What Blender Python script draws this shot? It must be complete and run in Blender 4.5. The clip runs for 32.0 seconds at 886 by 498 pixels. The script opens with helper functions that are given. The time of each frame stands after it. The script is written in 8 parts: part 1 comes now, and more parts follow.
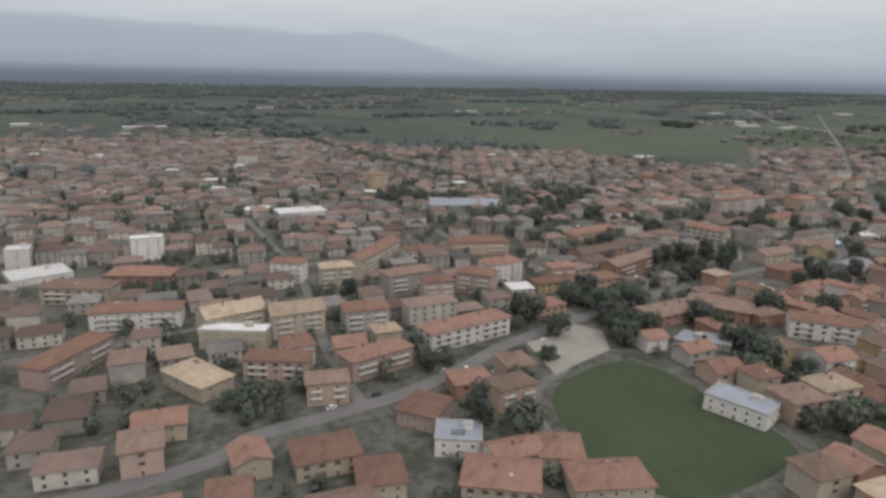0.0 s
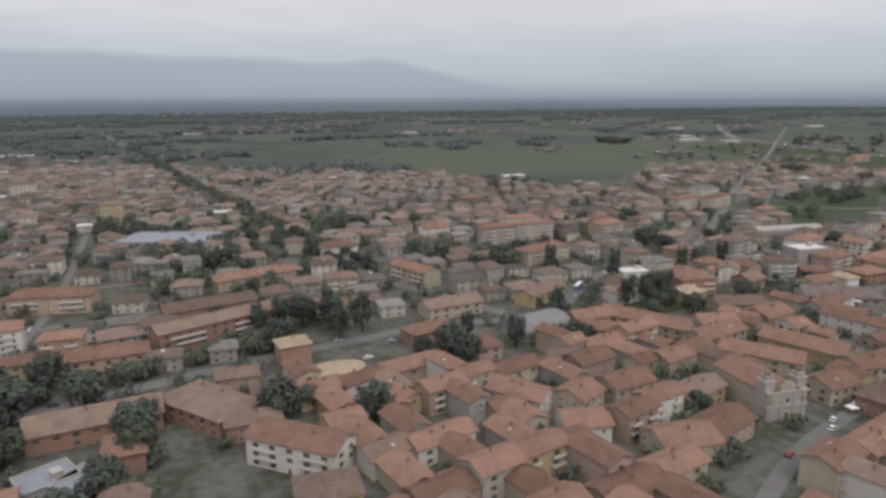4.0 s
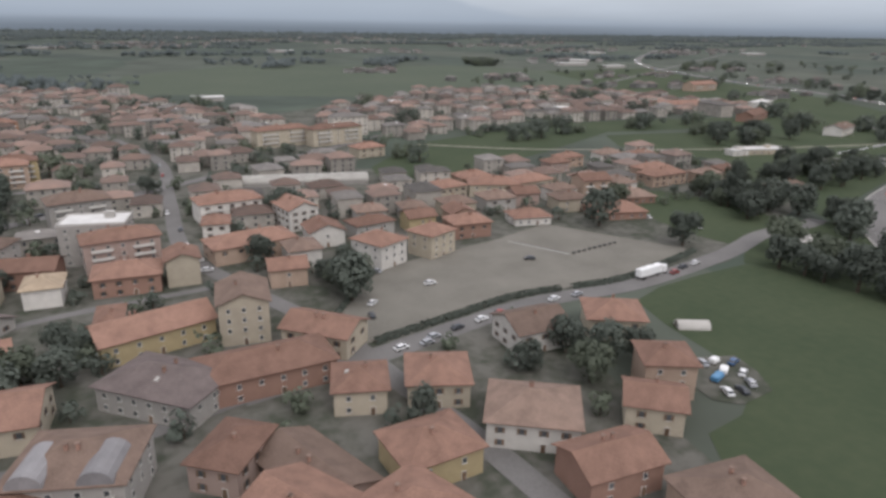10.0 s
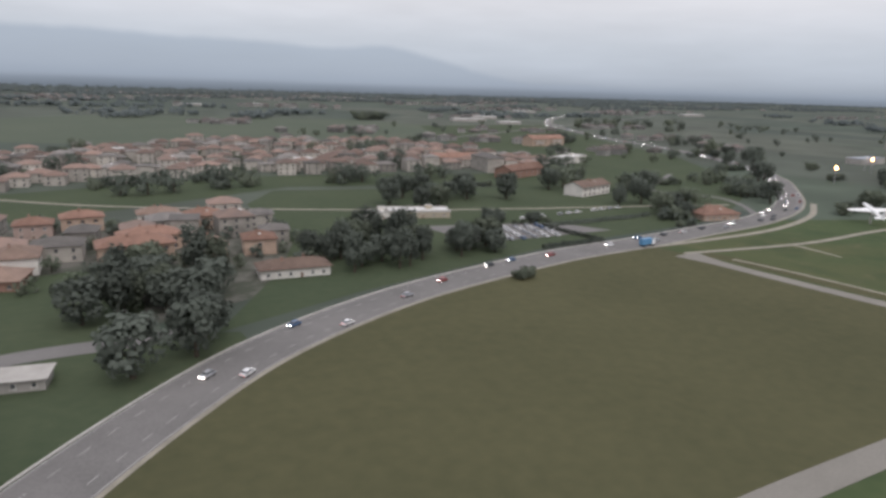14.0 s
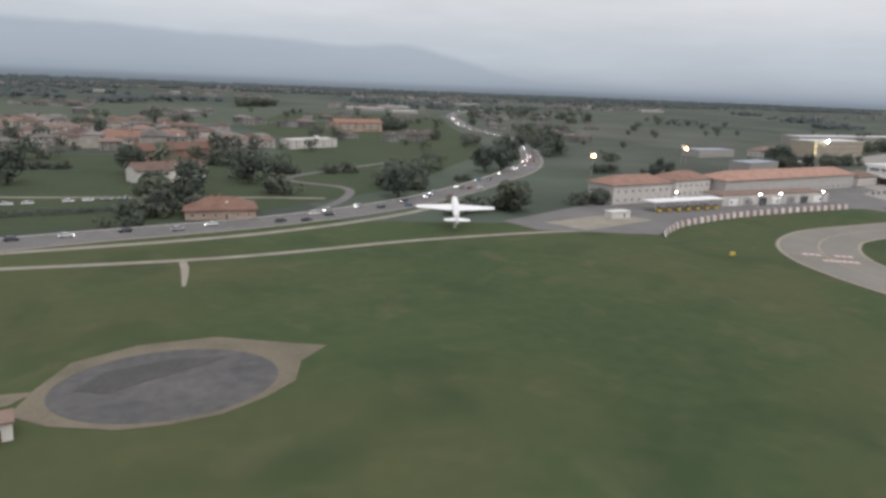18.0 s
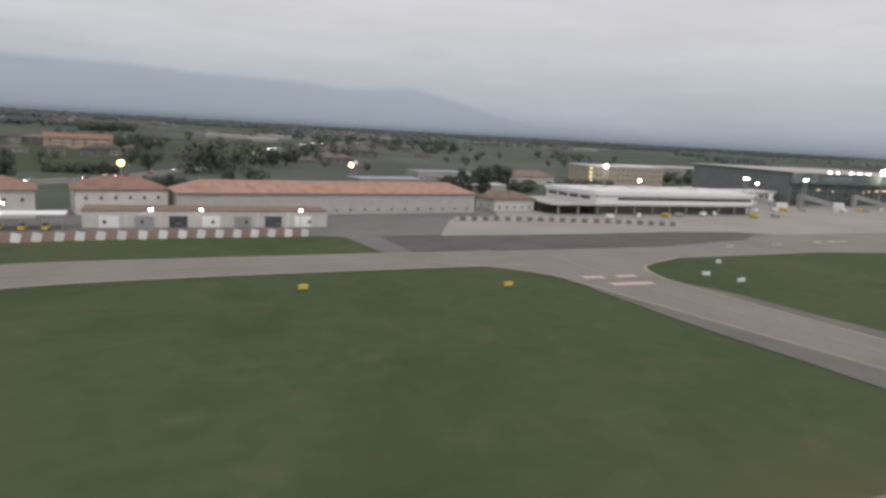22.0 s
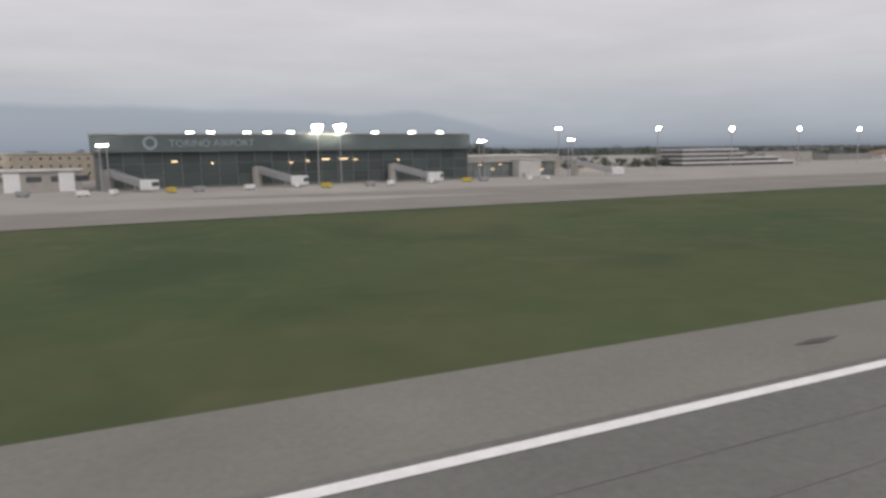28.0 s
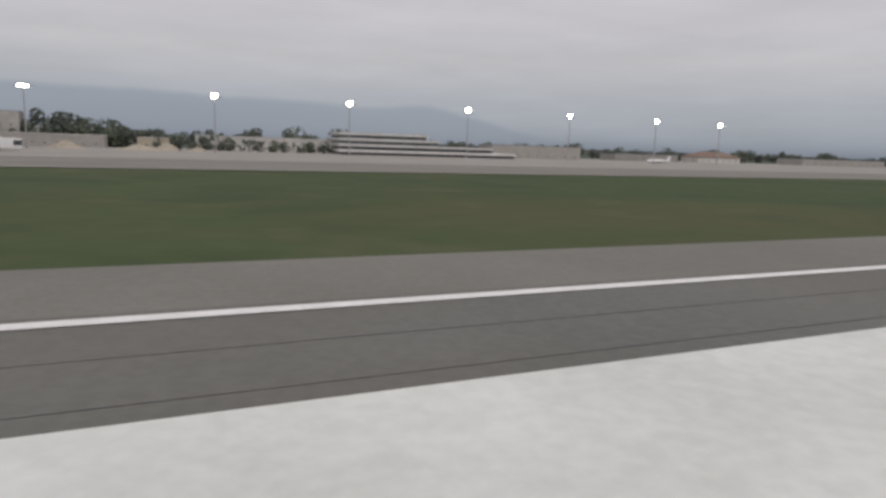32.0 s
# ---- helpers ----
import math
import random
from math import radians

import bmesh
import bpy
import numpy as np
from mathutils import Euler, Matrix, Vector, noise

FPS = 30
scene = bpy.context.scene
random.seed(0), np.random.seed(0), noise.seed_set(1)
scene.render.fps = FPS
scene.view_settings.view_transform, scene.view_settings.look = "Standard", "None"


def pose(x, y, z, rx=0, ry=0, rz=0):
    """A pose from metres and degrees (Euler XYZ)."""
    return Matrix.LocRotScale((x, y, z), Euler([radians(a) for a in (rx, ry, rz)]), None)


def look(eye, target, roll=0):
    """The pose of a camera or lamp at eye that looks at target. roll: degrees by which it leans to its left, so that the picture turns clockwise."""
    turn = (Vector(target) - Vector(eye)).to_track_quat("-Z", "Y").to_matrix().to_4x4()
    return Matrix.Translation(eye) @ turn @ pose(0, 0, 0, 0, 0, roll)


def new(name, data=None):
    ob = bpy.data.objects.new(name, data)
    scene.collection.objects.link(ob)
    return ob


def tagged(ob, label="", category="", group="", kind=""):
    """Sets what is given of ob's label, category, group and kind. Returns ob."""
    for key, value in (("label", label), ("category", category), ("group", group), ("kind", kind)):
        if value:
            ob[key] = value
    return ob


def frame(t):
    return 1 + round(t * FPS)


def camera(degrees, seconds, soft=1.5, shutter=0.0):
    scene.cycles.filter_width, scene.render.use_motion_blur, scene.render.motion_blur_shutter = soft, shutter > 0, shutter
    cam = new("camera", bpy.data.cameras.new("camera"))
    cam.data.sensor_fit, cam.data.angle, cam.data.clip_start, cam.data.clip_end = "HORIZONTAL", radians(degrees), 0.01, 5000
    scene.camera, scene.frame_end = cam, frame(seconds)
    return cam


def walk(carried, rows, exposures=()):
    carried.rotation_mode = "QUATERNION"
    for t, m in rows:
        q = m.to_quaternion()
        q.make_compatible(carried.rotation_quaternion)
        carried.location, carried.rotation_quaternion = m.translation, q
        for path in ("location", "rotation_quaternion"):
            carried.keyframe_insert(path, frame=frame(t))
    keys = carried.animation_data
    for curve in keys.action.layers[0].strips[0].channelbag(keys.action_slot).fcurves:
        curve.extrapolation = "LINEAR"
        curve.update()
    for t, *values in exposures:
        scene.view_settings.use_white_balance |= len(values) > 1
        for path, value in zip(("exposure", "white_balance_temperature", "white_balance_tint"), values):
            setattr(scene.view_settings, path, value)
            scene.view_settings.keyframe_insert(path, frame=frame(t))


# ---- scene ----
# One camera carried by a landing aeroplane: over a town, a road, airfield grass and onto a runway.
# The whole place is laid out with the runway along x and the view towards +y.
cam = camera(68.0, 32.0, 3.1)
PATH = [
    (0, pose(0.00, -0.09, 67.24, 75.18, -1.30, -28.11)),
    (0.5, pose(18.48, -0.09, 66.27, 75.57, -1.55, -28.04)),
    (1, pose(36.97, -0.09, 65.30, 75.92, -1.71, -28.02)),
    (1.5, pose(55.45, -0.08, 64.33, 77.64, -1.64, -27.96)),
    (2, pose(73.94, -0.08, 63.34, 78.91, -1.44, -27.55)),
    (2.5, pose(92.43, -0.08, 62.34, 78.77, -1.01, -27.48)),
    (4.5, pose(166.36, -0.08, 58.13, 76.72, 0.21, -27.31)),
    (5, pose(184.83, -0.08, 57.03, 76.51, -0.36, -27.17)),
    (5.5, pose(203.30, -0.08, 55.92, 76.40, -0.58, -27.37)),
    (6, pose(221.76, -0.08, 54.80, 77.13, -0.68, -27.24)),
    (6.5, pose(240.21, -0.08, 53.67, 74.85, -0.34, -27.27)),
    (7, pose(258.66, -0.08, 52.55, 71.35, -0.38, -26.70)),
    (7.5, pose(277.10, -0.07, 51.44, 72.27, -0.14, -26.47)),
    (8, pose(295.55, -0.07, 50.33, 72.23, -0.39, -26.61)),
    (8.5, pose(314.01, -0.06, 49.22, 73.10, 0.10, -26.52)),
    (9, pose(332.47, -0.04, 48.09, 72.65, 0.09, -26.40)),
    (9.5, pose(350.95, -0.03, 46.96, 71.54, 0.37, -27.24)),
    (10, pose(369.44, -0.02, 45.80, 71.16, -0.89, -27.12)),
    (10.5, pose(387.94, -0.00, 44.64, 69.93, -1.48, -27.26)),
    (11, pose(406.46, 0.02, 43.47, 70.16, -1.62, -27.52)),
    (11.5, pose(425.00, 0.03, 42.30, 72.47, -1.88, -27.39)),
    (12, pose(443.55, 0.05, 41.12, 71.95, -1.56, -26.67)),
    (12.5, pose(462.11, 0.07, 39.93, 73.52, -1.24, -26.57)),
    (13, pose(480.69, 0.08, 38.73, 76.19, -0.98, -26.59)),
    (13.5, pose(499.28, 0.10, 37.53, 75.23, -1.17, -27.34)),
    (14, pose(517.89, 0.12, 36.34, 76.30, -1.70, -27.12)),
    (14.5, pose(536.50, 0.13, 35.16, 75.91, -2.33, -27.70)),
    (16.5, pose(611.03, 0.18, 30.65, 76.74, -3.51, -25.96)),
    (17, pose(629.66, 0.19, 29.59, 76.43, -3.41, -25.76)),
    (17.5, pose(648.29, 0.20, 28.56, 76.39, -2.85, -25.60)),
    (18, pose(666.93, 0.21, 27.54, 76.18, -2.42, -25.61)),
    (18.5, pose(685.56, 0.22, 26.53, 77.47, -2.58, -25.28)),
    (19, pose(704.19, 0.22, 25.53, 78.13, -2.63, -25.99)),
    (19.5, pose(722.82, 0.23, 24.52, 79.24, -2.61, -26.27)),
    (20, pose(741.45, 0.23, 23.49, 81.22, -3.51, -25.95)),
    (20.5, pose(760.07, 0.23, 22.46, 80.77, -3.80, -26.51)),
    (21, pose(778.70, 0.23, 21.41, 80.72, -4.12, -26.16)),
    (21.5, pose(797.31, 0.23, 20.37, 80.03, -3.12, -24.74)),
    (22, pose(815.91, 0.23, 19.33, 79.80, -3.37, -25.20)),
    (22.5, pose(834.50, 0.23, 18.27, 80.65, -2.46, -25.42)),
    (23, pose(853.09, 0.22, 17.21, 80.18, -1.22, -25.80)),
    (23.5, pose(871.68, 0.22, 16.16, 81.20, -0.88, -25.76)),
    (24, pose(890.26, 0.21, 15.11, 80.58, -0.70, -25.99)),
    (24.5, pose(908.84, 0.20, 14.10, 80.19, -0.23, -26.33)),
    (25, pose(927.43, 0.19, 13.12, 80.26, -1.12, -25.89)),
    (25.5, pose(946.01, 0.19, 12.18, 79.62, -0.92, -26.00)),
    (26, pose(964.59, 0.18, 11.27, 79.42, -0.86, -25.66)),
    (26.5, pose(983.13, 0.17, 10.39, 79.66, -0.83, -25.56)),
    (28.5, pose(1057.13, 0.14, 7.15, 81.67, 0.93, -24.53)),
    (29, pose(1075.58, 0.13, 6.46, 81.32, 0.72, -24.56)),
    (29.5, pose(1094.03, 0.12, 5.82, 81.58, 0.88, -24.23)),
    (30, pose(1112.47, 0.11, 5.25, 82.59, 0.43, -24.11)),
    (30.5, pose(1130.92, 0.11, 4.76, 83.35, -0.62, -24.19)),
    (31, pose(1149.42, 0.10, 4.37, 82.67, -1.35, -24.32)),
    (31.5, pose(1167.94, 0.09, 4.04, 82.04, -2.03, -24.00)),
    (32, pose(1186.48, 0.09, 3.74, 81.11, -1.88, -23.88)),
]
walk(cam, PATH, [(0, 0.12, 6450, 11), (6, 0.14, 6450, 12), (10, 0.32, 6350, 13), (11, 0.44, 6350, 13), (12, 0.3, 6350, 14), (13, 0.28, 6350, 14), (16, 0.2, 6400, 13), (18.5, 0.18, 6400, 12), (20.5, 0.02, 6450, 13), (25, -0.05, 6500, 13), (29, -0.08, 6550, 14), (30.5, -0.12, 6550, 14), (32, -0.26, 6550, 14)])

# ---- world, sun ----
world = bpy.data.worlds.new("overcast_evening")
scene.world = world
world.use_nodes = True
wn, wl = world.node_tree.nodes, world.node_tree.links
wn.clear()


def wnode(kind, **values):
    n = wn.new(kind)
    for key, value in values.items():
        if key in n.inputs:
            n.inputs[key].default_value = value
    return n


def wmath(op, a, b=None, c=None):
    n = wn.new("ShaderNodeMath")
    n.operation = op
    for i, v in enumerate((a, b, c)):
        if v is None:
            continue
        if isinstance(v, (int, float)):
            n.inputs[i].default_value = v
        else:
            wl.new(v, n.inputs[i])
    return n.outputs[0]


def stops(ramp, rows):
    cr = ramp.color_ramp
    while len(cr.elements) > 1:
        cr.elements.remove(cr.elements[-1])
    for i, (p, c) in enumerate(rows):
        e = cr.elements[0] if i == 0 else cr.elements.new(p)
        e.position = p
        e.color = (*c, 1) if isinstance(c, tuple) else (c, c, c, 1)


coord = wn.new("ShaderNodeTexCoord")
sep = wn.new("ShaderNodeSeparateXYZ")
wl.new(coord.outputs["Generated"], sep.inputs[0])
up = sep.outputs["Z"]
# grey cloud deck, bluer and darker towards the hazy horizon
sky_ramp = wn.new("ShaderNodeValToRGB")
stops(sky_ramp, [(0.0, (0.10, 0.12, 0.145)), (0.486, (0.10, 0.122, 0.15)), (0.4945, (0.118, 0.143, 0.175)), (0.498, (0.145, 0.176, 0.212)), (0.5005, (0.20, 0.238, 0.284)), (0.505, (0.295, 0.338, 0.39)), (0.511, (0.35, 0.393, 0.445)),
                 (0.53, (0.43, 0.465, 0.505)), (0.56, (0.57, 0.575, 0.585)), (0.60, (0.64, 0.633, 0.645)), (0.70, (0.70, 0.695, 0.72)), (1.0, (0.86, 0.865, 0.90))])
wl.new(wmath("MULTIPLY_ADD", up, 0.5, 0.5), sky_ramp.inputs[0])
# cloud streaks
squash = wn.new("ShaderNodeMapping")
squash.inputs["Scale"].default_value = (1.6, 1.6, 9.0)
wl.new(coord.outputs["Generated"], squash.inputs[0])
cloud = wnode("ShaderNodeTexNoise", Scale=2.6, Detail=5.0, Roughness=0.55)
wl.new(squash.outputs[0], cloud.inputs["Vector"])
cloud_gain = wn.new("ShaderNodeMapRange")
for key, value in (("From Min", 0.25), ("From Max", 0.75), ("To Min", 0.92), ("To Max", 1.08)):
    cloud_gain.inputs[key].default_value = value
wl.new(cloud.outputs["Fac"], cloud_gain.inputs["Value"])
cloudy = wn.new("ShaderNodeVectorMath")
cloudy.operation = "SCALE"
wl.new(sky_ramp.outputs[0], cloudy.inputs[0])
wl.new(cloud_gain.outputs[0], cloudy.inputs["Scale"])
# far mountain range, sunk in haze
azimuth = wmath("ARCTAN2", sep.outputs["X"], sep.outputs["Y"])
ridge = wn.new("ShaderNodeValToRGB")
stops(ridge, [(0.0, 0.2), (0.30, 0.5), (0.42, 0.62), (0.50, 0.66), (0.545, 0.55), (0.565, 0.58), (0.575, 0.42), (0.583, 0.26), (0.592, 0.12), (0.61, 0.06), (0.8, 0.1), (1.0, 0.2)])
wl.new(wmath("MULTIPLY_ADD", azimuth, 1 / (2 * math.pi), 0.5), ridge.inputs[0])
crag = wnode("ShaderNodeTexNoise", Scale=9.0, Detail=4.0)
wl.new(coord.outputs["Generated"], crag.inputs["Vector"])
height = wmath("ADD", wmath("MULTIPLY", ridge.outputs[0], 0.098), wmath("MULTIPLY", wmath("SUBTRACT", crag.outputs["Fac"], 0.5), 0.016))
veil = wn.new("ShaderNodeMapRange")
veil.interpolation_type = "SMOOTHSTEP"
for key, value in (("From Min", -0.006), ("From Max", 0.006), ("To Min", 0.62), ("To Max", 0.0)):
    veil.inputs[key].default_value = value
wl.new(wmath("SUBTRACT", up, height), veil.inputs["Value"])
above = wn.new("ShaderNodeMapRange")
for key, value in (("From Min", 0.0), ("From Max", 0.008), ("To Min", 0.0), ("To Max", 1.0)):
    above.inputs[key].default_value = value
wl.new(up, above.inputs["Value"])
hills = wn.new("ShaderNodeMix")
hills.data_type = "RGBA"
hills.inputs["B"].default_value = (0.26, 0.31, 0.375, 1)
wl.new(wmath("MULTIPLY", veil.outputs[0], above.outputs[0]), hills.inputs["Factor"])
wl.new(cloudy.outputs[0], hills.inputs["A"])
clear_sky = wn.new("ShaderNodeTexSky")
clear_sky.sky_type = "NISHITA"
clear_sky.sun_disc = False
clear_sky.sun_elevation = radians(38)
clear_sky.sun_rotation = radians(200)
background = wnode("ShaderNodeBackground", Strength=1.0)
wl.new(hills.outputs["Result"], background.inputs[0])
thin = wnode("ShaderNodeBackground", Strength=0.006)
wl.new(clear_sky.outputs[0], thin.inputs[0])
both = wn.new("ShaderNodeAddShader")
wl.new(background.outputs[0], both.inputs[0])
wl.new(thin.outputs[0], both.inputs[1])
wout = wn.new("ShaderNodeOutputWorld")
wl.new(both.outputs[0], wout.inputs[0])

sun = new("sun", bpy.data.lights.new("sun", "SUN"))
sun.data.energy, sun.data.angle, sun.data.color = 1.15, radians(40), (1.0, 0.95, 0.9)
sun.matrix_world = look((600, -300, 400), (600, 0, 0))
scene.view_settings.exposure = 0.0

# ---- materials ----
def material(name):
    m = bpy.data.materials.new(name)
    m.use_nodes = True
    nt = m.node_tree
    return m, nt.nodes, nt.links, nt.nodes["Principled BSDF"]


def surface(name, dark, light, scale=2.0, rough=0.85, bump=0.0, fine=14.0, vary=0.0, spec=0.3, metal=0.0, island=False, contrast=0.25):
    """Two colours mixed by coarse stains and fine grain, with relief; vary shifts the value from thing to thing."""
    m, n, l, p = material(name)
    tc = n.new("ShaderNodeTexCoord")
    coarse, grain = n.new("ShaderNodeTexNoise"), n.new("ShaderNodeTexNoise")
    coarse.inputs["Scale"].default_value, coarse.inputs["Detail"].default_value = scale, 5
    grain.inputs["Scale"].default_value, grain.inputs["Detail"].default_value = scale * fine, 4
    for t in (coarse, grain):
        l.new(tc.outputs["Object"], t.inputs["Vector"])
    blend = n.new("ShaderNodeMath")
    blend.operation = "MULTIPLY_ADD"
    blend.inputs[1].default_value = 0.45
    l.new(grain.outputs["Fac"], blend.inputs[0])
    half = n.new("ShaderNodeMath")
    half.operation = "MULTIPLY"
    half.inputs[1].default_value = 0.55
    l.new(coarse.outputs["Fac"], half.inputs[0])
    l.new(half.outputs[0], blend.inputs[2])
    ramp = n.new("ShaderNodeMapRange")
    ramp.inputs["From Min"].default_value, ramp.inputs["From Max"].default_value = 0.5 - contrast / 1.6, 0.5 + contrast / 1.6
    l.new(blend.outputs[0], ramp.inputs["Value"])
    mix = n.new("ShaderNodeMix")
    mix.data_type = "RGBA"
    mix.inputs["A"].default_value, mix.inputs["B"].default_value = (*dark, 1), (*light, 1)
    l.new(ramp.outputs[0], mix.inputs["Factor"])
    colour = mix.outputs["Result"]
    if vary:
        info = n.new("ShaderNodeNewGeometry" if island else "ShaderNodeObjectInfo")
        shift = n.new("ShaderNodeMapRange")
        shift.inputs["To Min"].default_value, shift.inputs["To Max"].default_value = 1 - vary, 1 + vary
        l.new(info.outputs["Random Per Island" if island else "Random"], shift.inputs["Value"])
        hsv = n.new("ShaderNodeHueSaturation")
        l.new(shift.outputs[0], hsv.inputs["Value"])
        l.new(colour, hsv.inputs["Color"])
        colour = hsv.outputs[0]
    l.new(colour, p.inputs["Base Color"])
    p.inputs["Roughness"].default_value, p.inputs["Metallic"].default_value = rough, metal
    p.inputs["Specular IOR Level"].default_value = spec
    if bump:
        b = n.new("ShaderNodeBump")
        b.inputs["Strength"].default_value, b.inputs["Distance"].default_value = bump, 0.05
        l.new(grain.outputs["Fac"], b.inputs["Height"])
        l.new(b.outputs[0], p.inputs["Normal"])
    return m


def paint(name, c, rough=0.5, spec=0.4, metal=0.0):
    return surface(name, tuple(v * 0.88 for v in c), tuple(min(1, v * 1.06) for v in c), 1.5, rough, 0, 8, 0, spec, metal)


def glow(name, c, strength):
    m, n, l, p = material(name)
    p.inputs["Base Color"].default_value = (*c, 1)
    p.inputs["Emission Color"].default_value = (*c, 1)
    p.inputs["Emission Strength"].default_value = strength
    return m


def wall_paint(name, c):
    c = tuple(v * 0.9 for v in c)
    return surface(name, tuple(v * 0.78 for v in c), c, 0.6, 0.9, 0.1, 10, 0.12)


CREAM = wall_paint("cream_plaster", (0.50, 0.44, 0.345))
PINK = wall_paint("pink_plaster", (0.45, 0.34, 0.295))
WHITE = wall_paint("white_plaster", (0.72, 0.69, 0.64))
BRICK = wall_paint("red_brick", (0.36, 0.22, 0.17))
GREY = wall_paint("grey_plaster", (0.42, 0.40, 0.37))
PEACH = wall_paint("peach_plaster", (0.48, 0.36, 0.28))
YELLOW = wall_paint("yellow_plaster", (0.48, 0.39, 0.23))
ORANGE = wall_paint("orange_plaster", (0.46, 0.26, 0.17))
STRIPE = wall_paint("pinkish_grey_plaster", (0.47, 0.40, 0.36))


def tiles(name, c):
    """Clay tile roofing: mottled, with courses in relief."""
    m = surface(name, tuple(v * 0.68 for v in c), tuple(v * 1.12 for v in c), 0.55, 0.85, 0, 9, 0.28, 0.25)
    n, l = m.node_tree.nodes, m.node_tree.links
    wave = n.new("ShaderNodeTexWave")
    wave.inputs["Scale"].default_value, wave.inputs["Distortion"].default_value = 2.4, 0.6
    tc = n.new("ShaderNodeTexCoord")
    l.new(tc.outputs["Object"], wave.inputs["Vector"])
    b = n.new("ShaderNodeBump")
    b.inputs["Strength"].default_value, b.inputs["Distance"].default_value = 0.35, 0.05
    l.new(wave.outputs["Fac"], b.inputs["Height"])
    l.new(b.outputs[0], n["Principled BSDF"].inputs["Normal"])
    return m


RED = tiles("red_clay_tiles", (0.236, 0.140, 0.105))
BROWN = tiles("brown_clay_tiles", (0.205, 0.145, 0.115))
TAN = tiles("tan_tiles", (0.38, 0.30, 0.215))
PALE = surface("pale_flat_roofing", (0.48, 0.47, 0.45), (0.66, 0.65, 0.63), 0.4, 0.8, 0.1, 12, 0.12)
WEATHERED_SHEET = surface("weathered_fibre_sheeting", (0.27, 0.258, 0.235), (0.40, 0.385, 0.35), 0.4, 0.8, 0.1, 12)
SLATE = surface("blue_grey_sheeting", (0.21, 0.23, 0.26), (0.31, 0.33, 0.37), 0.5, 0.55, 0.1, 12, 0.1)
DULL_SHEET = surface("dull_grey_sheeting", (0.185, 0.178, 0.182), (0.265, 0.255, 0.258), 0.5, 0.75, 0.1, 12, 0.1)
DUSK = tiles("grey_brown_tiles", (0.150, 0.121, 0.114))
FAR_WALL = surface("mixed_plaster", (0.25, 0.235, 0.21), (0.47, 0.435, 0.385), 0.05, 0.9, 0, 10, 0.40, 0.3, 0, True)
FAR_ROOF = surface("mixed_clay_tiles", (0.138, 0.108, 0.094), (0.218, 0.150, 0.122), 0.04, 0.9, 0, 10, 0.40, 0.2, 0, True)
GREY_ROOF = surface("mixed_grey_roofing", (0.115, 0.108, 0.102), (0.20, 0.185, 0.17), 0.05, 0.9, 0, 10, 0.45, 0.2, 0, True)
# far village walls and roofs greyed, distance haze put into their colours
HAZED_WALL = surface("hazed_village_plaster", (0.15, 0.15, 0.145), (0.30, 0.29, 0.27), 0.05, 0.9, 0, 10, 0.4, 0.3, 0, True)
HAZED_ROOF = surface("hazed_village_tiles", (0.085, 0.082, 0.078), (0.15, 0.12, 0.105), 0.04, 0.9, 0, 10, 0.4, 0.2, 0, True)
# panes lighter than bare dark glass, a veil of haze in their colour
PANE = surface("dark_window_glass", (0.06, 0.065, 0.07), (0.105, 0.11, 0.115), 1.0, 0.12, 0, 5, 0.3, 0.6)
SHUTTER = surface("brown_shutters", (0.12, 0.075, 0.05), (0.19, 0.13, 0.09), 3, 0.7, 0, 8, 0.3)
FRAME = paint("pale_window_frame", (0.62, 0.60, 0.56))
CONCRETE = surface("weathered_concrete", (0.33, 0.315, 0.29), (0.46, 0.44, 0.41), 0.5, 0.9, 0.1, 12, 0.08)
ASPHALT = surface("worn_asphalt", (0.125, 0.12, 0.115), (0.18, 0.172, 0.165), 0.12, 0.92, 0.15, 30)
DARK_ASPHALT = surface("dark_asphalt", (0.075, 0.072, 0.07), (0.115, 0.11, 0.105), 0.15, 0.92, 0.15, 30)
RUNWAY = surface("runway_asphalt", (0.118, 0.118, 0.106), (0.158, 0.157, 0.142), 0.10, 0.9, 0.15, 40)
SHOULDER = surface("shoulder_asphalt", (0.150, 0.147, 0.128), (0.196, 0.190, 0.168), 0.12, 0.92, 0.15, 40)
TAXIWAY = surface("taxiway_asphalt", (0.175, 0.165, 0.144), (0.225, 0.212, 0.187), 0.10, 0.92, 0.15, 40)
WORN_SHOULDER = surface("worn_dark_shoulder", (0.112, 0.106, 0.092), (0.165, 0.155, 0.134), 0.14, 0.92, 0.15, 30)
APRON = surface("apron_concrete", (0.245, 0.23, 0.205), (0.32, 0.302, 0.272), 0.06, 0.9, 0.1, 40)
GRAVEL = surface("pale_gravel", (0.20, 0.185, 0.15), (0.31, 0.285, 0.235), 0.25, 0.95, 0.3, 30)
CAR_PARK = surface("worn_grey_gravel", (0.135, 0.127, 0.108), (0.205, 0.193, 0.165), 0.12, 0.95, 0.3, 30)
DIRT = surface("bare_earth", (0.12, 0.105, 0.075), (0.19, 0.165, 0.12), 0.2, 0.95, 0.2, 20)
LINE = paint("white_road_paint", (0.72, 0.71, 0.68), 0.7)
WORN_LINE = surface("worn_white_paint", (0.42, 0.42, 0.39), (0.56, 0.56, 0.53), 0.25, 0.75, 0.1, 30)
AIMING_PAINT = surface("thick_white_runway_paint", (0.54, 0.55, 0.515), (0.66, 0.67, 0.63), 0.25, 0.75, 0.03, 12)
ROAD_LINE = paint("grey_worn_road_paint", (0.36, 0.355, 0.34), 0.8)
YELLOW_LINE = paint("faded_yellow_paint", (0.31, 0.27, 0.185), 0.8)
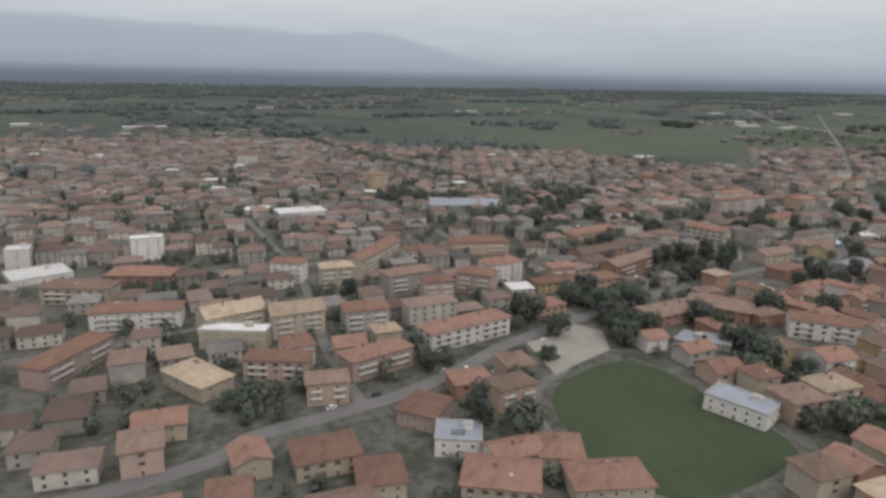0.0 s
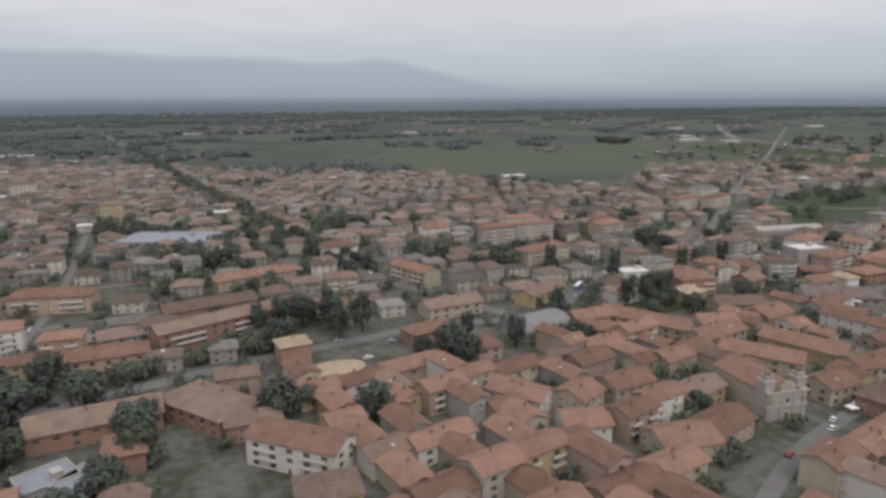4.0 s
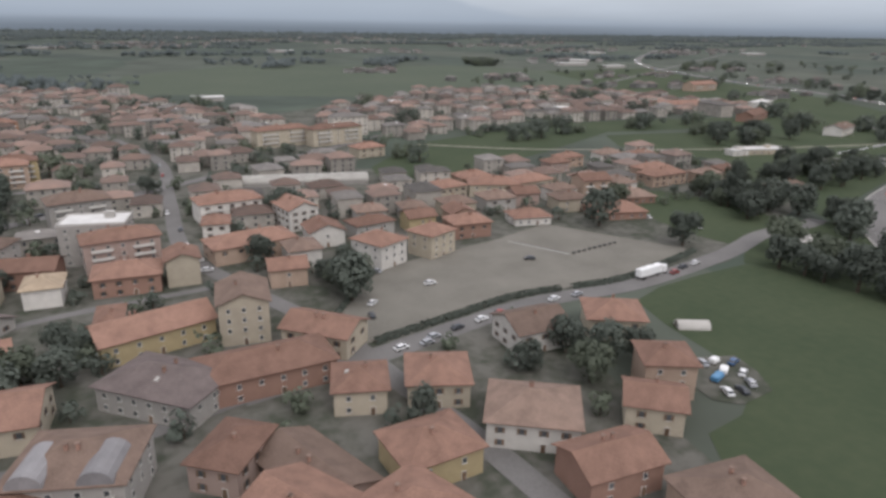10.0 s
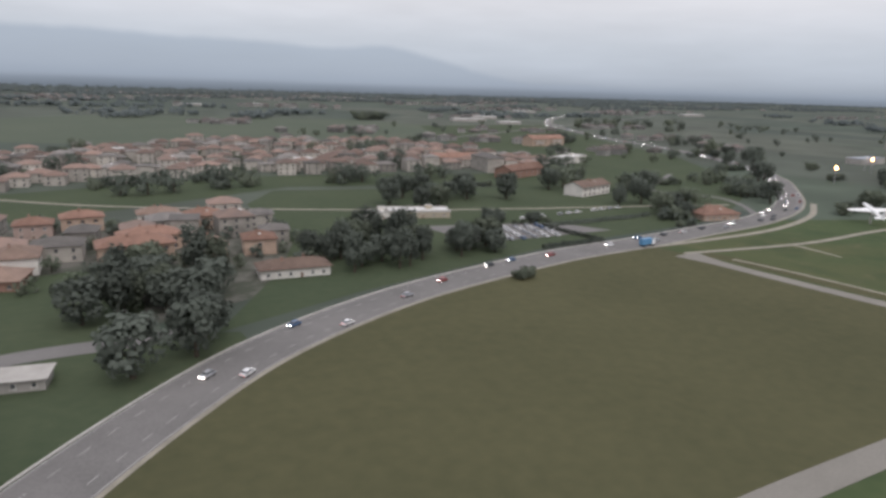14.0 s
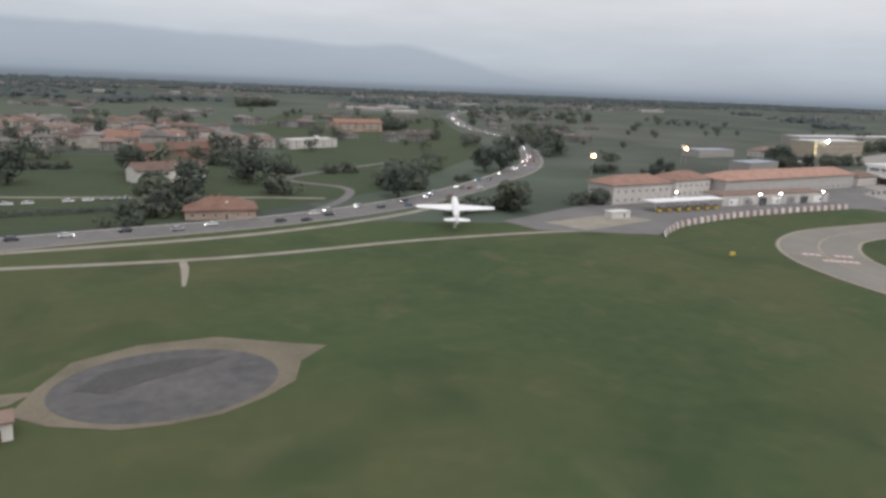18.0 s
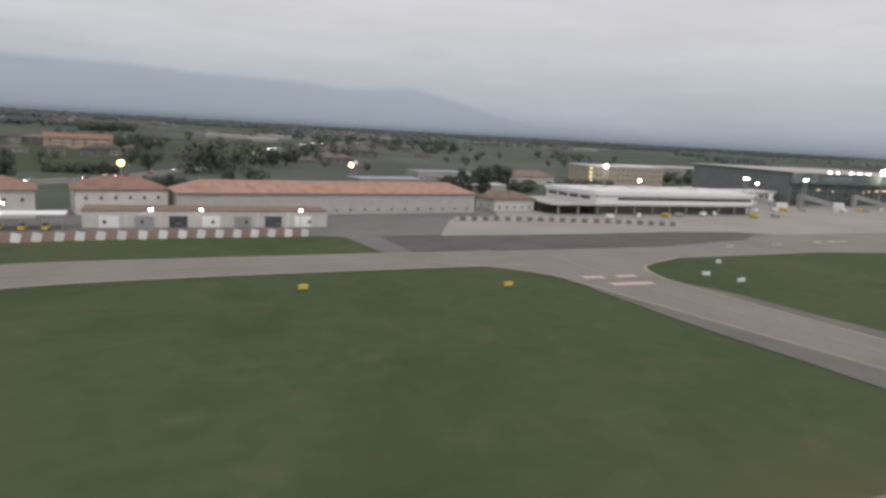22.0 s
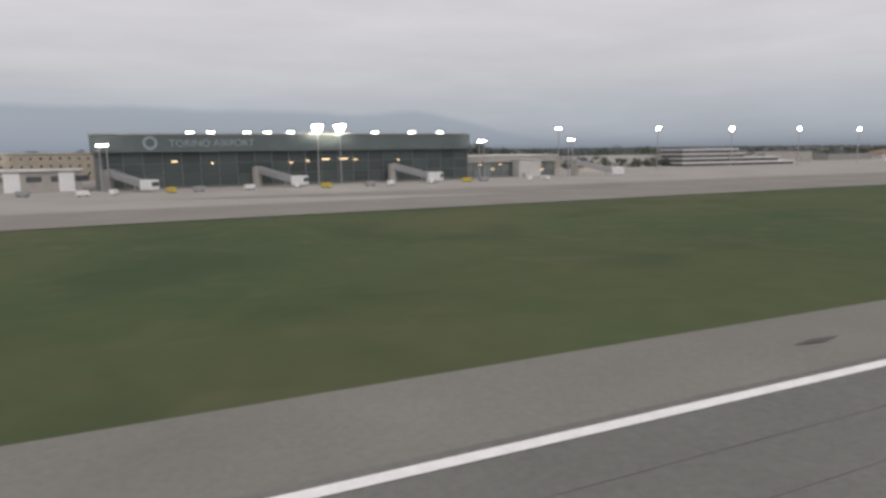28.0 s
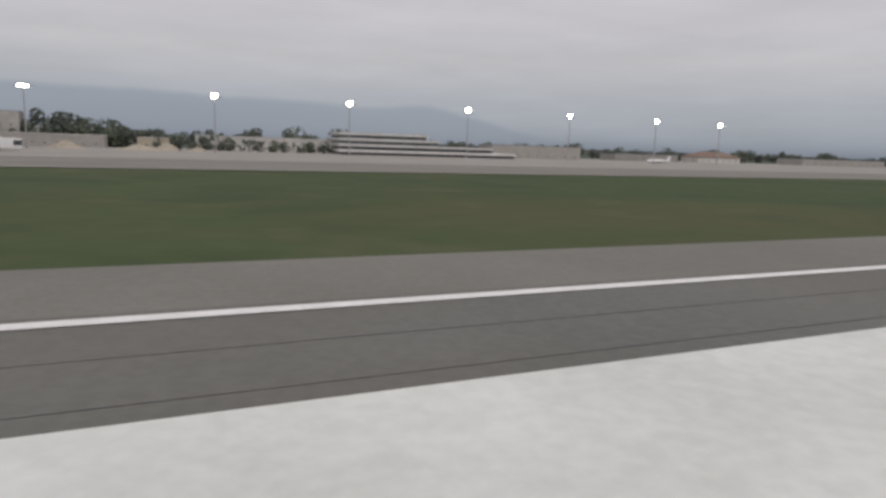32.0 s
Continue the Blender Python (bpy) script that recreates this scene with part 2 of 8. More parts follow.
RED_PAINT = paint("faded_red_paint", (0.42, 0.255, 0.225), 0.8)
BARK = surface("bark", (0.05, 0.04, 0.03), (0.1, 0.08, 0.06), 3, 0.95, 0.3)
LEAF = surface("dull_green_leaves", (0.090, 0.106, 0.077), (0.118, 0.134, 0.098), 0.6, 0.8, 0, 8, 0.3, 0.2)
DARK_LEAF = surface("dark_green_leaves", (0.086, 0.100, 0.084), (0.112, 0.127, 0.106), 0.6, 0.9, 0, 8, 0.22, 0.1)
# blue-grey tilt of the distant foliage stands in for haze
HAZED_LEAF = surface("hazed_far_foliage", (0.082, 0.098, 0.098), (0.106, 0.122, 0.119), 0.02, 0.95, 0, 9, 0.06, 0.05, 0, True)


def leafy(m, share):
    """Thin leaves: part of the light passes through them."""
    n, l = m.node_tree.nodes, m.node_tree.links
    p, out = n["Principled BSDF"], n["Material Output"]
    thin, mx = n.new("ShaderNodeBsdfTranslucent"), n.new("ShaderNodeMixShader")
    l.new(p.inputs["Base Color"].links[0].from_socket, thin.inputs["Color"])
    mx.inputs[0].default_value = share
    l.new(p.outputs[0], mx.inputs[1])
    l.new(thin.outputs[0], mx.inputs[2])
    l.new(mx.outputs[0], out.inputs["Surface"])


for foliage in (LEAF, DARK_LEAF):
    leafy(foliage, 0.25)
GRASS = surface("airfield_grass", (0.036, 0.060, 0.027), (0.080, 0.099, 0.046), 0.03, 0.95, 0.12, 16, 0, 0.1, 0.0, False, 0.55)


def patches(m, colour, scale, low, high, most):
    """Large dry patches with soft borders over a surface."""
    n, l = m.node_tree.nodes, m.node_tree.links
    p = n["Principled BSDF"]
    before = p.inputs["Base Color"].links[0].from_socket
    tc, nz, mr, mx = n.new("ShaderNodeTexCoord"), n.new("ShaderNodeTexNoise"), n.new("ShaderNodeMapRange"), n.new("ShaderNodeMix")
    nz.inputs["Scale"].default_value, nz.inputs["Detail"].default_value, nz.inputs["Distortion"].default_value = scale, 3, 0.6
    mr.inputs["From Min"].default_value, mr.inputs["From Max"].default_value, mr.inputs["To Max"].default_value = low, high, most
    mx.data_type = "RGBA"
    mx.inputs["B"].default_value = (*colour, 1)
    l.new(tc.outputs["Object"], nz.inputs["Vector"])
    l.new(nz.outputs["Fac"], mr.inputs["Value"])
    l.new(mr.outputs[0], mx.inputs["Factor"])
    l.new(before, mx.inputs["A"])
    l.new(mx.outputs["Result"], p.inputs["Base Color"])


patches(GRASS, (0.100, 0.094, 0.047), 0.022, 0.46, 0.68, 0.5)
patches(GRASS, (0.118, 0.108, 0.064), 0.16, 0.56, 0.72, 0.35)
patches(GRASS, (0.030, 0.052, 0.025), 0.07, 0.52, 0.70, 0.45)
for worn in (RUNWAY, SHOULDER, TAXIWAY):
    patches(worn, (0.135, 0.122, 0.103), 0.05, 0.52, 0.70, 0.35)
MEADOW = surface("green_meadow", (0.042, 0.060, 0.034), (0.072, 0.086, 0.050), 0.04, 0.95, 0.12, 14, 0, 0.1, 0.0, False, 0.4)
DRY_GRASS = surface("brownish_grass", (0.058, 0.060, 0.032), (0.094, 0.090, 0.048), 0.03, 0.95, 0.12, 16, 0, 0.1, 0.0, False, 0.4)
# meadow green made paler and bluer in place of haze
HAZED_MEADOW = surface("hazed_green_fields", (0.066, 0.084, 0.062), (0.100, 0.114, 0.082), 0.012, 0.95, 0.1, 14, 0, 0.1, 0.0, False, 0.5)
FADED_GRASS = surface("faded_grass", (0.056, 0.063, 0.033), (0.100, 0.098, 0.051), 0.03, 0.95, 0.12, 16, 0, 0.1, 0.0, False, 0.5)
YARDS = surface("yards_and_gardens", (0.060, 0.066, 0.049), (0.132, 0.126, 0.111), 0.09, 0.95, 0.2, 5, 0, 0.15, 0, False, 0.14)
METAL = surface("galvanised_steel", (0.35, 0.35, 0.35), (0.48, 0.48, 0.48), 2, 0.45, 0, 8, 0, 0.5, 0.7)
WHITE_PAINT = paint("white_paint", (0.78, 0.78, 0.77), 0.4)
BLUE_PAINT = paint("blue_paint", (0.10, 0.25, 0.42), 0.4)
AMBER_PAINT = paint("yellow_paint", (0.62, 0.46, 0.08), 0.5)
TYRE = paint("tyre_rubber", (0.025, 0.025, 0.025), 0.9)
# terminal glass lifted towards grey, haze put into its colour
GLASS = surface("hazed_terminal_glass", (0.062, 0.078, 0.077), (0.088, 0.108, 0.106), 0.2, 0.14, 0, 8, 0.25, 0.5)
LAMP_WHITE = glow("white_floodlight", (1.0, 0.97, 0.88), 32.0)
LAMP_WARM = glow("orange_floodlight", (1.0, 0.50, 0.18), 24.0)
HEADLIGHT = glow("headlight", (1.0, 0.95, 0.85), 18.0)
TAIL_LIGHT = glow("tail_light", (1.0, 0.10, 0.07), 1.0)


def fields():
    """Farmland: parcels of differing greens with hedge-dark noise, dull."""
    m, n, l, p = material("farmland")
    tc, mp = n.new("ShaderNodeTexCoord"), n.new("ShaderNodeMapping")
    mp.inputs["Scale"].default_value, mp.inputs["Rotation"].default_value = (0.0085, 0.0042, 1), (0, 0, 0.35)
    l.new(tc.outputs["Object"], mp.inputs[0])
    v = n.new("ShaderNodeTexVoronoi")
    v.inputs["Scale"].default_value = 1.0
    l.new(mp.outputs[0], v.inputs["Vector"])
    s = n.new("ShaderNodeSeparateColor")
    l.new(v.outputs["Color"], s.inputs[0])
    r = n.new("ShaderNodeValToRGB")
    # greens tilted towards blue, some distance haze put into the parcel colours
    stops(r, [(0.0, (0.052, 0.066, 0.055)), (0.25, (0.062, 0.080, 0.060)), (0.45, (0.080, 0.090, 0.071)), (0.65, (0.057, 0.075, 0.058)), (0.85, (0.090, 0.098, 0.077)), (1.0, (0.066, 0.086, 0.062))])
    l.new(s.outputs[0], r.inputs[0])
    nz = n.new("ShaderNodeTexNoise")
    nz.inputs["Scale"].default_value, nz.inputs["Detail"].default_value = 0.02, 8
    l.new(tc.outputs["Object"], nz.inputs["Vector"])
    g = n.new("ShaderNodeMapRange")
    g.inputs["From Min"].default_value, g.inputs["From Max"].default_value = 0.3, 0.7
    g.inputs["To Min"].default_value, g.inputs["To Max"].default_value = 0.75, 1.25
    l.new(nz.outputs["Fac"], g.inputs["Value"])
    h = n.new("ShaderNodeHueSaturation")
    h.inputs["Saturation"].default_value = 0.9
    l.new(r.outputs[0], h.inputs["Color"])
    l.new(g.outputs[0], h.inputs["Value"])
    l.new(h.outputs[0], p.inputs["Base Color"])
    p.inputs["Roughness"].default_value = 0.85
    p.inputs["Specular IOR Level"].default_value = 0.1
    return m


FARMLAND = fields()

# ---- builders ----
K = 0.53            # every real length is built at this fraction, from the lowest house to the longest runway
STOREY = 3.0 * K
TAKEN = []          # footprints (x, y, radius) that later filling leaves free
rng = random.Random(7)


def mesh(name, verts, faces, mats, slots=None):
    me = bpy.data.meshes.new(name)
    me.from_pydata(verts, [], faces)
    for m in mats:
        me.materials.append(m)
    if slots:
        me.polygons.foreach_set("material_index", slots)
    me.update()
    return me


def boxes(name, rows, mats):
    """One mesh of boxes: rows of x0, x1, y0, y1, z0, z1, slot."""
    vs, fs, sl = [], [], []
    for x0, x1, y0, y1, z0, z1, s in rows:
        b = len(vs)
        vs += [(x0, y0, z0), (x1, y0, z0), (x1, y1, z0), (x0, y1, z0), (x0, y0, z1), (x1, y0, z1), (x1, y1, z1), (x0, y1, z1)]
        fs += [tuple(b + i for i in f) for f in ((0, 3, 2, 1), (4, 5, 6, 7), (0, 1, 5, 4), (1, 2, 6, 5), (2, 3, 7, 6), (3, 0, 4, 7))]
        sl += [s] * 6
    return mesh(name, vs, fs, mats, sl)


def bevel_box(name, sx, sy, sz, mat, b=0.03, z0=0.0):
    bm = bmesh.new()
    bmesh.ops.create_cube(bm, size=1, matrix=Matrix.Translation((0, 0, z0 + sz / 2)) @ Matrix.Diagonal((sx, sy, sz, 1)))
    bmesh.ops.bevel(bm, geom=bm.edges[:], offset=b, segments=2, affect="EDGES")
    me = bpy.data.meshes.new(name)
    bm.to_mesh(me)
    bm.free()
    me.materials.append(mat)
    return me


def tube(name, r0, r1, h, mat, n=10, z0=0.0):
    bm = bmesh.new()
    bmesh.ops.create_cone(bm, cap_ends=True, segments=n, radius1=r0, radius2=r1, depth=h, matrix=Matrix.Translation((0, 0, z0 + h / 2)))
    me = bpy.data.meshes.new(name)
    bm.to_mesh(me)
    bm.free()
    me.materials.append(mat)
    return me


def part(name, me, parent, m=None, label=""):
    ob = new(name, me)
    ob.parent = parent
    if m is not None:
        ob.matrix_basis = m
    if label:
        tagged(ob, label)
    return ob


def thing(name, m, label, category, group="", kind=""):
    ob = new(name)
    ob.matrix_basis = m
    return tagged(ob, label, category, group, kind)


def smooth(points, step=3.0):
    """A Catmull-Rom line through the points (any number of values each)."""
    ps = [np.array(p, float) for p in points]
    ps = [2 * ps[0] - ps[1]] + ps + [2 * ps[-1] - ps[-2]]
    out = []
    for a, b, c, d in zip(ps, ps[1:], ps[2:], ps[3:]):
        k = max(1, int(np.linalg.norm((c - b)[:2]) / step))
        for i in range(k):
            t = i / k
            out.append(0.5 * (2 * b + (c - a) * t + (2 * a - 5 * b + 4 * c - d) * t * t + (3 * b - a - 3 * c + d) * t ** 3))
    out.append(ps[-2])
    return out


def side(line):
    ps = np.array([p[:2] for p in line])
    d = np.gradient(ps, axis=0)
    d /= np.linalg.norm(d, axis=1)[:, None]
    return ps, np.stack([-d[:, 1], d[:, 0]], 1)


def ribbon(name, points, width, mat, z=0.02, offset=0.0, step=3.0, thick=0.0):
    """A strip along a line; a third value of a point is its own width."""
    line = smooth(points, step)
    z = layer(z)
    ps, nn = side(line)
    w = np.array([p[2] if len(p) > 2 else width for p in line])[:, None]
    a, b = ps + nn * (offset - w / 2), ps + nn * (offset + w / 2)
    vs = [(*p, z) for p in a] + [(*p, z) for p in b]
    k = len(ps)
    fs = [(i, i + 1, k + i + 1, k + i) for i in range(k - 1)]
    if thick:
        vs += [(x, y, z - thick) for x, y, _ in vs]
        fs += [(2 * k + i, 2 * k + i + 1, i + 1, i) for i in range(k - 1)] + [(k + i, k + i + 1, 3 * k + i + 1, 3 * k + i) for i in range(k - 1)]
    return mesh(name, vs, fs, [mat])


LAYER = [0]


def layer(z):
    """Every flat sheet gets a height of its own, so that no two lie in one plane."""
    LAYER[0] += 1
    return z * 2.5 + 0.0003 * LAYER[0]


def dashes(name, points, width, mat, z, offset, length, gap):
    line = smooth(points, 0.5)
    z = layer(z)
    ps, nn = side(line)
    run = np.concatenate([[0], np.cumsum(np.linalg.norm(np.diff(ps, axis=0), axis=1))])
    vs, fs, s = [], [], 0.0
    while s + length < run[-1]:
        at = [np.array([np.interp(v, run, (ps + nn * offset)[:, i]) for i in (0, 1)]) for v in (s, s + length)]
        d = (at[1] - at[0]) / np.linalg.norm(at[1] - at[0])
        q = np.array([-d[1], d[0]]) * width / 2
        b = len(vs)
        vs += [(*(at[0] - q), z), (*(at[1] - q), z), (*(at[1] + q), z), (*(at[0] + q), z)]
        fs.append((b, b + 1, b + 2, b + 3))
        s += length + gap
    return mesh(name, vs, fs, [mat])


def sheet(name, points, mat, z, rounded=False, kind="structure", label="", category="ground"):
    ps = smooth(list(points) + [points[0]], 4)[:-1] if rounded else points
    z = layer(z)
    bm = bmesh.new()
    f = bm.faces.new([bm.verts.new((p[0], p[1], z)) for p in ps])
    if f.normal.z < 0 or f.calc_area() < 0:
        f.normal_flip()
    bm.normal_update()
    if f.normal.z < 0:
        f.normal_flip()
    bmesh.ops.triangulate(bm, faces=bm.faces[:])
    me = bpy.data.meshes.new(name)
    bm.to_mesh(me)
    bm.free()
    me.materials.append(mat)
    return tagged(new(name, me), label, category, "", kind)


ROADS = []          # centre lines with half-widths, kept free of houses


def road(name, points, width, mat=ASPHALT, z=0.03, label="worn grey asphalt street between the houses"):
    ob = tagged(new(name, ribbon(name, points, width, mat, z, 0.0, 1.0 if name.startswith("taxiway") else 3.0)), label, "road", "", "structure")
    ROADS.append((np.array([p[:2] for p in smooth(points, 3)]), width / 2))
    return ob


def near_road(x, y, margin):
    return any(np.min(np.hypot(ps[:, 0] - x, ps[:, 1] - y)) < hw + margin for ps, hw in ROADS)


def inside(x, y, poly):
    hit = False
    for (x0, y0), (x1, y1) in zip(poly, poly[1:] + poly[:1]):
        if (y0 > y) != (y1 > y) and x < (x1 - x0) * (y - y0) / (y1 - y0) + x0:
            hit = not hit
    return hit


# windows: a pale frame round a dark pane, with and without shutters; door leaf
WINDOW = boxes("window", [(-0.30, 0.30, -0.05, 0.02, 0, 0.72, 0), (-0.25, 0.25, -0.07, -0.05, 0.05, 0.67, 1), (-0.36, 0.36, -0.09, 0.02, -0.05, 0, 0)], [FRAME, PANE])
WINDOW_SHUT = boxes("shuttered_window", [(-0.27, 0.27, -0.05, 0.02, 0, 0.75, 1), (-0.55, -0.28, -0.08, -0.02, 0, 0.75, 0), (0.28, 0.55, -0.08, -0.02, 0, 0.75, 0), (-0.36, 0.36, -0.09, 0.02, -0.05, 0, 2)], [SHUTTER, PANE, FRAME])
DOOR = boxes("door", [(-0.33, 0.33, -0.05, 0.02, 0, 1.12, 1), (-0.27, 0.27, -0.08, -0.05, 0, 1.06, 0)], [SHUTTER, FRAME])
SKYLIGHT = boxes("skylight", [(-0.26, 0.26, -0.34, 0.34, -0.05, 0.07, 0)], [CONCRETE])
CHIMNEY = boxes("chimney", [(-0.16, 0.16, -0.16, 0.16, -0.7, 0.75, 0), (-0.22, 0.22, -0.22, 0.22, 0.75, 0.83, 1)], [BRICK, BROWN])


def roof_mesh(kind, w, d, mat):
    """Overhanging roof with thick eaves; hip or gable with its ridge along the longer side, or a flat slab with a parapet."""
    o = 0.45
    x, y = w / 2 + o, d / 2 + o
    if kind == "flat":
        return boxes("roof", [(-w / 2 - .12, w / 2 + .12, -d / 2 - .12, d / 2 + .12, 0, 0.16, 0)], [mat]), 0.16
    swap = d > w
    a, b = (y, x) if swap else (x, y)
    h = 0.40 * b
    r = a if kind == "gable" else max(a - b, 0.05)
    t = 0.14
    vs = [(-a, -b, 0), (a, -b, 0), (a, b, 0), (-a, b, 0), (-r, 0, h), (r, 0, h)]
    vs += [(vx, vy, vz + t) for vx, vy, vz in vs]
    fs = [(6, 7, 11, 10), (8, 9, 10, 11), (7, 8, 11), (9, 6, 10), (0, 4, 5, 1), (2, 5, 4, 3), (1, 5, 2), (3, 4, 0), (0, 1, 7, 6), (2, 3, 9, 8)]
    fs += [(1, 2, 8, 7), (3, 0, 6, 9)]
    if kind == "gable":
        fs = [f for f in fs if f not in ((7, 8, 11), (9, 6, 10), (1, 5, 2), (3, 4, 0), (1, 2, 8, 7), (3, 0, 6, 9))]
        fs += [(1, 7, 11, 5), (2, 5, 11, 8), (0, 4, 10, 6), (3, 9, 10, 4)]
    if swap:
        vs = [(-vy, vx, vz) for vx, vy, vz in vs]
    return mesh("roof", vs, fs, [mat]), h


def parapet_mesh(w, d):
    """A low wall round the edge of a flat roof, as one closed ring."""
    vs = []
    for a, b in ((w / 2 + .13, d / 2 + .13), (w / 2 - .1, d / 2 - .1)):
        for z in (0.165, 0.42):
            vs += [(-a, -b, z), (a, -b, z), (a, b, z), (-a, b, z)]
    fs = []
    for i in range(4):
        k = (i + 1) % 4
        fs += [(i, k, 4 + k, 4 + i), (8 + k, 8 + i, 12 + i, 12 + k), (4 + i, 4 + k, 12 + k, 12 + i), (k, i, 8 + i, 8 + k)]
    return mesh("parapet", vs, fs, [CONCRETE])


def wall_mesh(kind, w, d, h, mat):
    x, y = w / 2, d / 2
    vs = [(-x, -y, -0.1), (x, -y, -0.1), (x, y, -0.1), (-x, y, -0.1), (-x, -y, h), (x, -y, h), (x, y, h), (-x, y, h)]
    fs = [(0, 1, 5, 4), (1, 2, 6, 5), (2, 3, 7, 6), (3, 0, 4, 7), (4, 5, 6, 7)]
    if kind == "gable":
        rise = 0.40 * (min(w, d) / 2 + 0.45) - 0.06
        if w >= d:
            vs += [(-x, 0, h + rise), (x, 0, h + rise)]
            fs += [(7, 4, 8), (5, 6, 9), (4, 5, 9, 8), (6, 7, 8, 9)]
        else:
            vs += [(0, -y, h + rise), (0, y, h + rise)]
            fs += [(4, 5, 8), (6, 7, 9), (5, 6, 9, 8), (7, 4, 8, 9)]
        fs.remove((4, 5, 6, 7))
    return mesh("wall", vs, fs, [mat])


WORDS = {"cream_plaster": "cream", "pink_plaster": "pink", "white_plaster": "white", "red_brick": "brick-red", "grey_plaster": "grey", "peach_plaster": "peach", "yellow_plaster": "yellow",
         "orange_plaster": "orange", "pinkish_grey_plaster": "white-striped", "red_clay_tiles": "red tiled", "brown_clay_tiles": "brown tiled", "tan_tiles": "tan tiled", "grey_brown_tiles": "dark grey-brown tiled", "pale_flat_roofing": "pale flat", "blue_grey_sheeting": "blue-grey flat"}
COUNT = {"near": 0}


def house(x, y, turn, w, d, storeys, wall, roof, kind, detail=1.0, category="house"):
    """A house or block: walls, roof, chimneys, a door, windows on the sides that face the flight, and balconies on tall blocks."""
    x, y = round(x, 2), round(y, 2)
    h = storeys * STOREY + 0.25
    look_of = {1: "single-storey", 2: "two-storey", 3: "three-storey"}.get(storeys, "tall %d-storey" % storeys)
    ob = thing("apartment_block" if storeys > 3 or w > 17 else "house", pose(x, y, 0, 0, 0, turn),
               "%s %s building with a %s roof" % (look_of, WORDS[wall.name], WORDS[roof.name]), "building" if storeys > 3 or w > 17 else category)
    TAKEN.append((x, y, turn, w / 2 + 0.6, d / 2 + 0.6))
    part("wall", wall_mesh(kind, w, d, h, wall), ob)
    rm, rise = roof_mesh(kind, w, d, roof)
    part("roof", rm, ob, Matrix.Translation((0, 0, h)))
    r = random.Random(int(x * 7 + y * 13))
    if kind != "flat":
        for _ in range(1 if w < 9 else 2):
            along = (r.random() - 0.5) * max(w - d, 2) * 0.8
            spot = (along, r.choice((-1, 1)) * d * 0.12) if w >= d else (r.choice((-1, 1)) * w * 0.12, (r.random() - 0.5) * (d - w) * 0.8)
            part("chimney", CHIMNEY, ob, Matrix.Translation((*spot, h + rise * 0.8)))
        if r.random() < 0.16:
            side_y = -1 if r.random() < 0.75 else 1
            along = (r.random() - 0.5) * max(w - d, 1.5)
            slope = math.atan(0.40)
            if w >= d:
                m = Matrix.Translation((along, side_y * d * 0.25, h + rise * (1 - 0.5 * d / (d + 0.9)) + 0.17)) @ Matrix.Rotation(slope * -side_y, 4, "X")
            else:
                m = Matrix.Translation((-w * 0.25, along * 0.4, h + rise * (1 - 0.5 * w / (w + 0.9)) + 0.17)) @ Matrix.Rotation(-slope, 4, "Y")
            part("skylight", SKYLIGHT, ob, m, "small pale skylight")
    else:
        part("parapet", parapet_mesh(w, d), ob, Matrix.Translation((0, 0, h)))
        part("roof_hut", boxes("roof_hut", [(-0.9, 0.9, -0.7, 0.7, 0, 1.1, 0), (-1, 1, -0.8, 0.8, 1.1, 1.2, 1)], [wall, CONCRETE]), ob, Matrix.Translation((w * 0.2, d * 0.15, h + 0.16)))
    win = WINDOW if storeys > 3 or kind == "flat" or r.random() < 0.4 else WINDOW_SHUT
    gap = (2.1 if w < 14 else 2.7) / detail
    if y > 220:
        gap *= 1.6
    faces = [(w, -d / 2, 0), (d, -w / 2, 90), (d, -w / 2, -90)]
    for length, dist, ang in faces:
        heading = math.radians(turn + ang)
        if math.cos(heading) < -0.35 or (ang and (detail < 1 or y > 150)):
            continue
        k = max(1, int((length - 0.8) / gap))
        turned = Matrix.Rotation(math.radians(ang), 4, "Z")
        for s in range(storeys):
            for i in range(k):
                u = (i - (k - 1) / 2) * (length - 0.6) / k
                if s == 0 and ang == 0 and i == k // 2:
                    part("door", DOOR, ob, turned @ Matrix.Translation((u, dist, 0)))
                elif storeys == 1 or s or r.random() < 0.75:
                    part("window", win, ob, turned @ Matrix.Translation((u, dist, s * STOREY + 0.5)))
        if storeys >= 3 and length > 8 and ang == 0 and kind != "flat":
            for s in range(1, storeys):
                b = length * 0.28
                for u in (-length * 0.27, length * 0.27):
                    part("balcony", balcony_mesh(round(b, 1)), ob, turned @ Matrix.Translation((u, dist, s * STOREY)))
    return ob


BALCONIES = {}


def balcony_mesh(length):
    if length not in BALCONIES:
        a = length / 2
        BALCONIES[length] = boxes("balcony", [(-a, a, -0.62, 0.02, 0.08, 0.2, 0), (-a, a, -0.62, -0.56, 0.2, 0.62, 1), (-a, -a + 0.06, -0.56, 0, 0.2, 0.62, 1), (a - 0.06, a, -0.56, 0, 0.2, 0.62, 1)], [CONCRETE, FRAME])
    return BALCONIES[length]


def clear(x, y, r, rows=TAKEN):
    for hx, hy, turn, a, b in rows:
        dx, dy = x - hx, y - hy
        if abs(dx) + abs(dy) > 60:
            continue
        c, s = math.cos(math.radians(turn)), math.sin(math.radians(turn))
        if abs(dx * c + dy * s) < a + r and abs(-dx * s + dy * c) < b + r:
            return False
    return True


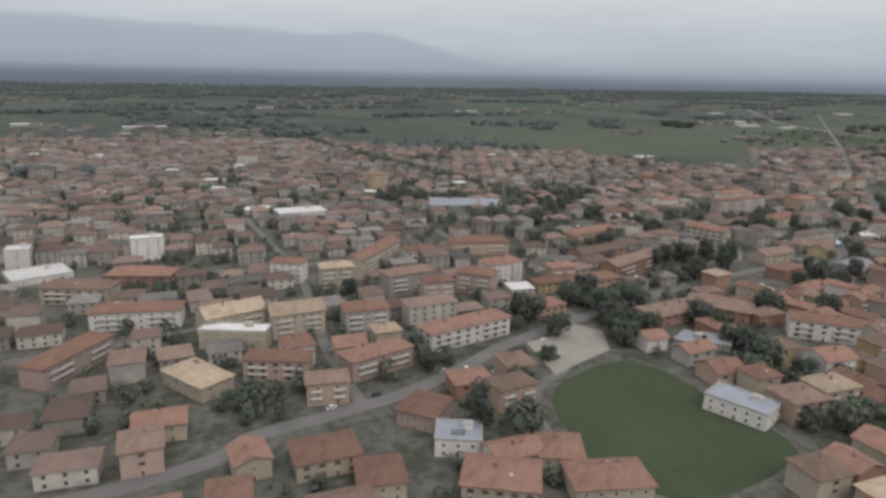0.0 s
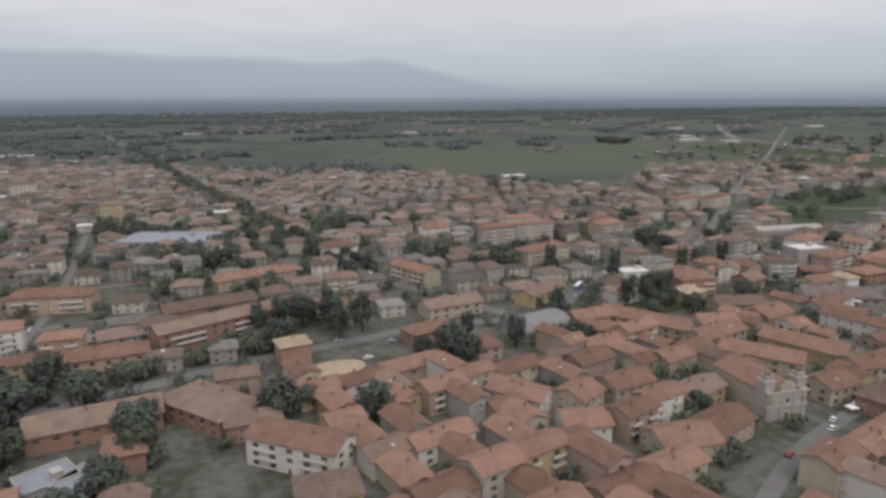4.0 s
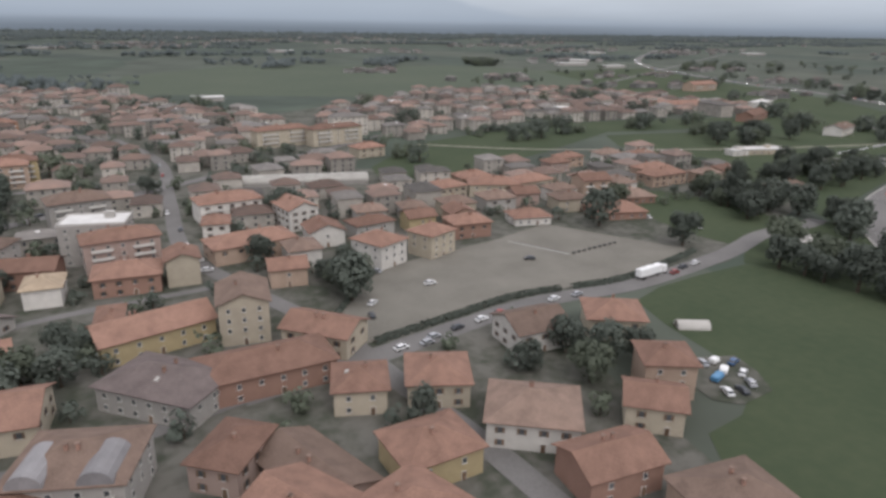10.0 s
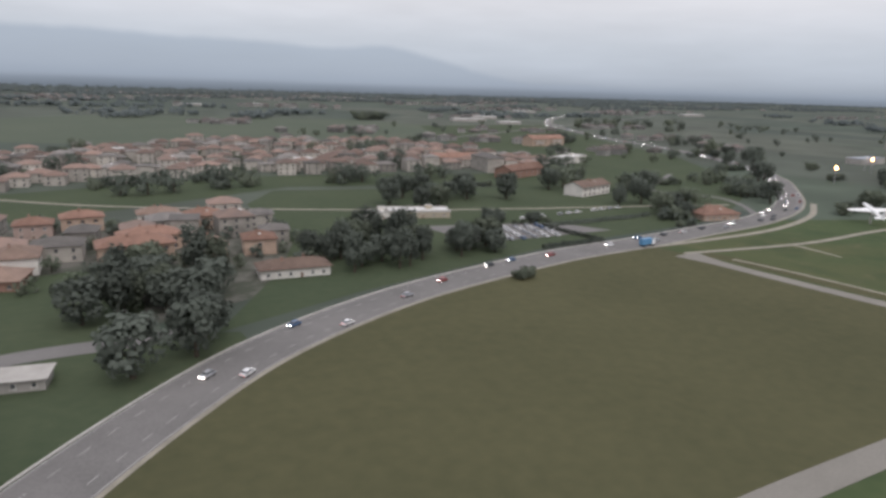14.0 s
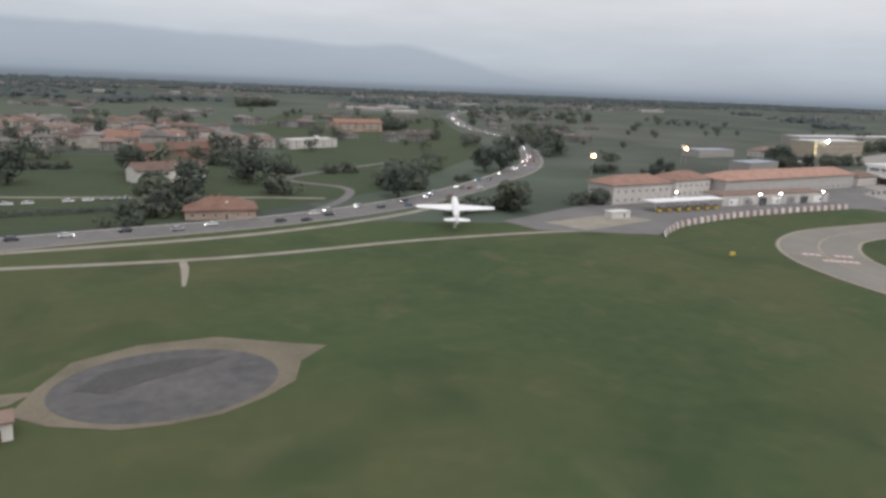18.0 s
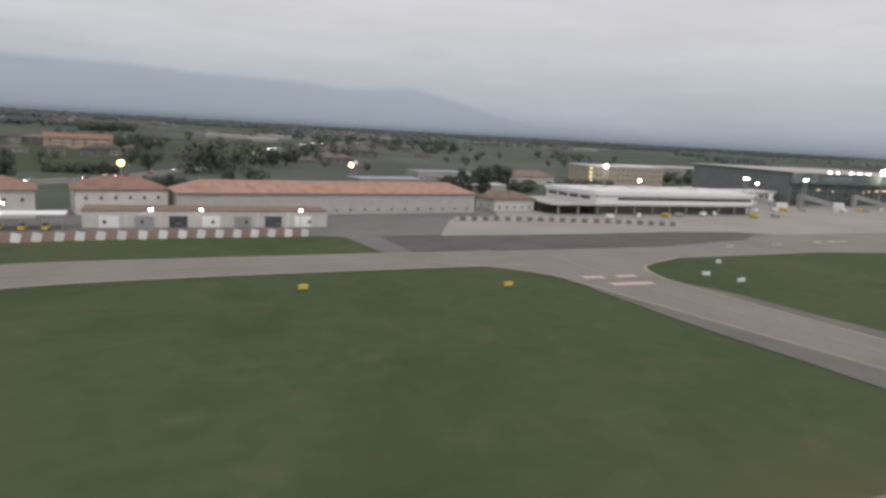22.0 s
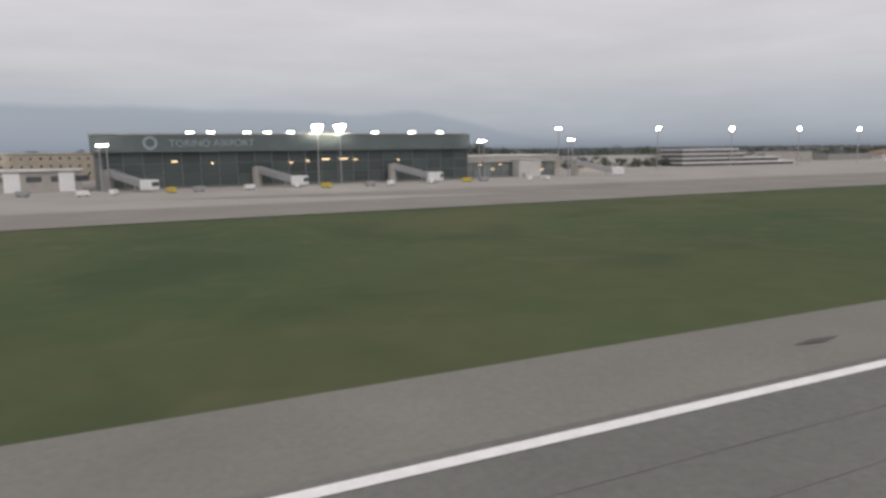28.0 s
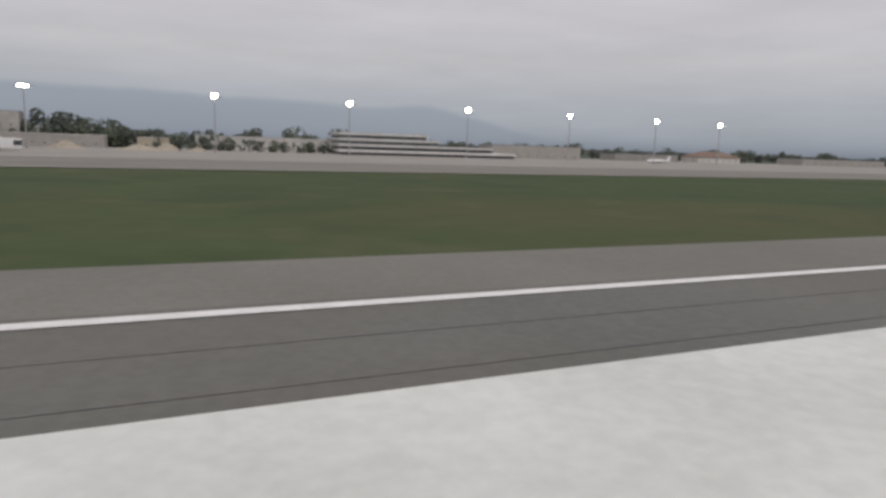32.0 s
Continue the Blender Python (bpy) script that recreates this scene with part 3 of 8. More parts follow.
# trees: tapered trunk with limbs, crown of many small leaf clumps in uneven lobes
def leaf_cloud(name, lobes, count, size, mat, seed):
    """Small leaf sprays set round the lobes of a crown, facing outwards with some disorder, over sparse inner ones."""
    r = random.Random(seed)
    vs, fs = [], []
    for _ in range(count):
        cx, cy, cz, rad, tall = r.choice(lobes)
        p = Vector((r.gauss(0, 1), r.gauss(0, 1), r.gauss(0.15, 1))).normalized()
        depth = r.uniform(0.82, 1.06) if r.random() < 0.8 else r.uniform(0.4, 0.8)
        c = Vector((cx + p.x * rad * depth, cy + p.y * rad * depth, cz + p.z * tall * depth))
        n = (p + Vector((r.gauss(0, 0.26), r.gauss(0, 0.26), r.gauss(0.1, 0.26)))).normalized()
        a = n.cross(Vector((r.gauss(0, 1), r.gauss(0, 1), r.gauss(0, 1)))).normalized()
        b = n.cross(a)
        s = size * r.uniform(0.6, 1.3)
        k = len(vs)
        vs += [tuple(c + a * s), tuple(c + b * s * 0.8), tuple(c - a * s), tuple(c - b * s * 0.8)]
        fs.append((k, k + 1, k + 2, k + 3))
    return mesh(name, vs, fs, [mat])


def trunk_mesh(h, r0, limbs, seed):
    r = random.Random(seed)
    bm = bmesh.new()
    bmesh.ops.create_cone(bm, cap_ends=True, segments=7, radius1=r0, radius2=r0 * 0.45, depth=h, matrix=Matrix.Translation((0, 0, h / 2)))
    for i in range(limbs):
        a = i * 2.4 + r.random()
        m = Matrix.Translation((0, 0, h * r.uniform(0.6, 0.95))) @ Euler((radians(r.uniform(35, 60)), 0, a)).to_matrix().to_4x4() @ Matrix.Translation((0, 0, h * 0.3))
        bmesh.ops.create_cone(bm, cap_ends=True, segments=5, radius1=r0 * 0.4, radius2=r0 * 0.12, depth=h * 0.6, matrix=m)
    me = bpy.data.meshes.new("trunk")
    bm.to_mesh(me)
    bm.free()
    me.materials.append(BARK)
    return me


def lobes_of(seed, n, wide, base, top):
    """A full middle lobe with smaller uneven ones round it."""
    r = random.Random(seed)
    mid, half = (base + top) / 2, (top - base) / 2
    rows = [(0, 0, mid, wide * 0.78, half * 0.82)] * 3
    for i in range(n):
        a, e = i * 2.4 + r.uniform(-0.4, 0.4), r.uniform(-0.55, 0.95)
        q = math.cos(e) * wide * 0.66
        rows.append((q * math.cos(a), q * math.sin(a), mid + math.sin(e) * half * 0.72, wide * r.uniform(0.3, 0.48), half * r.uniform(0.3, 0.46)))
    return rows


TREES = {
    "broad": (trunk_mesh(1.9, 0.2, 5, 1), leaf_cloud("crown", lobes_of(1, 12, 2.3, 0.15, 4.4), 1000, 0.225, LEAF, 1)),
    "round": (trunk_mesh(1.6, 0.18, 5, 2), leaf_cloud("crown", lobes_of(2, 11, 2.0, 0.1, 4.0), 920, 0.21, DARK_LEAF, 2)),
    "tall": (trunk_mesh(2.4, 0.2, 5, 3), leaf_cloud("crown", lobes_of(3, 11, 1.55, 0.4, 6.2), 940, 0.215, DARK_LEAF, 3)),
    "bush": (trunk_mesh(0.5, 0.1, 4, 4), leaf_cloud("crown", lobes_of(4, 7, 1.35, 0.05, 1.7), 380, 0.2, LEAF, 4)),
}
TREE_WORDS = {"broad": "broad leafy tree with a dull green uneven crown", "round": "round dark green tree with dense foliage", "tall": "tall dark green tree with a narrow crown", "bush": "low spreading green bush"}


def tree(x, y, size=1.0, kind="broad", group="trees among the houses"):
    trunk, crown = TREES[kind]
    ob = thing("bush" if kind == "bush" else "tree", pose(x, y, -0.05, 0, 0, (x * 37 + y * 91) % 360), TREE_WORDS[kind], "bush" if kind == "bush" else "tree", group)
    s = Matrix.Diagonal((size, size, size * (0.9 + 0.2 * ((x * 13.7) % 1)), 1))
    part("trunk", trunk, ob, s)
    part("crown", crown, ob, s)
    return ob


YOUNG = []          # small garden trees, planted together at the end


def garden_trees():
    """The many small trees between houses, each a short trunk and a loose crown, in one mesh."""
    r = random.Random(40)
    vs, fs, sl = [], [], []
    for x, y, size in YOUNG:
        k = len(vs)
        for z, q in ((0, 0.16), (1.6, 0.09)):
            vs += [(x + q * size * math.cos(i * math.tau / 5), y + q * size * math.sin(i * math.tau / 5), z * size) for i in range(5)]
        fs += [(k + i, k + (i + 1) % 5, k + 5 + (i + 1) % 5, k + 5 + i) for i in range(5)]
        sl += [1] * 5
        lobes = [(0, 0, 1.6, 1.35, 1.55)] * 2 + [(r.gauss(0, 0.9), r.gauss(0, 0.9), r.uniform(0.6, 2.8), r.uniform(0.6, 0.95), r.uniform(0.55, 0.85)) for _ in range(5)]
        pale = r.random() < 0.4
        for _ in range(int(140 * size)):
            cx, cy, cz, rad, tall = r.choice(lobes)
            p = Vector((r.gauss(0, 1), r.gauss(0, 1), r.gauss(0.15, 1))).normalized()
            c = Vector((x + (cx + p.x * rad) * size, y + (cy + p.y * rad) * size, (cz + p.z * tall) * size))
            n = (p + Vector((r.gauss(0, 0.25), r.gauss(0, 0.25), r.gauss(0.1, 0.25)))).normalized()
            a = n.cross(Vector((r.gauss(0, 1), r.gauss(0, 1), r.gauss(0, 1)))).normalized()
            b = n.cross(a)
            s = 0.305 * size ** 0.5 * r.uniform(0.6, 1.3)
            k = len(vs)
            vs += [tuple(c + a * s), tuple(c + b * s), tuple(c - a * s), tuple(c - b * s)]
            fs.append((k, k + 1, k + 2, k + 3))
            sl.append(0 if pale else 2)
    return tagged(new("garden_trees", mesh("garden_trees", vs, fs, [LEAF, BARK, DARK_LEAF], sl)), "many small dull green trees in the gardens between houses", "trees", "", "stuff")


# cars
def car_body(paint_mat):
    prof = [(-1.15, 0.2), (-1.15, 0.45), (-0.95, 0.5), (-0.62, 0.78), (0.3, 0.78), (0.68, 0.5), (1.1, 0.42), (1.15, 0.2)]
    k = len(prof)
    vs = [(px, -0.46 if pz < 0.6 else -0.36, pz) for px, pz in prof] + [(px, 0.46 if pz < 0.6 else 0.36, pz) for px, pz in prof]
    fs = [tuple(range(k)), tuple(range(2 * k - 1, k - 1, -1))] + [(i, k + i, k + (i + 1) % k, (i + 1) % k) for i in range(k)]
    return mesh("body", vs, fs, [paint_mat])


CAR_GLASS = mesh("glazing", [(-0.97, -0.45, 0.53), (0.68, -0.45, 0.53), (0.68, 0.45, 0.53), (-0.97, 0.45, 0.53), (-0.68, -0.385, 0.75), (0.36, -0.385, 0.75), (0.36, 0.385, 0.75), (-0.68, 0.385, 0.75)],
                 [(0, 1, 5, 4), (1, 2, 6, 5), (2, 3, 7, 6), (3, 0, 4, 7)], [PANE])


def wheel_mesh(r, w):
    bm = bmesh.new()
    bmesh.ops.create_cone(bm, cap_ends=True, segments=10, radius1=r, radius2=r, depth=w, matrix=Matrix.Rotation(math.pi / 2, 4, "X"))
    me = bpy.data.meshes.new("wheel")
    bm.to_mesh(me)
    bm.free()
    me.materials.append(TYRE)
    return me


WHEEL = wheel_mesh(0.17, 0.12)
LIGHT = boxes("headlight", [(-0.03, 0.02, -0.08, 0.08, 0, 0.09, 0)], [HEADLIGHT])
TAIL = boxes("tail_light", [(-0.02, 0.03, -0.06, 0.06, 0, 0.06, 0)], [TAIL_LIGHT])
CAR_COLOURS = {"white": paint("white_car", (0.72, 0.72, 0.72), 0.3), "silver": paint("silver_car", (0.42, 0.43, 0.45), 0.3, 0.5, 0.3), "dark": paint("dark_car", (0.05, 0.055, 0.065), 0.3), "red": paint("red_car", (0.30, 0.045, 0.04), 0.3), "blue": paint("blue_car", (0.06, 0.12, 0.24), 0.3)}
BODIES = {k: car_body(m) for k, m in CAR_COLOURS.items()}


def car(x, y, turn, colour, lights=False, z=0.04, group="cars on the road"):
    ob = thing("car", pose(x, y, z * 2.2, 0, 0, turn), "%s car %s" % (colour if colour != "dark" else "dark grey", "driving with its headlights on" if lights else "standing on the asphalt"), "car", group)
    part("body", BODIES[colour], ob)
    part("glazing", CAR_GLASS, ob)
    for wx in (-0.7, 0.7) if y < 128 else ():
        for wy in (-0.42, 0.42):
            part("wheel", WHEEL, ob, Matrix.Translation((wx, wy, 0.17)))
    if lights:
        for wy in (-0.3, 0.3):
            part("headlight", LIGHT, ob, Matrix.Translation((1.15, wy, 0.3)))
            if y < 128:
                part("tail_light", TAIL, ob, Matrix.Translation((-1.17, wy, 0.32)))
    return ob

# ---- ground ----
MOTORWAY = [(470, -120), (478.5, -30), (486, 12), (494, 36), (505, 54), (521, 73.5), (538, 89), (563, 103), (591, 112.4), (613, 117.8), (638, 121), (662, 125.5), (696, 132), (731, 147), (768, 175), (803, 208), (833, 253), (856, 298), (878, 358), (893, 425), (930, 520), (978, 626), (1059, 737), (1200, 880), (1500, 1150)]
me = mesh("ground", [(-6000, -1500, 0), (7000, -1500, 0), (7000, 3200, 0), (-6000, 3200, 0)], [(0, 1, 2, 3)], [FARMLAND])
tagged(new("ground", me), "flat farmland of green and brownish fields reaching the horizon", "ground", "", "structure")
sheet("town_ground", [(-700, -120), (500, -120), (469.6, 31.4), (424.8, 37.9), (430.3, 83.8), (481.9, 87.3), (519.6, 103.2), (558.9, 120.5), (573.6, 152.7), (559.1, 190.5), (471.1, 185.1), (442.2, 204.8), (471.5, 275.8), (559.2, 307.4), (697.1, 261.4), (732.7, 289.8), (690, 420), (560, 430), (442.3, 344.8),
                      (380, 470), (240, 560), (200, 700), (-100, 760), (-700, 700)], YARDS, 0.006, label="mixed yards, gardens and paving between town houses")
# airfield grass, from the bend of the main road to beyond the runway
sheet("airfield_grass", [(506, -200), (2600, -200), (2600, 86), (1000, 86), (858, 96), (850, 111), (806, 112), (790, 109.6), (775, 105.4), (764, 100), (760.5, 110.9)] + [p for p in reversed(MOTORWAY[1:13])], GRASS, 0.010, label="mown green grass of the airfield")
sheet("dry_grass_field", [(508, -150), (560, -150), (572, 33.6), (615.1, 34.7), (639.3, 37.9), (646.3, 41.3), (647.8, 47.2), (645.6, 58.9), (642.2, 83.7), (640.8, 98.7), (639, 108), (636, 121)] + [p for p in reversed(MOTORWAY[1:10])], DRY_GRASS, 0.016, label="brownish green meadow beside the curving road")
sheet("green_field", [(416, 12), (412, -60), (474, -60), (482, 0), (489, 34), (498, 52), (500, 62), (491, 74), (484, 84.5), (470, 84), (458, 82.6), (449.5, 79.5), (447, 70), (446, 60), (443, 50), (436, 46), (429, 45), (422, 34)], MEADOW, 0.016, label="fresh green field behind the houses")
sheet("sports_field", [(78.8, 93.7), (86.0, 105.1), (107.1, 111.4), (116.0, 103.1), (114.6, 83.3), (112.2, 64.6), (83.1, 62.5), (75.4, 77.0)], MEADOW, 0.016, True, label="green grass pitch among the houses")
sheet("green_strip", [(443.8, 186.0), (461.3, 179.2), (520.1, 206.0), (576.6, 236.4), (636.7, 226.0), (687.0, 199.5), (737.9, 232.2), (636.7, 262.0), (559.2, 268.4), (479.3, 241.0), (448.0, 204.7)], MEADOW, 0.016, label="green meadow between two groups of houses")
sheet("roadside_field", [(531, 97), (558, 108.5), (590, 119), (611, 125), (637, 129.5), (671, 134), (700, 146), (721, 187), (728, 262), (703, 205), (629, 219), (570, 230), (556, 205), (556, 150), (548, 128)], MEADOW, 0.012, label="green meadow round the houses along the main road")
sheet("garden_lawn", [(499.6, 136.5), (514.5, 139.8), (522, 114), (514, 95), (502, 97.6), (494, 91.5), (490, 104), (492, 124)], MEADOW, 0.012, True, label="green gardens behind the houses by the main road")
sheet("verge_lawn", [(484, 85), (491, 74.4), (500, 62.4), (504.6, 60), (520, 78), (534.6, 92), (529, 98), (506, 95.4), (492, 91)], MEADOW, 0.012, True, label="rough green verge between two roads under trees")
sheet("park_lawn", [(272, 139), (278, 146), (290, 153), (304, 156), (306, 147), (296, 121), (278, 124)], MEADOW, 0.012, True, label="dark green lawn under trees beside the boulevard")
sheet("far_meadow", [(380, 480), (520, 420), (720, 430), (860, 520), (760, 720), (500, 760), (390, 640)], HAZED_MEADOW, 0.016, label="wide green fields beyond the town, paled for haze")
sheet("roadside_meadow", [(698.7, 145.5), (733.8, 167.4), (790, 232), (835, 300), (880, 430), (960, 620), (800, 600), (730, 400), (743.1, 290.8), (687.0, 209.2)], MEADOW, 0.016, label="green field along the main road")
sheet("car_park_ground", [(396.8, 93.6), (399.6, 84.1), (430.4, 90.6), (454.2, 88.8), (481.0, 95.6), (474.1, 107.1), (462.5, 126.1), (445.6, 120.1), (412.0, 113.4)], CAR_PARK, 0.022, label="large empty gravel car park")

# ---- streets ----
road("motorway", MOTORWAY, 8.6, ASPHALT, 0.034, "four-lane grey asphalt main road curving past the airfield")
tagged(new("edge_line", ribbon("edge_line", MOTORWAY, 0.12, ROAD_LINE, 0.045, 4.1)), "thin white edge line on the main road", "road marking", "", "structure")
tagged(new("edge_line", ribbon("edge_line", MOTORWAY, 0.12, ROAD_LINE, 0.045, -4.1)), "thin white edge line on the main road", "road marking", "", "structure")
tagged(new("lane_dashes", dashes("lane_dashes", MOTORWAY[4:18], 0.09, ROAD_LINE, 0.046, 2.1, 1.6, 2.4)), "white lane dashes on the main road", "road marking", "", "stuff")
tagged(new("lane_dashes", dashes("lane_dashes", MOTORWAY[4:18], 0.09, ROAD_LINE, 0.046, -2.1, 1.6, 2.4)), "white lane dashes on the main road", "road marking", "", "stuff")
tagged(new("verge", ribbon("verge", MOTORWAY, 0.9, GRAVEL, 0.028, -4.5)), "pale gravel verge of the main road", "ground", "", "structure")
tagged(new("kerb", ribbon("kerb", MOTORWAY[2:16], 0.28, CONCRETE, 0.08, 4.6, 3, 0.2)), "low concrete kerb wall along the main road", "kerb", "", "structure")
road("median", [(634.9, 116.4), (661.1, 117.4), (689.3, 120.7), (719.5, 131.0), (744.6, 147.0)], 2.0, GRAVEL, 0.026, "pale slip road beside the main road")
road("car_park_road", [(380.6, 76.9), (399.5, 80.0), (431.3, 86.4), (454.1, 85.6), (480.9, 89.9), (491.9, 92.9), (505.7, 97.4), (521.5, 98.0), (529.4, 99.8)], 4.6, ASPHALT, 0.030)
road("town_road", [(349, 380), (364.4, 322.0), (384.2, 246.8), (382.8, 188.5), (381.0, 142.7), (386.5, 119.7), (396.7, 92.6), (400.4, 72.6), (404.9, 46.4), (408, 0), (410, -110)], 3.6)
road("avenue", [(150, 1400), (181, 918), (203, 476), (216.8, 296.8), (224.8, 213.5), (238.0, 172.0), (246.0, 147.0)], 4.5, ASPHALT, 0.032, "long straight avenue lined with dark trees")
road("diagonal_road", [(332.8, 165.4), (380.0, 198.8), (452.0, 248.5), (535.7, 308.3), (760, 455), (1067, 665), (1500, 960)], 4.2, ASPHALT, 0.030)
road("boulevard", [(-120, 108), (0, 108), (22.4, 114.6), (41.1, 116.1), (61.9, 119.7), (90.5, 131.1), (111.6, 136.3), (137.7, 141.6), (162.7, 145.8), (192.8, 149.1), (225.8, 149.6), (245.0, 144.6), (262.0, 147.2), (279.0, 159.6), (298.0, 171.0), (333.1, 179.9)], 4.2, ASPHALT, 0.031, "grey town road with parked cars and trees")
road("roundabout_road", [(96.5, 131.1), (101.3, 122.8), (94.1, 112.4), (84.1, 108.2), (75.8, 97.8), (72.5, 79.1), (81.1, 59.3), (96, 40), (110, 0)], 2.6, ASPHALT, 0.029)
road("church_street", [(190.7, 37.6), (222.9, 52.3), (253.1, 63.9), (289.1, 69.3), (330.9, 69.4), (362.8, 72.7), (380.6, 76.9)], 3.0, ASPHALT, 0.028, "narrow street past the church front")
road("old_street", [(301.1, 69.3), (307.6, 94.5), (314.0, 117.4), (324.4, 140.4), (332.8, 165.4)], 2.4, ASPHALT, 0.027)
road("side_street", [(-42.4, 235.2), (9.9, 231.7), (62.0, 223.0), (114.0, 230.9), (174.0, 235.2), (224.8, 231.2), (303.6, 212.9), (383.2, 209.1)], 2.8, ASPHALT, 0.026)
road("side_street", [(-63.3, 175.7), (-11.0, 171.2), (18.2, 175.2), (53.7, 179.2), (103.6, 193.5), (153.8, 197.7), (203.8, 204.1)], 2.8, ASPHALT, 0.025)
road("side_street", [(45.3, 116.6), (47.4, 145.8), (53.7, 179.2), (59.9, 223.0), (62.0, 312.6)], 2.6, ASPHALT, 0.024)
road("side_street", [(120.6, 138.4), (125.6, 187.3), (132.0, 231.0), (138.0, 332.9)], 2.6, ASPHALT, 0.024)
road("side_street", [(301.1, 69.3), (341.6, 103.0), (353.7, 113.4), (387.5, 117.6)], 2.2, ASPHALT, 0.024)
road("field_road", [(479.3, 241.0), (520.1, 212.2), (588.2, 184.6), (637.5, 171.2), (688.1, 161.0), (710.6, 155.2)], 1.8, GRAVEL, 0.024, "pale farm road beside the meadow")
road("branch_road", [(699.0, 134.2), (714.8, 153.5), (720.3, 170.4), (709.5, 185.2), (715.3, 197.5), (758.6, 229.0)], 2.4, ASPHALT, 0.026, "narrow road bending off the main road")
road("perimeter_track", [(639.1, 108.2), (679.5, 104.9), (714.9, 107.9), (745.3, 107.4), (762, 104)], 1.7, GRAVEL, 0.026, "pale perimeter track inside the airfield")
road("service_road", [(638.6, 107.5, 8), (639.2, 98.7, 4.4), (641.2, 83.7, 3.8), (643.4, 71, 3.8), (645.7, 58.9, 3.8), (648.2, 47.2, 4.2), (646.3, 41.3, 4.4), (639.3, 37.9, 3.8), (615.1, 34.7, 3.6), (569.5, 33.5, 3.6), (529.4, 30.9, 3.6)], 3.8, TAXIWAY, 0.027, "pale grey airfield service road with a bend")
road("worn_track", [(645.6, 49), (643.4, 45.6), (640.6, 41.6)], 1.3, GRAVEL, 0.0245, "short pale track cutting the corner of the service road")
road("gravel_path", [(645.6, 100), (648.6, 87), (650.7, 73.8), (652.2, 61), (653.6, 52), (654.8, 44.5), (656.5, 36.2)], 1.0, GRAVEL, 0.024, "bare gravel path across the grass")

sheet("plaza", [(91, 111), (97, 113), (113, 117), (120, 128), (116, 136), (106, 131), (96, 130)], surface("beige_paving", (0.24, 0.225, 0.19), (0.32, 0.30, 0.26), 0.3, 0.9, 0.1, 14), 0.0285, label="pale beige paved square beside the pitch")
sheet("roundabout_island", [(99, 121.5), (96.5, 124.5), (93, 123), (93.2, 119), (96, 117.5), (98.6, 118.6)], MEADOW, 0.040, True, label="small round green traffic island")
sheet("small_car_park", [(65, 103.5), (75, 104), (83, 121.5), (76, 118.5), (66.5, 115)], ASPHALT, 0.0275, label="grey asphalt car park beside the boulevard")
tagged(new("worn_grass", ribbon("worn_grass", [(642.5, 106), (645.4, 99.4), (649.0, 71.6), (652.2, 58.4), (656.4, 36.4), (660, 15)], 5.0, DRY_GRASS, 0.021)), "worn brownish grass along the gravel path", "ground", "", "structure")
sheet("worn_grass", [(653, 62), (657, 73), (668, 76), (680, 74), (687, 66), (682, 53), (671, 49), (656, 50)], FADED_GRASS, 0.0045, True, label="worn brownish grass round the basin")
sheet("old_quarter_paving", [(192, 44), (226, 62), (254, 74), (290, 74), (344, 73), (352, 108), (330, 128), (262, 126), (240, 112), (206, 110), (186, 84)], surface("worn_courtyard_paving", (0.085, 0.080, 0.066), (0.17, 0.158, 0.135), 0.16, 0.93, 0.2, 8), 0.0105, True, label="worn brownish paving of courtyards between old houses")

# ---- pond ----
sheet("pond_rim", [(658.4, 63.5), (661, 68.8), (667, 71.4), (674.8, 71.2), (681.6, 67), (685.4, 64.9), (681.8, 61.8), (680.2, 57.5), (673, 53.2), (665, 53.4), (660, 56), (657, 59)], DIRT, 0.020, True, label="bare pale rim round a basin")
pond = bmesh.new()
rings = []
for rad, z in ((10.6, 0.06), (10.1, 0.13), (9.6, 0.10), (9.0, 0.075)):
    rings.append([pond.verts.new((669.3 + rad * (0.93 * math.cos(a) - 0.10 * math.sin(a)), 61.2 + rad * (0.72 * math.sin(a) + 0.06 * math.cos(a)), z)) for a in [i * math.tau / 48 for i in range(48)]])
for a, b in zip(rings, rings[1:]):
    for i in range(48):
        pond.faces.new((a[i], a[(i + 1) % 48], b[(i + 1) % 48], b[i]))
pond.faces.new(rings[-1])
me = bpy.data.meshes.new("basin")
pond.to_mesh(me)
pond.free()
me.materials.append(surface("grey_basin_lining", (0.065, 0.065, 0.065), (0.125, 0.12, 0.115), 0.12, 0.85, 0.1, 6))
tagged(new("basin", me), "shallow dark grey round basin in the grass", "pond", "", "structure")
sheet("muddy_patch", [(661.5, 62), (664, 65.4), (670, 66.6), (675, 65.2), (671, 63.4), (667, 61.8), (664.2, 60.4)], surface("dark_mud", (0.045, 0.044, 0.042), (0.075, 0.072, 0.068), 0.3, 0.6, 0.1, 8), 0.0335, True, label="dark wet mud on the floor of the basin")
sheet("bare_channel", [(647, 60.4), (651, 59.8), (656.8, 61), (658.6, 63), (655, 63.6), (651.4, 61.6), (647.2, 61.8)], DIRT, 0.0255, label="bare earth channel leading to the basin")
hut = thing("pump_hut", pose(656.5, 55.5, 0, 0, 0, 8), "small white pump hut with a grey roof", "hut")
part("wall", boxes("wall", [(-1.3, 1.3, -1.0, 1.0, -0.05, 1.5, 0)], [WHITE]), hut)
part("roof", boxes("roof", [(-1.5, 1.5, -1.2, 1.2, 1.5, 1.66, 0)], [BROWN]), hut)
part("door", DOOR, hut, Matrix.Translation((0.3, -1.0, 0)))

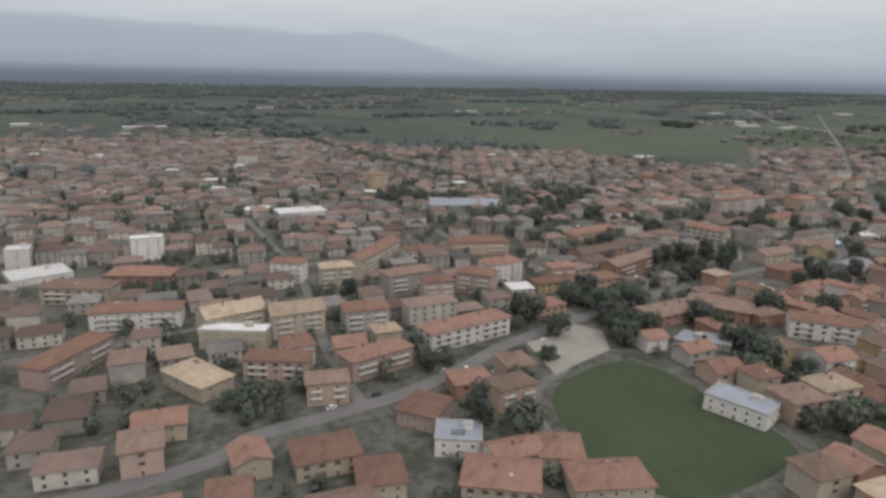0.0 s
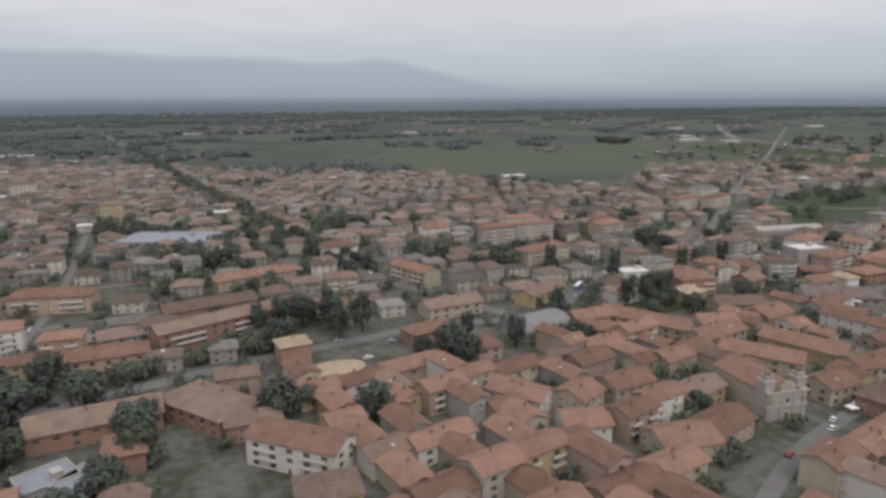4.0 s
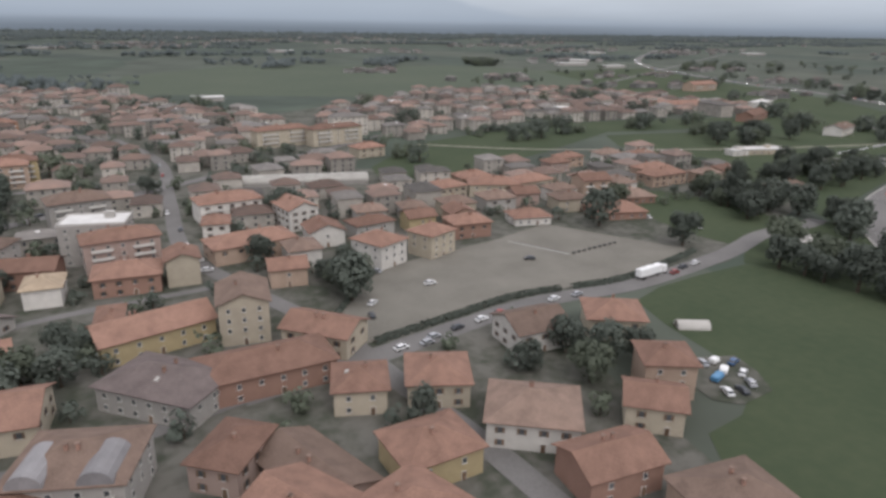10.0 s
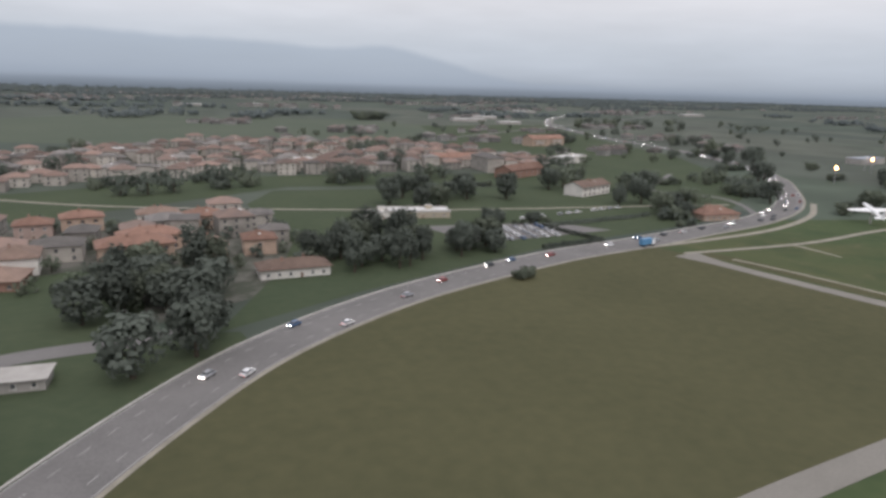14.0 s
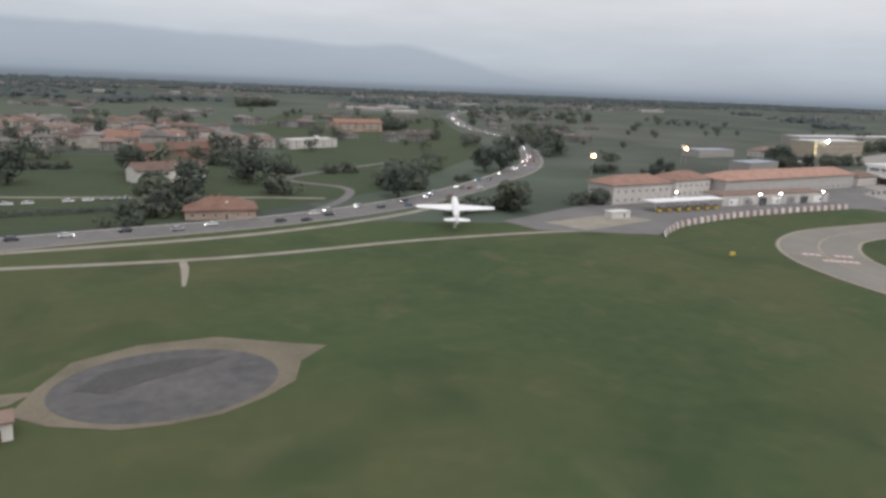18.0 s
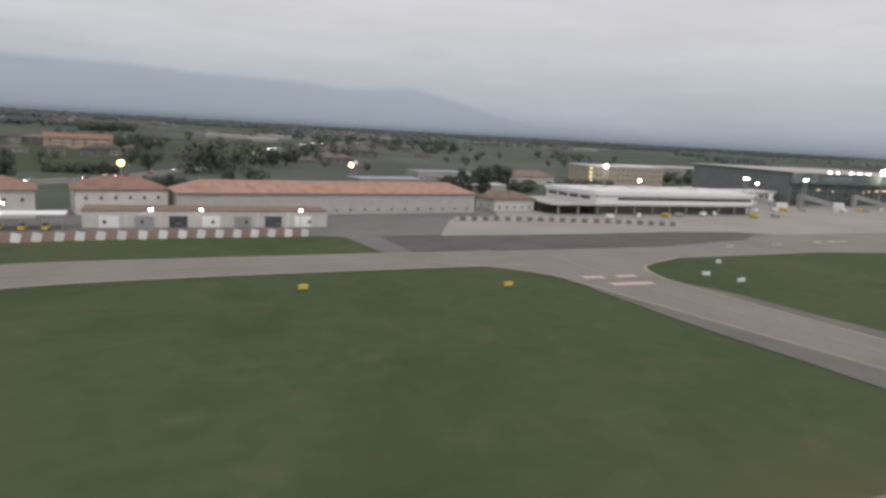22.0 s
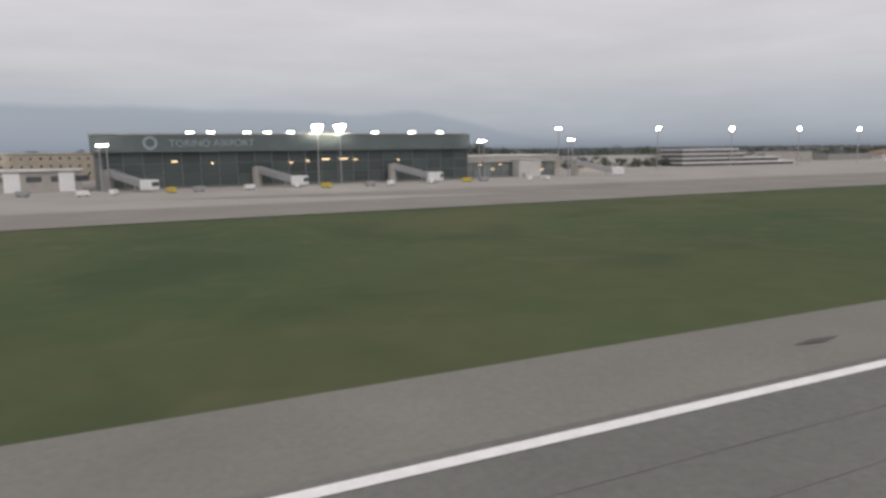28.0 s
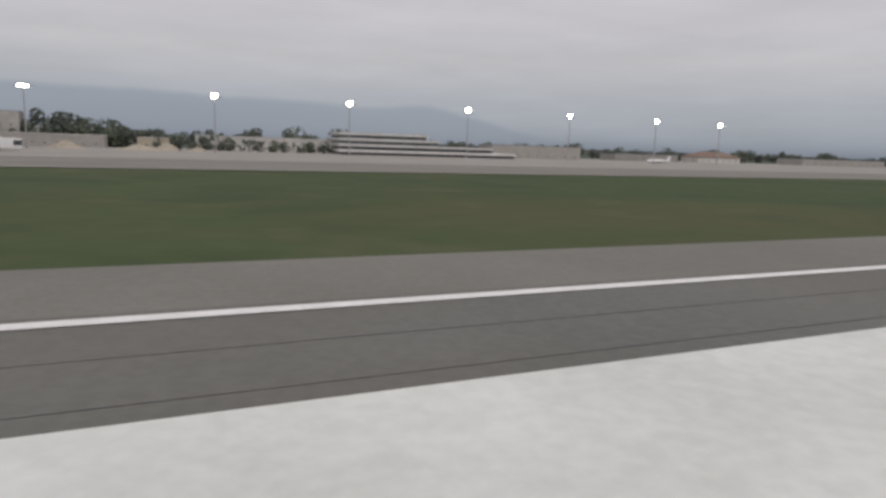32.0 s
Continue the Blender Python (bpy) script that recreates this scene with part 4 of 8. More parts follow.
# ---- runway and taxiways ----
sheet("runway_shoulder", [(740, -20.5), (2700, -20.5), (2700, 20.5), (740.7, 20.5)], SHOULDER, 0.030, label="grey asphalt runway shoulder", category="runway")
sheet("runway", [(745, -14.9), (2700, -14.9), (2700, 14.9), (745, 14.9)], RUNWAY, 0.036, label="dark grey asphalt runway", category="runway")
for y in (-14.25, 14.25):
    sheet("runway_edge_line", [(760, y - 0.24), (2690, y - 0.24), (2690, y + 0.24), (760, y + 0.24)], LINE, 0.046, label="white painted runway edge line", category="runway marking")
for y in (-6.0, 6.0):
    sheet("aiming_point", [(1178, y - 2.9), (1208, y - 2.9), (1208, y + 2.9), (1178, y + 2.9)], AIMING_PAINT, 0.046, label="broad white aiming point block", category="runway marking")
for y in (-7.8, 7.8):
    sheet("touchdown_bar", [(1108, y - 0.7), (1124.2, y - 0.7), (1124.2, y + 0.7), (1108, y + 0.7)], WORN_LINE, 0.046, label="long white touchdown zone bar on the runway", category="runway marking")
for y in (3.2, 6.1, 9.6, 11.8):
    tagged(new("runway_joint", ribbon("runway_joint", [(960, y), (1200, y), (1500, y)], 0.035, ASPHALT, 0.042)), "thin dark tarred joint along the runway", "runway marking", "", "structure")
sheet("rubber_patch", [(1160, 2), (1176, 2.5), (1177.5, 9), (1168, 8.6)], DARK_ASPHALT, 0.041, True, label="dark rubber-stained asphalt patch", category="runway marking")
TAXI_A = [(782.5, 14, 44), (782, 22, 28), (780.9, 33, 20.5), (778.5, 43, 17.8), (776.8, 52, 15.8), (777.3, 61, 15.5), (780.5, 71, 15.8), (786.6, 79, 15.6), (795, 84.6, 14.4), (806, 88, 13), (830, 88.8, 12), (870, 88.6, 12)]
TAXI_B = [(886.3, 14, 30), (885.4, 22, 13.6), (884.6, 30, 12), (883.2, 39, 12), (881.2, 51, 13.2), (879.6, 62, 14.4), (878.6, 70, 15.6), (878.6, 76, 19), (878.6, 80.5, 28), (879, 86, 48)]
SHOULDER_B = [(885, 14, 40), (884.4, 21.5, 22), (883.9, 26, 20.3), (883.3, 32, 20.2), (882.5, 40, 19.9), (881.2, 48, 19.4), (880.2, 58, 18.8), (878.8, 66, 16.4), (878.6, 72, 15)]
TAXI_C = [(989.6, 13, 36), (989.6, 15, 30), (989.6, 17.2, 24.4), (989.6, 19.2, 20.6), (989.6, 21.6, 17.8), (989.4, 24.5, 16), (988.9, 30, 14.4), (988.2, 35, 13.9), (986.6, 45, 13.4), (983.2, 62, 13.4), (982, 70, 14.8), (981.7, 75, 20), (981.7, 79, 32), (982, 86, 62)]
LEAD_C = [(981.2, 76), (981.4, 63.5), (984.5, 50.4), (986.7, 35.9), (988.2, 26.9), (988.2, 19.3), (987.2, 15.4)]
tagged(new("taxiway_shoulder", ribbon("taxiway_shoulder", SHOULDER_B, 20, WORN_SHOULDER, 0.0305, 0.0, 1.0)), "dark worn asphalt shoulder between taxiway and grass", "taxiway", "", "structure")
for name, line, z in (("taxiway_bend", TAXI_A, 0.033), ("taxiway_exit", TAXI_B, 0.032), ("taxiway_exit", TAXI_C, 0.031)):
    road(name, line, 12, TAXIWAY, z, "worn grey taxiway through the airfield grass")
    for off in (-1, 1):
        pts = [(p[0], p[1]) for p in line]
        ps, nn = side(smooth(pts, 1))
        ws = np.array([p[2] for p in smooth(line, 1)])[:len(ps)]
        edge = [tuple(p + n * off * (w / 2 - 0.5)) for p, n, w in zip(ps, nn, ws)]
        tagged(new("taxiway_edge_line", ribbon("taxiway_edge_line", edge, 0.42, YELLOW_LINE, 0.042, 0.0, 1.0)), "faded yellow taxiway edge line", "taxiway marking", "", "structure")
    tagged(new("taxiway_centre_line", ribbon("taxiway_centre_line", [(p[0], p[1]) for p in line] if line is not TAXI_C else LEAD_C, 0.28, YELLOW_LINE, 0.043)), "faded yellow taxiway centre line", "taxiway marking", "", "structure")
sheet("taxiway_fillet", [(960, 20.3), (968, 20.7), (975, 21.5), (978.6, 22.3), (980.6, 23.6), (981.7, 26), (982.4, 29.5), (985, 22), (982, 19.5), (972, 19.5)], SHOULDER, 0.0302, True, label="rounded asphalt corner between runway and taxiway", category="taxiway")
sheet("taxiway_fillet", [(997.2, 29), (998.6, 25.6), (1000.6, 23.4), (1003.6, 22.0), (1010, 21.3), (1010, 19.5), (996, 19.5), (994, 26)], SHOULDER, 0.0302, True, label="rounded asphalt corner between runway and taxiway", category="taxiway")
sheet("parallel_taxiway", [(838, 82.9), (940, 83.2), (958, 79.6), (1000, 79.6), (1040, 82.2), (2600, 84), (2600, 96), (1000, 103), (945, 103.6), (936, 98.6), (905, 93.6), (870, 94.2), (838, 94.8)], TAXIWAY, 0.034, label="grey taxiway along the apron", category="taxiway")
sheet("dark_apron_edge", [(856.4, 95.4), (872, 94.6), (904, 93.9), (936, 98.9), (950, 103.6), (940, 107.6), (926, 108.8), (900, 108.2), (872, 109.2), (856, 108.6)], DARK_ASPHALT, 0.030, label="patched dark asphalt beside the taxiway", category="apron")
sheet("apron", [(868, 109.4), (900, 108.6), (926, 109.2), (942, 107.8), (952, 103.2), (1100, 102), (2600, 96.2), (2600, 260), (1140, 260), (990, 215), (985, 160), (905, 160), (895, 134), (880, 130)], APRON, 0.028, label="wide pale concrete apron before the terminal", category="apron")
sheet("apron_lane", [(1100, 103), (2600, 97), (2600, 112), (1040, 122)], TAXIWAY, 0.034, label="darker taxi lane on the apron", category="apron")
sheet("yard_by_hangar", [(764.5, 99), (777, 105.2), (791, 108.6), (806, 110.6), (843, 111.2), (849.5, 109.6), (851.5, 94.4), (856.4, 94.4), (856, 109.2), (868, 109.8), (882, 131), (896, 134), (900, 165), (812, 150), (770, 132), (740.0, 119.8), (742.2, 110.2)], ASPHALT, 0.024, label="asphalt yard round the red-roofed sheds", category="ground")
sheet("gravel_patch", [(752.4, 106.7), (775, 112), (772, 121), (748.2, 116.1)], GRAVEL, 0.030, label="pale gravel yard by the fence", category="ground")
for x, y, ax, lower, bar in ((783, 74.0, -34, 6.3, 14.4), (878, 71, -4, 7.0, 15.5), (985.5, 43, -5, 7.3, 16.5)):
    sign = thing("holding_marking", pose(x, y, 0.135, 0, 0, ax), "faded red holding position marking with white bars on a taxiway", "taxiway marking", "holding markings", "structure")
    for u, v, w, h, count in ((-2.9, 2.0, 3.5, 1.7, 3), (2.8, 2.1, 3.4, 1.7, 3), (0.6, -2.3, lower, 1.8, 6)):
        part("red_panel", mesh("red_panel", [(u - w / 2, v - h / 2, 0), (u + w / 2, v - h / 2, 0), (u + w / 2, v + h / 2, 0), (u - w / 2, v + h / 2, 0)], [(0, 1, 2, 3)], [RED_PAINT]), sign)
        for k in range(count):
            a, q = u - w / 2 + w * (k + 0.5) / count, w / count * 0.3
            part("white_bar", mesh("white_bar", [(a - q, v - h * .32, .006), (a + q, v - h * .32, .006), (a + q, v + h * .32, .006), (a - q, v + h * .32, .006)], [(0, 1, 2, 3)], [WORN_LINE]), sign)
    for v in (-0.25, 0.25):
        part("stop_line", mesh("stop_line", [(-bar / 2, v - .1, 0), (bar / 2, v - .1, 0), (bar / 2, v + .1, 0), (-bar / 2, v + .1, 0)], [(0, 1, 2, 3)], [YELLOW_LINE]), sign)
for x, y in ((952, 93.4), (957, 93.6), (961.2, 93.9), (980.5, 91.0), (996.5, 88.6), (938, 92.5), (924, 92.0)):
    sheet("taxiway_dash", [(x - 1.2, y - 0.2), (x + 1.2, y - 0.24), (x + 1.2, y + 0.16), (x - 1.2, y + 0.2)], LINE, 0.043, label="short faded white dash on the taxiway", category="taxiway marking")
sheet("tar_patch", [(970.8, 76), (973.4, 75.4), (977.4, 88), (975, 88.4)], DARK_ASPHALT, 0.0425, label="dark tarred repair strip on the taxiway", category="taxiway")
sheet("bare_patch", [(674.5, 105.6), (674.6, 101), (674.2, 97), (673.4, 91.6), (672.8, 91.2), (673.2, 96.4), (673.4, 100.4), (673.5, 105.4)], GRAVEL, 0.001, True, label="bare trampled strip across the airfield grass", category="grass")
sheet("concrete_pad", [(954.7, 19.8), (954.9, 23.2), (958.3, 22.9), (958.2, 19.8)], SHOULDER, 0.0312, label="small concrete slab at the edge of the runway shoulder", category="runway")
sheet("worn_grass", [(955, 77), (964, 71.5), (975, 71), (977.6, 60), (979.4, 47), (974, 43), (966.4, 43), (965, 54), (959, 64)], FADED_GRASS, 0.0005, True, label="dry brownish grass in the corner of the taxiway")
sheet("worn_grass", [(989.6, 71), (998, 76.5), (1011, 76.4), (1012, 58), (1009, 46), (1001, 44.5), (994, 46), (992, 56)], FADED_GRASS, 0.0006, True, label="dry brownish grass beside the taxiway exit")
for i, (x, y, w, d) in enumerate(((1004, 17.6, 3.2, 0.5), (1022, 18.9, 2.4, 0.4), (1063, 17.2, 2.8, 0.5), (1088, 19.4, 2.2, 0.35), (1117, 17.9, 3.4, 0.5), (1139, 16.7, 2.0, 0.4), (1160, 18.6, 2.6, 0.4))):
    sheet("tar_patch", [(x - w / 2, y), (x, y - d / 2), (x + w / 2, y + 0.1), (x, y + d / 2)], DARK_ASPHALT, 0.0395, True, label="small dark tarred patch on the runway shoulder", category="runway")


def marker_box(x, y, w, colour, words, turn=0):
    ob = thing("airfield_sign", pose(x, y, 0, 0, 0, turn), words, "sign", "signs in the airfield grass")
    part("panel", bevel_box("panel", w, 0.3, 0.55, colour, 0.04, 0.18), ob)
    for u in (-w / 3, w / 3):
        part("leg", boxes("leg", [(u - .05, u + .05, -.05, .05, -0.05, 0.2, 0)], [METAL]), ob)


for x, y, w in ((896.4, 66.0, 1.5), (894.4, 70.7, 1.3), (1001.6, 42.8, 1.1), (1004.1, 37.7, 1.6), (968.6, 42.3, 1.7), (998.2, 70.7, 1.3), (796.6, 58.6, 1.6), (796.0, 62.5, 1.3), (1010, 79, 1.2), (940.2, 21.2, 1.2), (905, 78, 1.0), (1012, 76, 0.9)):
    marker_box(x, y, w, WHITE_PAINT, "low white taxiway sign standing in the grass", (x * 7) % 20 - 10)
for x, y, w in ((859.6, 70.7, 1.4), (833.9, 74.3, 1.2), (964, 73.5, 1.5), (765.2, 81.1, 1.2)):
    marker_box(x, y, w, AMBER_PAINT, "low yellow taxiway sign standing in the grass", (x * 7) % 20 - 10)

# ---- the town: single buildings ----
house(-8.7, 161.6, 47, 20.7, 6.5, 3, PINK, RED, "hip")
house(-6.2, 212.9, -27, 19.7, 8.0, 3, CREAM, BROWN, "hip")
house(7.3, 185.0, -16, 22.6, 7.0, 3, WHITE, RED, "hip")
house(11.4, 225.2, -24, 20.0, 9.0, 2, BRICK, RED, "hip")
house(28.7, 169.3, 9, 15.6, 9.0, 4, CREAM, TAN, "gable")
house(44.2, 163.2, -3, 13.7, 9.0, 4, CREAM, TAN, "gable")
house(27.8, 159.4, -29, 16.7, 5.0, 3, CREAM, PALE, "flat")
house(33.3, 138.3, -29, 14.5, 6.0, 3, PINK, RED, "hip")
house(16.0, 140.2, -64, 14.1, 8.0, 2, CREAM, TAN, "hip")
house(54.8, 208.0, -31, 10.8, 6.0, 4, WHITE, RED, "hip")
house(65.4, 191.8, -9, 10.1, 6.0, 5, CREAM, TAN, "hip")
house(86.3, 211.2, 42, 31.7, 6.5, 4, CREAM, RED, "gable")
house(61.5, 157.0, -8, 11.8, 7.5, 4, GREY, RED, "hip")
house(54.5, 132.0, 10, 16.3, 6.5, 3, PINK, RED, "hip")
house(82.6, 139.3, 6, 24.9, 7.0, 3, WHITE, RED, "hip")
house(86.0, 182.0, 3, 16.2, 7.0, 4, GREY, BROWN, "hip")
house(88.3, 166.0, -14, 9.1, 6.0, 5, PINK, RED, "hip")
house(106.1, 172.1, -49, 11.6, 7.5, 4, PINK, RED, "hip")
house(120.0, 180.1, 1, 13.1, 7.5, 4, WHITE, RED, "hip")
house(135.5, 167.2, -11, 8.7, 6.0, 4, PEACH, RED, "hip")
house(128.0, 163.6, -4, 10.4, 6.0, 2, YELLOW, RED, "hip")
house(131.4, 213.5, -18, 22.4, 8.0, 3, PEACH, RED, "hip")
house(103.7, 211.2, 1, 11.7, 6.0, 3, WHITE, RED, "gable")
house(113.0, 145.8, 4, 11.1, 7.0, 2, PEACH, RED, "hip")
house(-24.8, 260.2, -6, 7.4, 7.0, 4, WHITE, PALE, "flat")
house(-18.7, 243.4, 15, 17.5, 14.0, 1, WHITE, PALE, "flat")
house(15.3, 253.7, -1, 11.1, 6.0, 5, WHITE, PALE, "flat")
house(149.7, 360.1, 8, 10.0, 7.0, 6, YELLOW, BROWN, "hip")
house(170.5, 291.9, -26, 37.3, 22.0, 2, GREY, SLATE, "flat")
house(70.5, 322.5, 3, 13.2, 10.0, 1, WHITE, PALE, "flat")
house(86.2, 302.9, -2, 22.8, 14.0, 2, WHITE, PALE, "flat")
house(31.4, 99.8, -6, 11.2, 8.0, 2, CREAM, RED, "hip")
house(37.4, 89.1, -15, 7.6, 8.0, 2, CREAM, RED, "hip")
house(54.4, 106.4, -52, 8.1, 9.0, 2, PINK, RED, "hip")
house(55.4, 94.3, -31, 8.5, 7.0, 2, WHITE, SLATE, "flat")
house(69.3, 82.0, -31, 7.6, 8.0, 2, CREAM, RED, "hip")
house(55.3, 79.6, -36, 12.5, 9.0, 2, CREAM, RED, "hip")
house(71.1, 71.4, -21, 13.1, 8.0, 2, CREAM, RED, "hip")
house(115.0, 79.5, -73, 12.9, 7.5, 2, WHITE, SLATE, "flat")
house(134.9, 110.5, -69, 6.4, 8.0, 1, GREY, SLATE, "flat")
house(140.1, 107.1, -46, 7.0, 7.0, 1, GREY, SLATE, "flat")
house(172.4, 99.0, -48, 16.8, 7.0, 3, WHITE, RED, "gable")
house(142.0, 126.9, -0, 21.8, 9.0, 2, BRICK, BROWN, "gable")
house(169.1, 168.8, 15, 30.0, 7.0, 3, BRICK, BROWN, "gable")
house(161.2, 123.7, -59, 18.0, 10.0, 2, BRICK, BROWN, "hip")
house(143.1, 160.4, -3, 19.7, 8.0, 2, PEACH, RED, "hip")
house(216.6, 141.2, 6, 12.1, 7.0, 2, BRICK, RED, "hip")
house(236.8, 192.7, -74, 17.8, 7.0, 3, CREAM, RED, "gable")
house(211.3, 193.5, -12, 9.7, 7.0, 3, CREAM, BROWN, "hip")
house(261.6, 156.2, 22, 17.6, 7.0, 2, YELLOW, BROWN, "gable")
house(231.5, 157.6, 0, 16.7, 8.0, 2, CREAM, BROWN, "gable")
house(222.2, 126.2, -3, 8.9, 8.0, 2, PINK, RED, "hip")
house(270.4, 121.4, -66, 23.0, 8.0, 2, CREAM, RED, "gable")
house(260.0, 130.6, -6, 13.0, 7.0, 2, PEACH, RED, "gable")
house(285.4, 112.4, -19, 10.0, 7.0, 2, CREAM, RED, "gable")
house(290.6, 90.4, -76, 18.5, 8.0, 2, YELLOW, RED, "gable")
house(303.6, 120.2, -26, 13.0, 8.0, 2, PINK, BROWN, "gable")
house(276.4, 91.2, -62, 17.0, 7.5, 2, CREAM, RED, "gable")
house(290.5, 227.3, -4, 15.6, 5.0, 5, STRIPE, RED, "hip")
house(308.4, 227.2, -9, 16.7, 5.0, 5, STRIPE, RED, "hip")
house(291.9, 197.6, 11, 21.8, 8.0, 3, CREAM, RED, "hip")
house(309.2, 141.1, -18, 11.8, 8.0, 3, ORANGE, RED, "hip")
house(326.9, 148.1, 0, 7.3, 6.0, 2, WHITE, RED, "gable")
house(306.4, 164.5, -15, 10.3, 7.0, 1, WHITE, PALE, "flat")
house(342.4, 219.2, 4, 12.7, 7.0, 4, PEACH, RED, "hip")
house(200.6, 173.2, -26, 10.2, 7.0, 2, CREAM, BROWN, "hip")
house(170.5, 188.1, 6, 24.8, 8.0, 2, BRICK, BROWN, "gable")
house(189.9, 215.6, 8, 28.4, 8.0, 2, PEACH, RED, "hip")
house(225.2, 237.7, -6, 13.4, 8.0, 3, WHITE, RED, "hip")
house(274.0, 252.9, -8, 11.7, 7.0, 3, WHITE, RED, "gable")
house(365.7, 142.3, -14, 12.1, 8.0, 5, GREY, PALE, "flat")
house(369.5, 135.1, 5, 13.3, 7.0, 4, PINK, RED, "hip")
house(369.9, 123.5, -5, 10.9, 8.0, 2, BRICK, RED, "hip")
house(389.3, 149.3, -11, 5.6, 7.0, 2, WHITE, RED, "hip")
house(361.8, 169.2, 10, 12.6, 8.0, 4, GREY, BROWN, "hip")
house(346.9, 138.9, -27, 9.2, 7.0, 4, GREY, BROWN, "hip")
house(336.5, 172.8, 7, 9.2, 7.0, 3, PEACH, RED, "hip")
house(334.9, 157.6, 5, 7.9, 7.0, 2, PEACH, RED, "hip")
house(328.6, 143.7, -49, 6.2, 7.0, 3, WHITE, BROWN, "gable")
house(328.5, 136.1, 7, 8.2, 7.0, 2, BRICK, BROWN, "gable")
house(318.8, 176.8, 4, 7.6, 7.0, 3, CREAM, BROWN, "hip")
house(311.9, 147.6, 15, 7.8, 8.0, 3, ORANGE, RED, "hip")
house(310.8, 241.1, -1, 17.0, 6.0, 5, WHITE, RED, "hip")
house(345.1, 225.3, 8, 11.0, 7.0, 4, YELLOW, RED, "hip")
house(332.8, 325.4, 21, 9.0, 7.0, 3, ORANGE, RED, "hip")
house(394.0, 162.1, 6, 14.8, 8.0, 3, WHITE, RED, "hip")
house(407.4, 149.6, 10, 7.2, 9.6, 3, WHITE, RED, "gable")
house(393.4, 132.9, 8, 16.9, 8.0, 2, PEACH, RED, "hip")
house(415.8, 117.4, 25, 7.4, 8.3, 3, WHITE, RED, "hip")
house(428.1, 118.3, 23, 7.6, 6.5, 3, CREAM, RED, "hip")
house(385.0, 96.4, -9, 7.2, 9.0, 4, CREAM, BROWN, "gable")
house(372.0, 98.0, 13, 16.0, 8.0, 2, YELLOW, RED, "gable")
house(366.6, 103.6, -6, 3.5, 7.0, 2, WHITE, RED, "hip")
house(384.4, 79.7, 1, 17.3, 8.0, 2, BRICK, RED, "hip")
house(372.3, 80.0, -45, 13.8, 9.0, 2, GREY, DUSK, "hip")
house(351.9, 80.8, -8, 14.4, 9.0, 2, CREAM, RED, "gable")
vaulted_block = house(363.1, 64.5, -20, 10.9, 9.0, 3, GREY, BROWN, "hip")
house(377.1, 62.5, -40, 5.6, 8.0, 2, PINK, RED, "hip")
house(352.4, 61.5, -29, 14.8, 10.0, 2, CREAM, RED, "hip")
house(404.0, 67.6, -23, 7.8, 8.0, 2, CREAM, RED, "hip")
house(394.2, 70.0, -19, 6.5, 7.0, 2, CREAM, RED, "hip")
house(410.5, 55.1, -35, 10.5, 9.0, 2, WHITE, BROWN, "hip")
house(381.0, 49.5, -61, 9.1, 9.0, 2, CREAM, RED, "gable")
house(390.0, 45.8, -69, 7.7, 9.0, 2, CREAM, RED, "hip")
school = house(341.8, 115.0, -37, 21.1, 10.0, 1, GREY, DUSK, "gable")
house(394.9, 86.8, -46, 10.6, 7.0, 2, CREAM, RED, "gable")
house(423.6, 74.8, -2, 8.9, 8.0, 2, WHITE, BROWN, "gable")
house(437.7, 72.5, -31, 8.7, 8.0, 2, CREAM, RED, "hip")
house(431.8, 55.6, -29, 6.6, 6.4, 3, PEACH, RED, "hip")
house(425.0, 50.4, -40, 6.8, 6.4, 2, CREAM, RED, "gable")
house(430.8, 257.5, 13, 22.0, 6.0, 4, CREAM, RED, "hip")
house(451.5, 254.4, 14, 22.5, 6.0, 4, CREAM, RED, "hip")
house(454.4, 225.3, 11, 10.9, 7.0, 2, CREAM, RED, "hip")
house(441.3, 126.7, -5, 9.0, 7.0, 2, BRICK, RED, "hip")
house(460.2, 129.5, -12, 9.3, 7.0, 1, WHITE, RED, "hip")
house(451.9, 159.6, 9, 11.6, 7.0, 2, CREAM, RED, "hip")
house(465.8, 167.7, -1, 10.3, 7.0, 2, PEACH, RED, "hip")
house(479.1, 156.6, 5, 12.0, 7.0, 2, CREAM, RED, "hip")
house(522.4, 147.7, 3, 14.4, 7.0, 2, PEACH, RED, "hip")
house(529.3, 181.4, -1, 9.6, 6.0, 2, WHITE, BROWN, "hip")
house(539.6, 175.5, 5, 9.4, 7.0, 2, PEACH, RED, "hip")
house(484.0, 125.1, -14, 13.3, 9.0, 1, BRICK, RED, "hip")
house(499.1, 135.0, -11, 9.6, 8.0, 1, BRICK, BROWN, "hip")
house(502.3, 175.6, -0, 7.6, 6.0, 2, PINK, RED, "hip")
house(512.0, 181.6, 4, 9.1, 6.0, 2, PEACH, RED, "hip")
house(466.9, 157.6, -23, 14.0, 8.0, 2, CREAM, RED, "hip")
house(525.6, 155.7, 9, 12.1, 7.0, 2, PEACH, RED, "hip")
house(549.5, 124.4, -3, 13.4, 6.0, 1, WHITE, BROWN, "hip")
house(598.0, 171.5, -16, 19.0, 7.0, 1, CREAM, PALE, "flat")
house(586.0, 172.5, -10, 7.0, 5.0, 1, WHITE, PALE, "flat")
house(684.2, 140.0, -6, 13.5, 9.0, 1, PEACH, RED, "hip")
house(677.1, 191.1, 18, 18.2, 8.0, 2, WHITE, BROWN, "gable")
house(739.5, 283.0, 22, 24.0, 8.0, 2, WHITE, PALE, "flat")
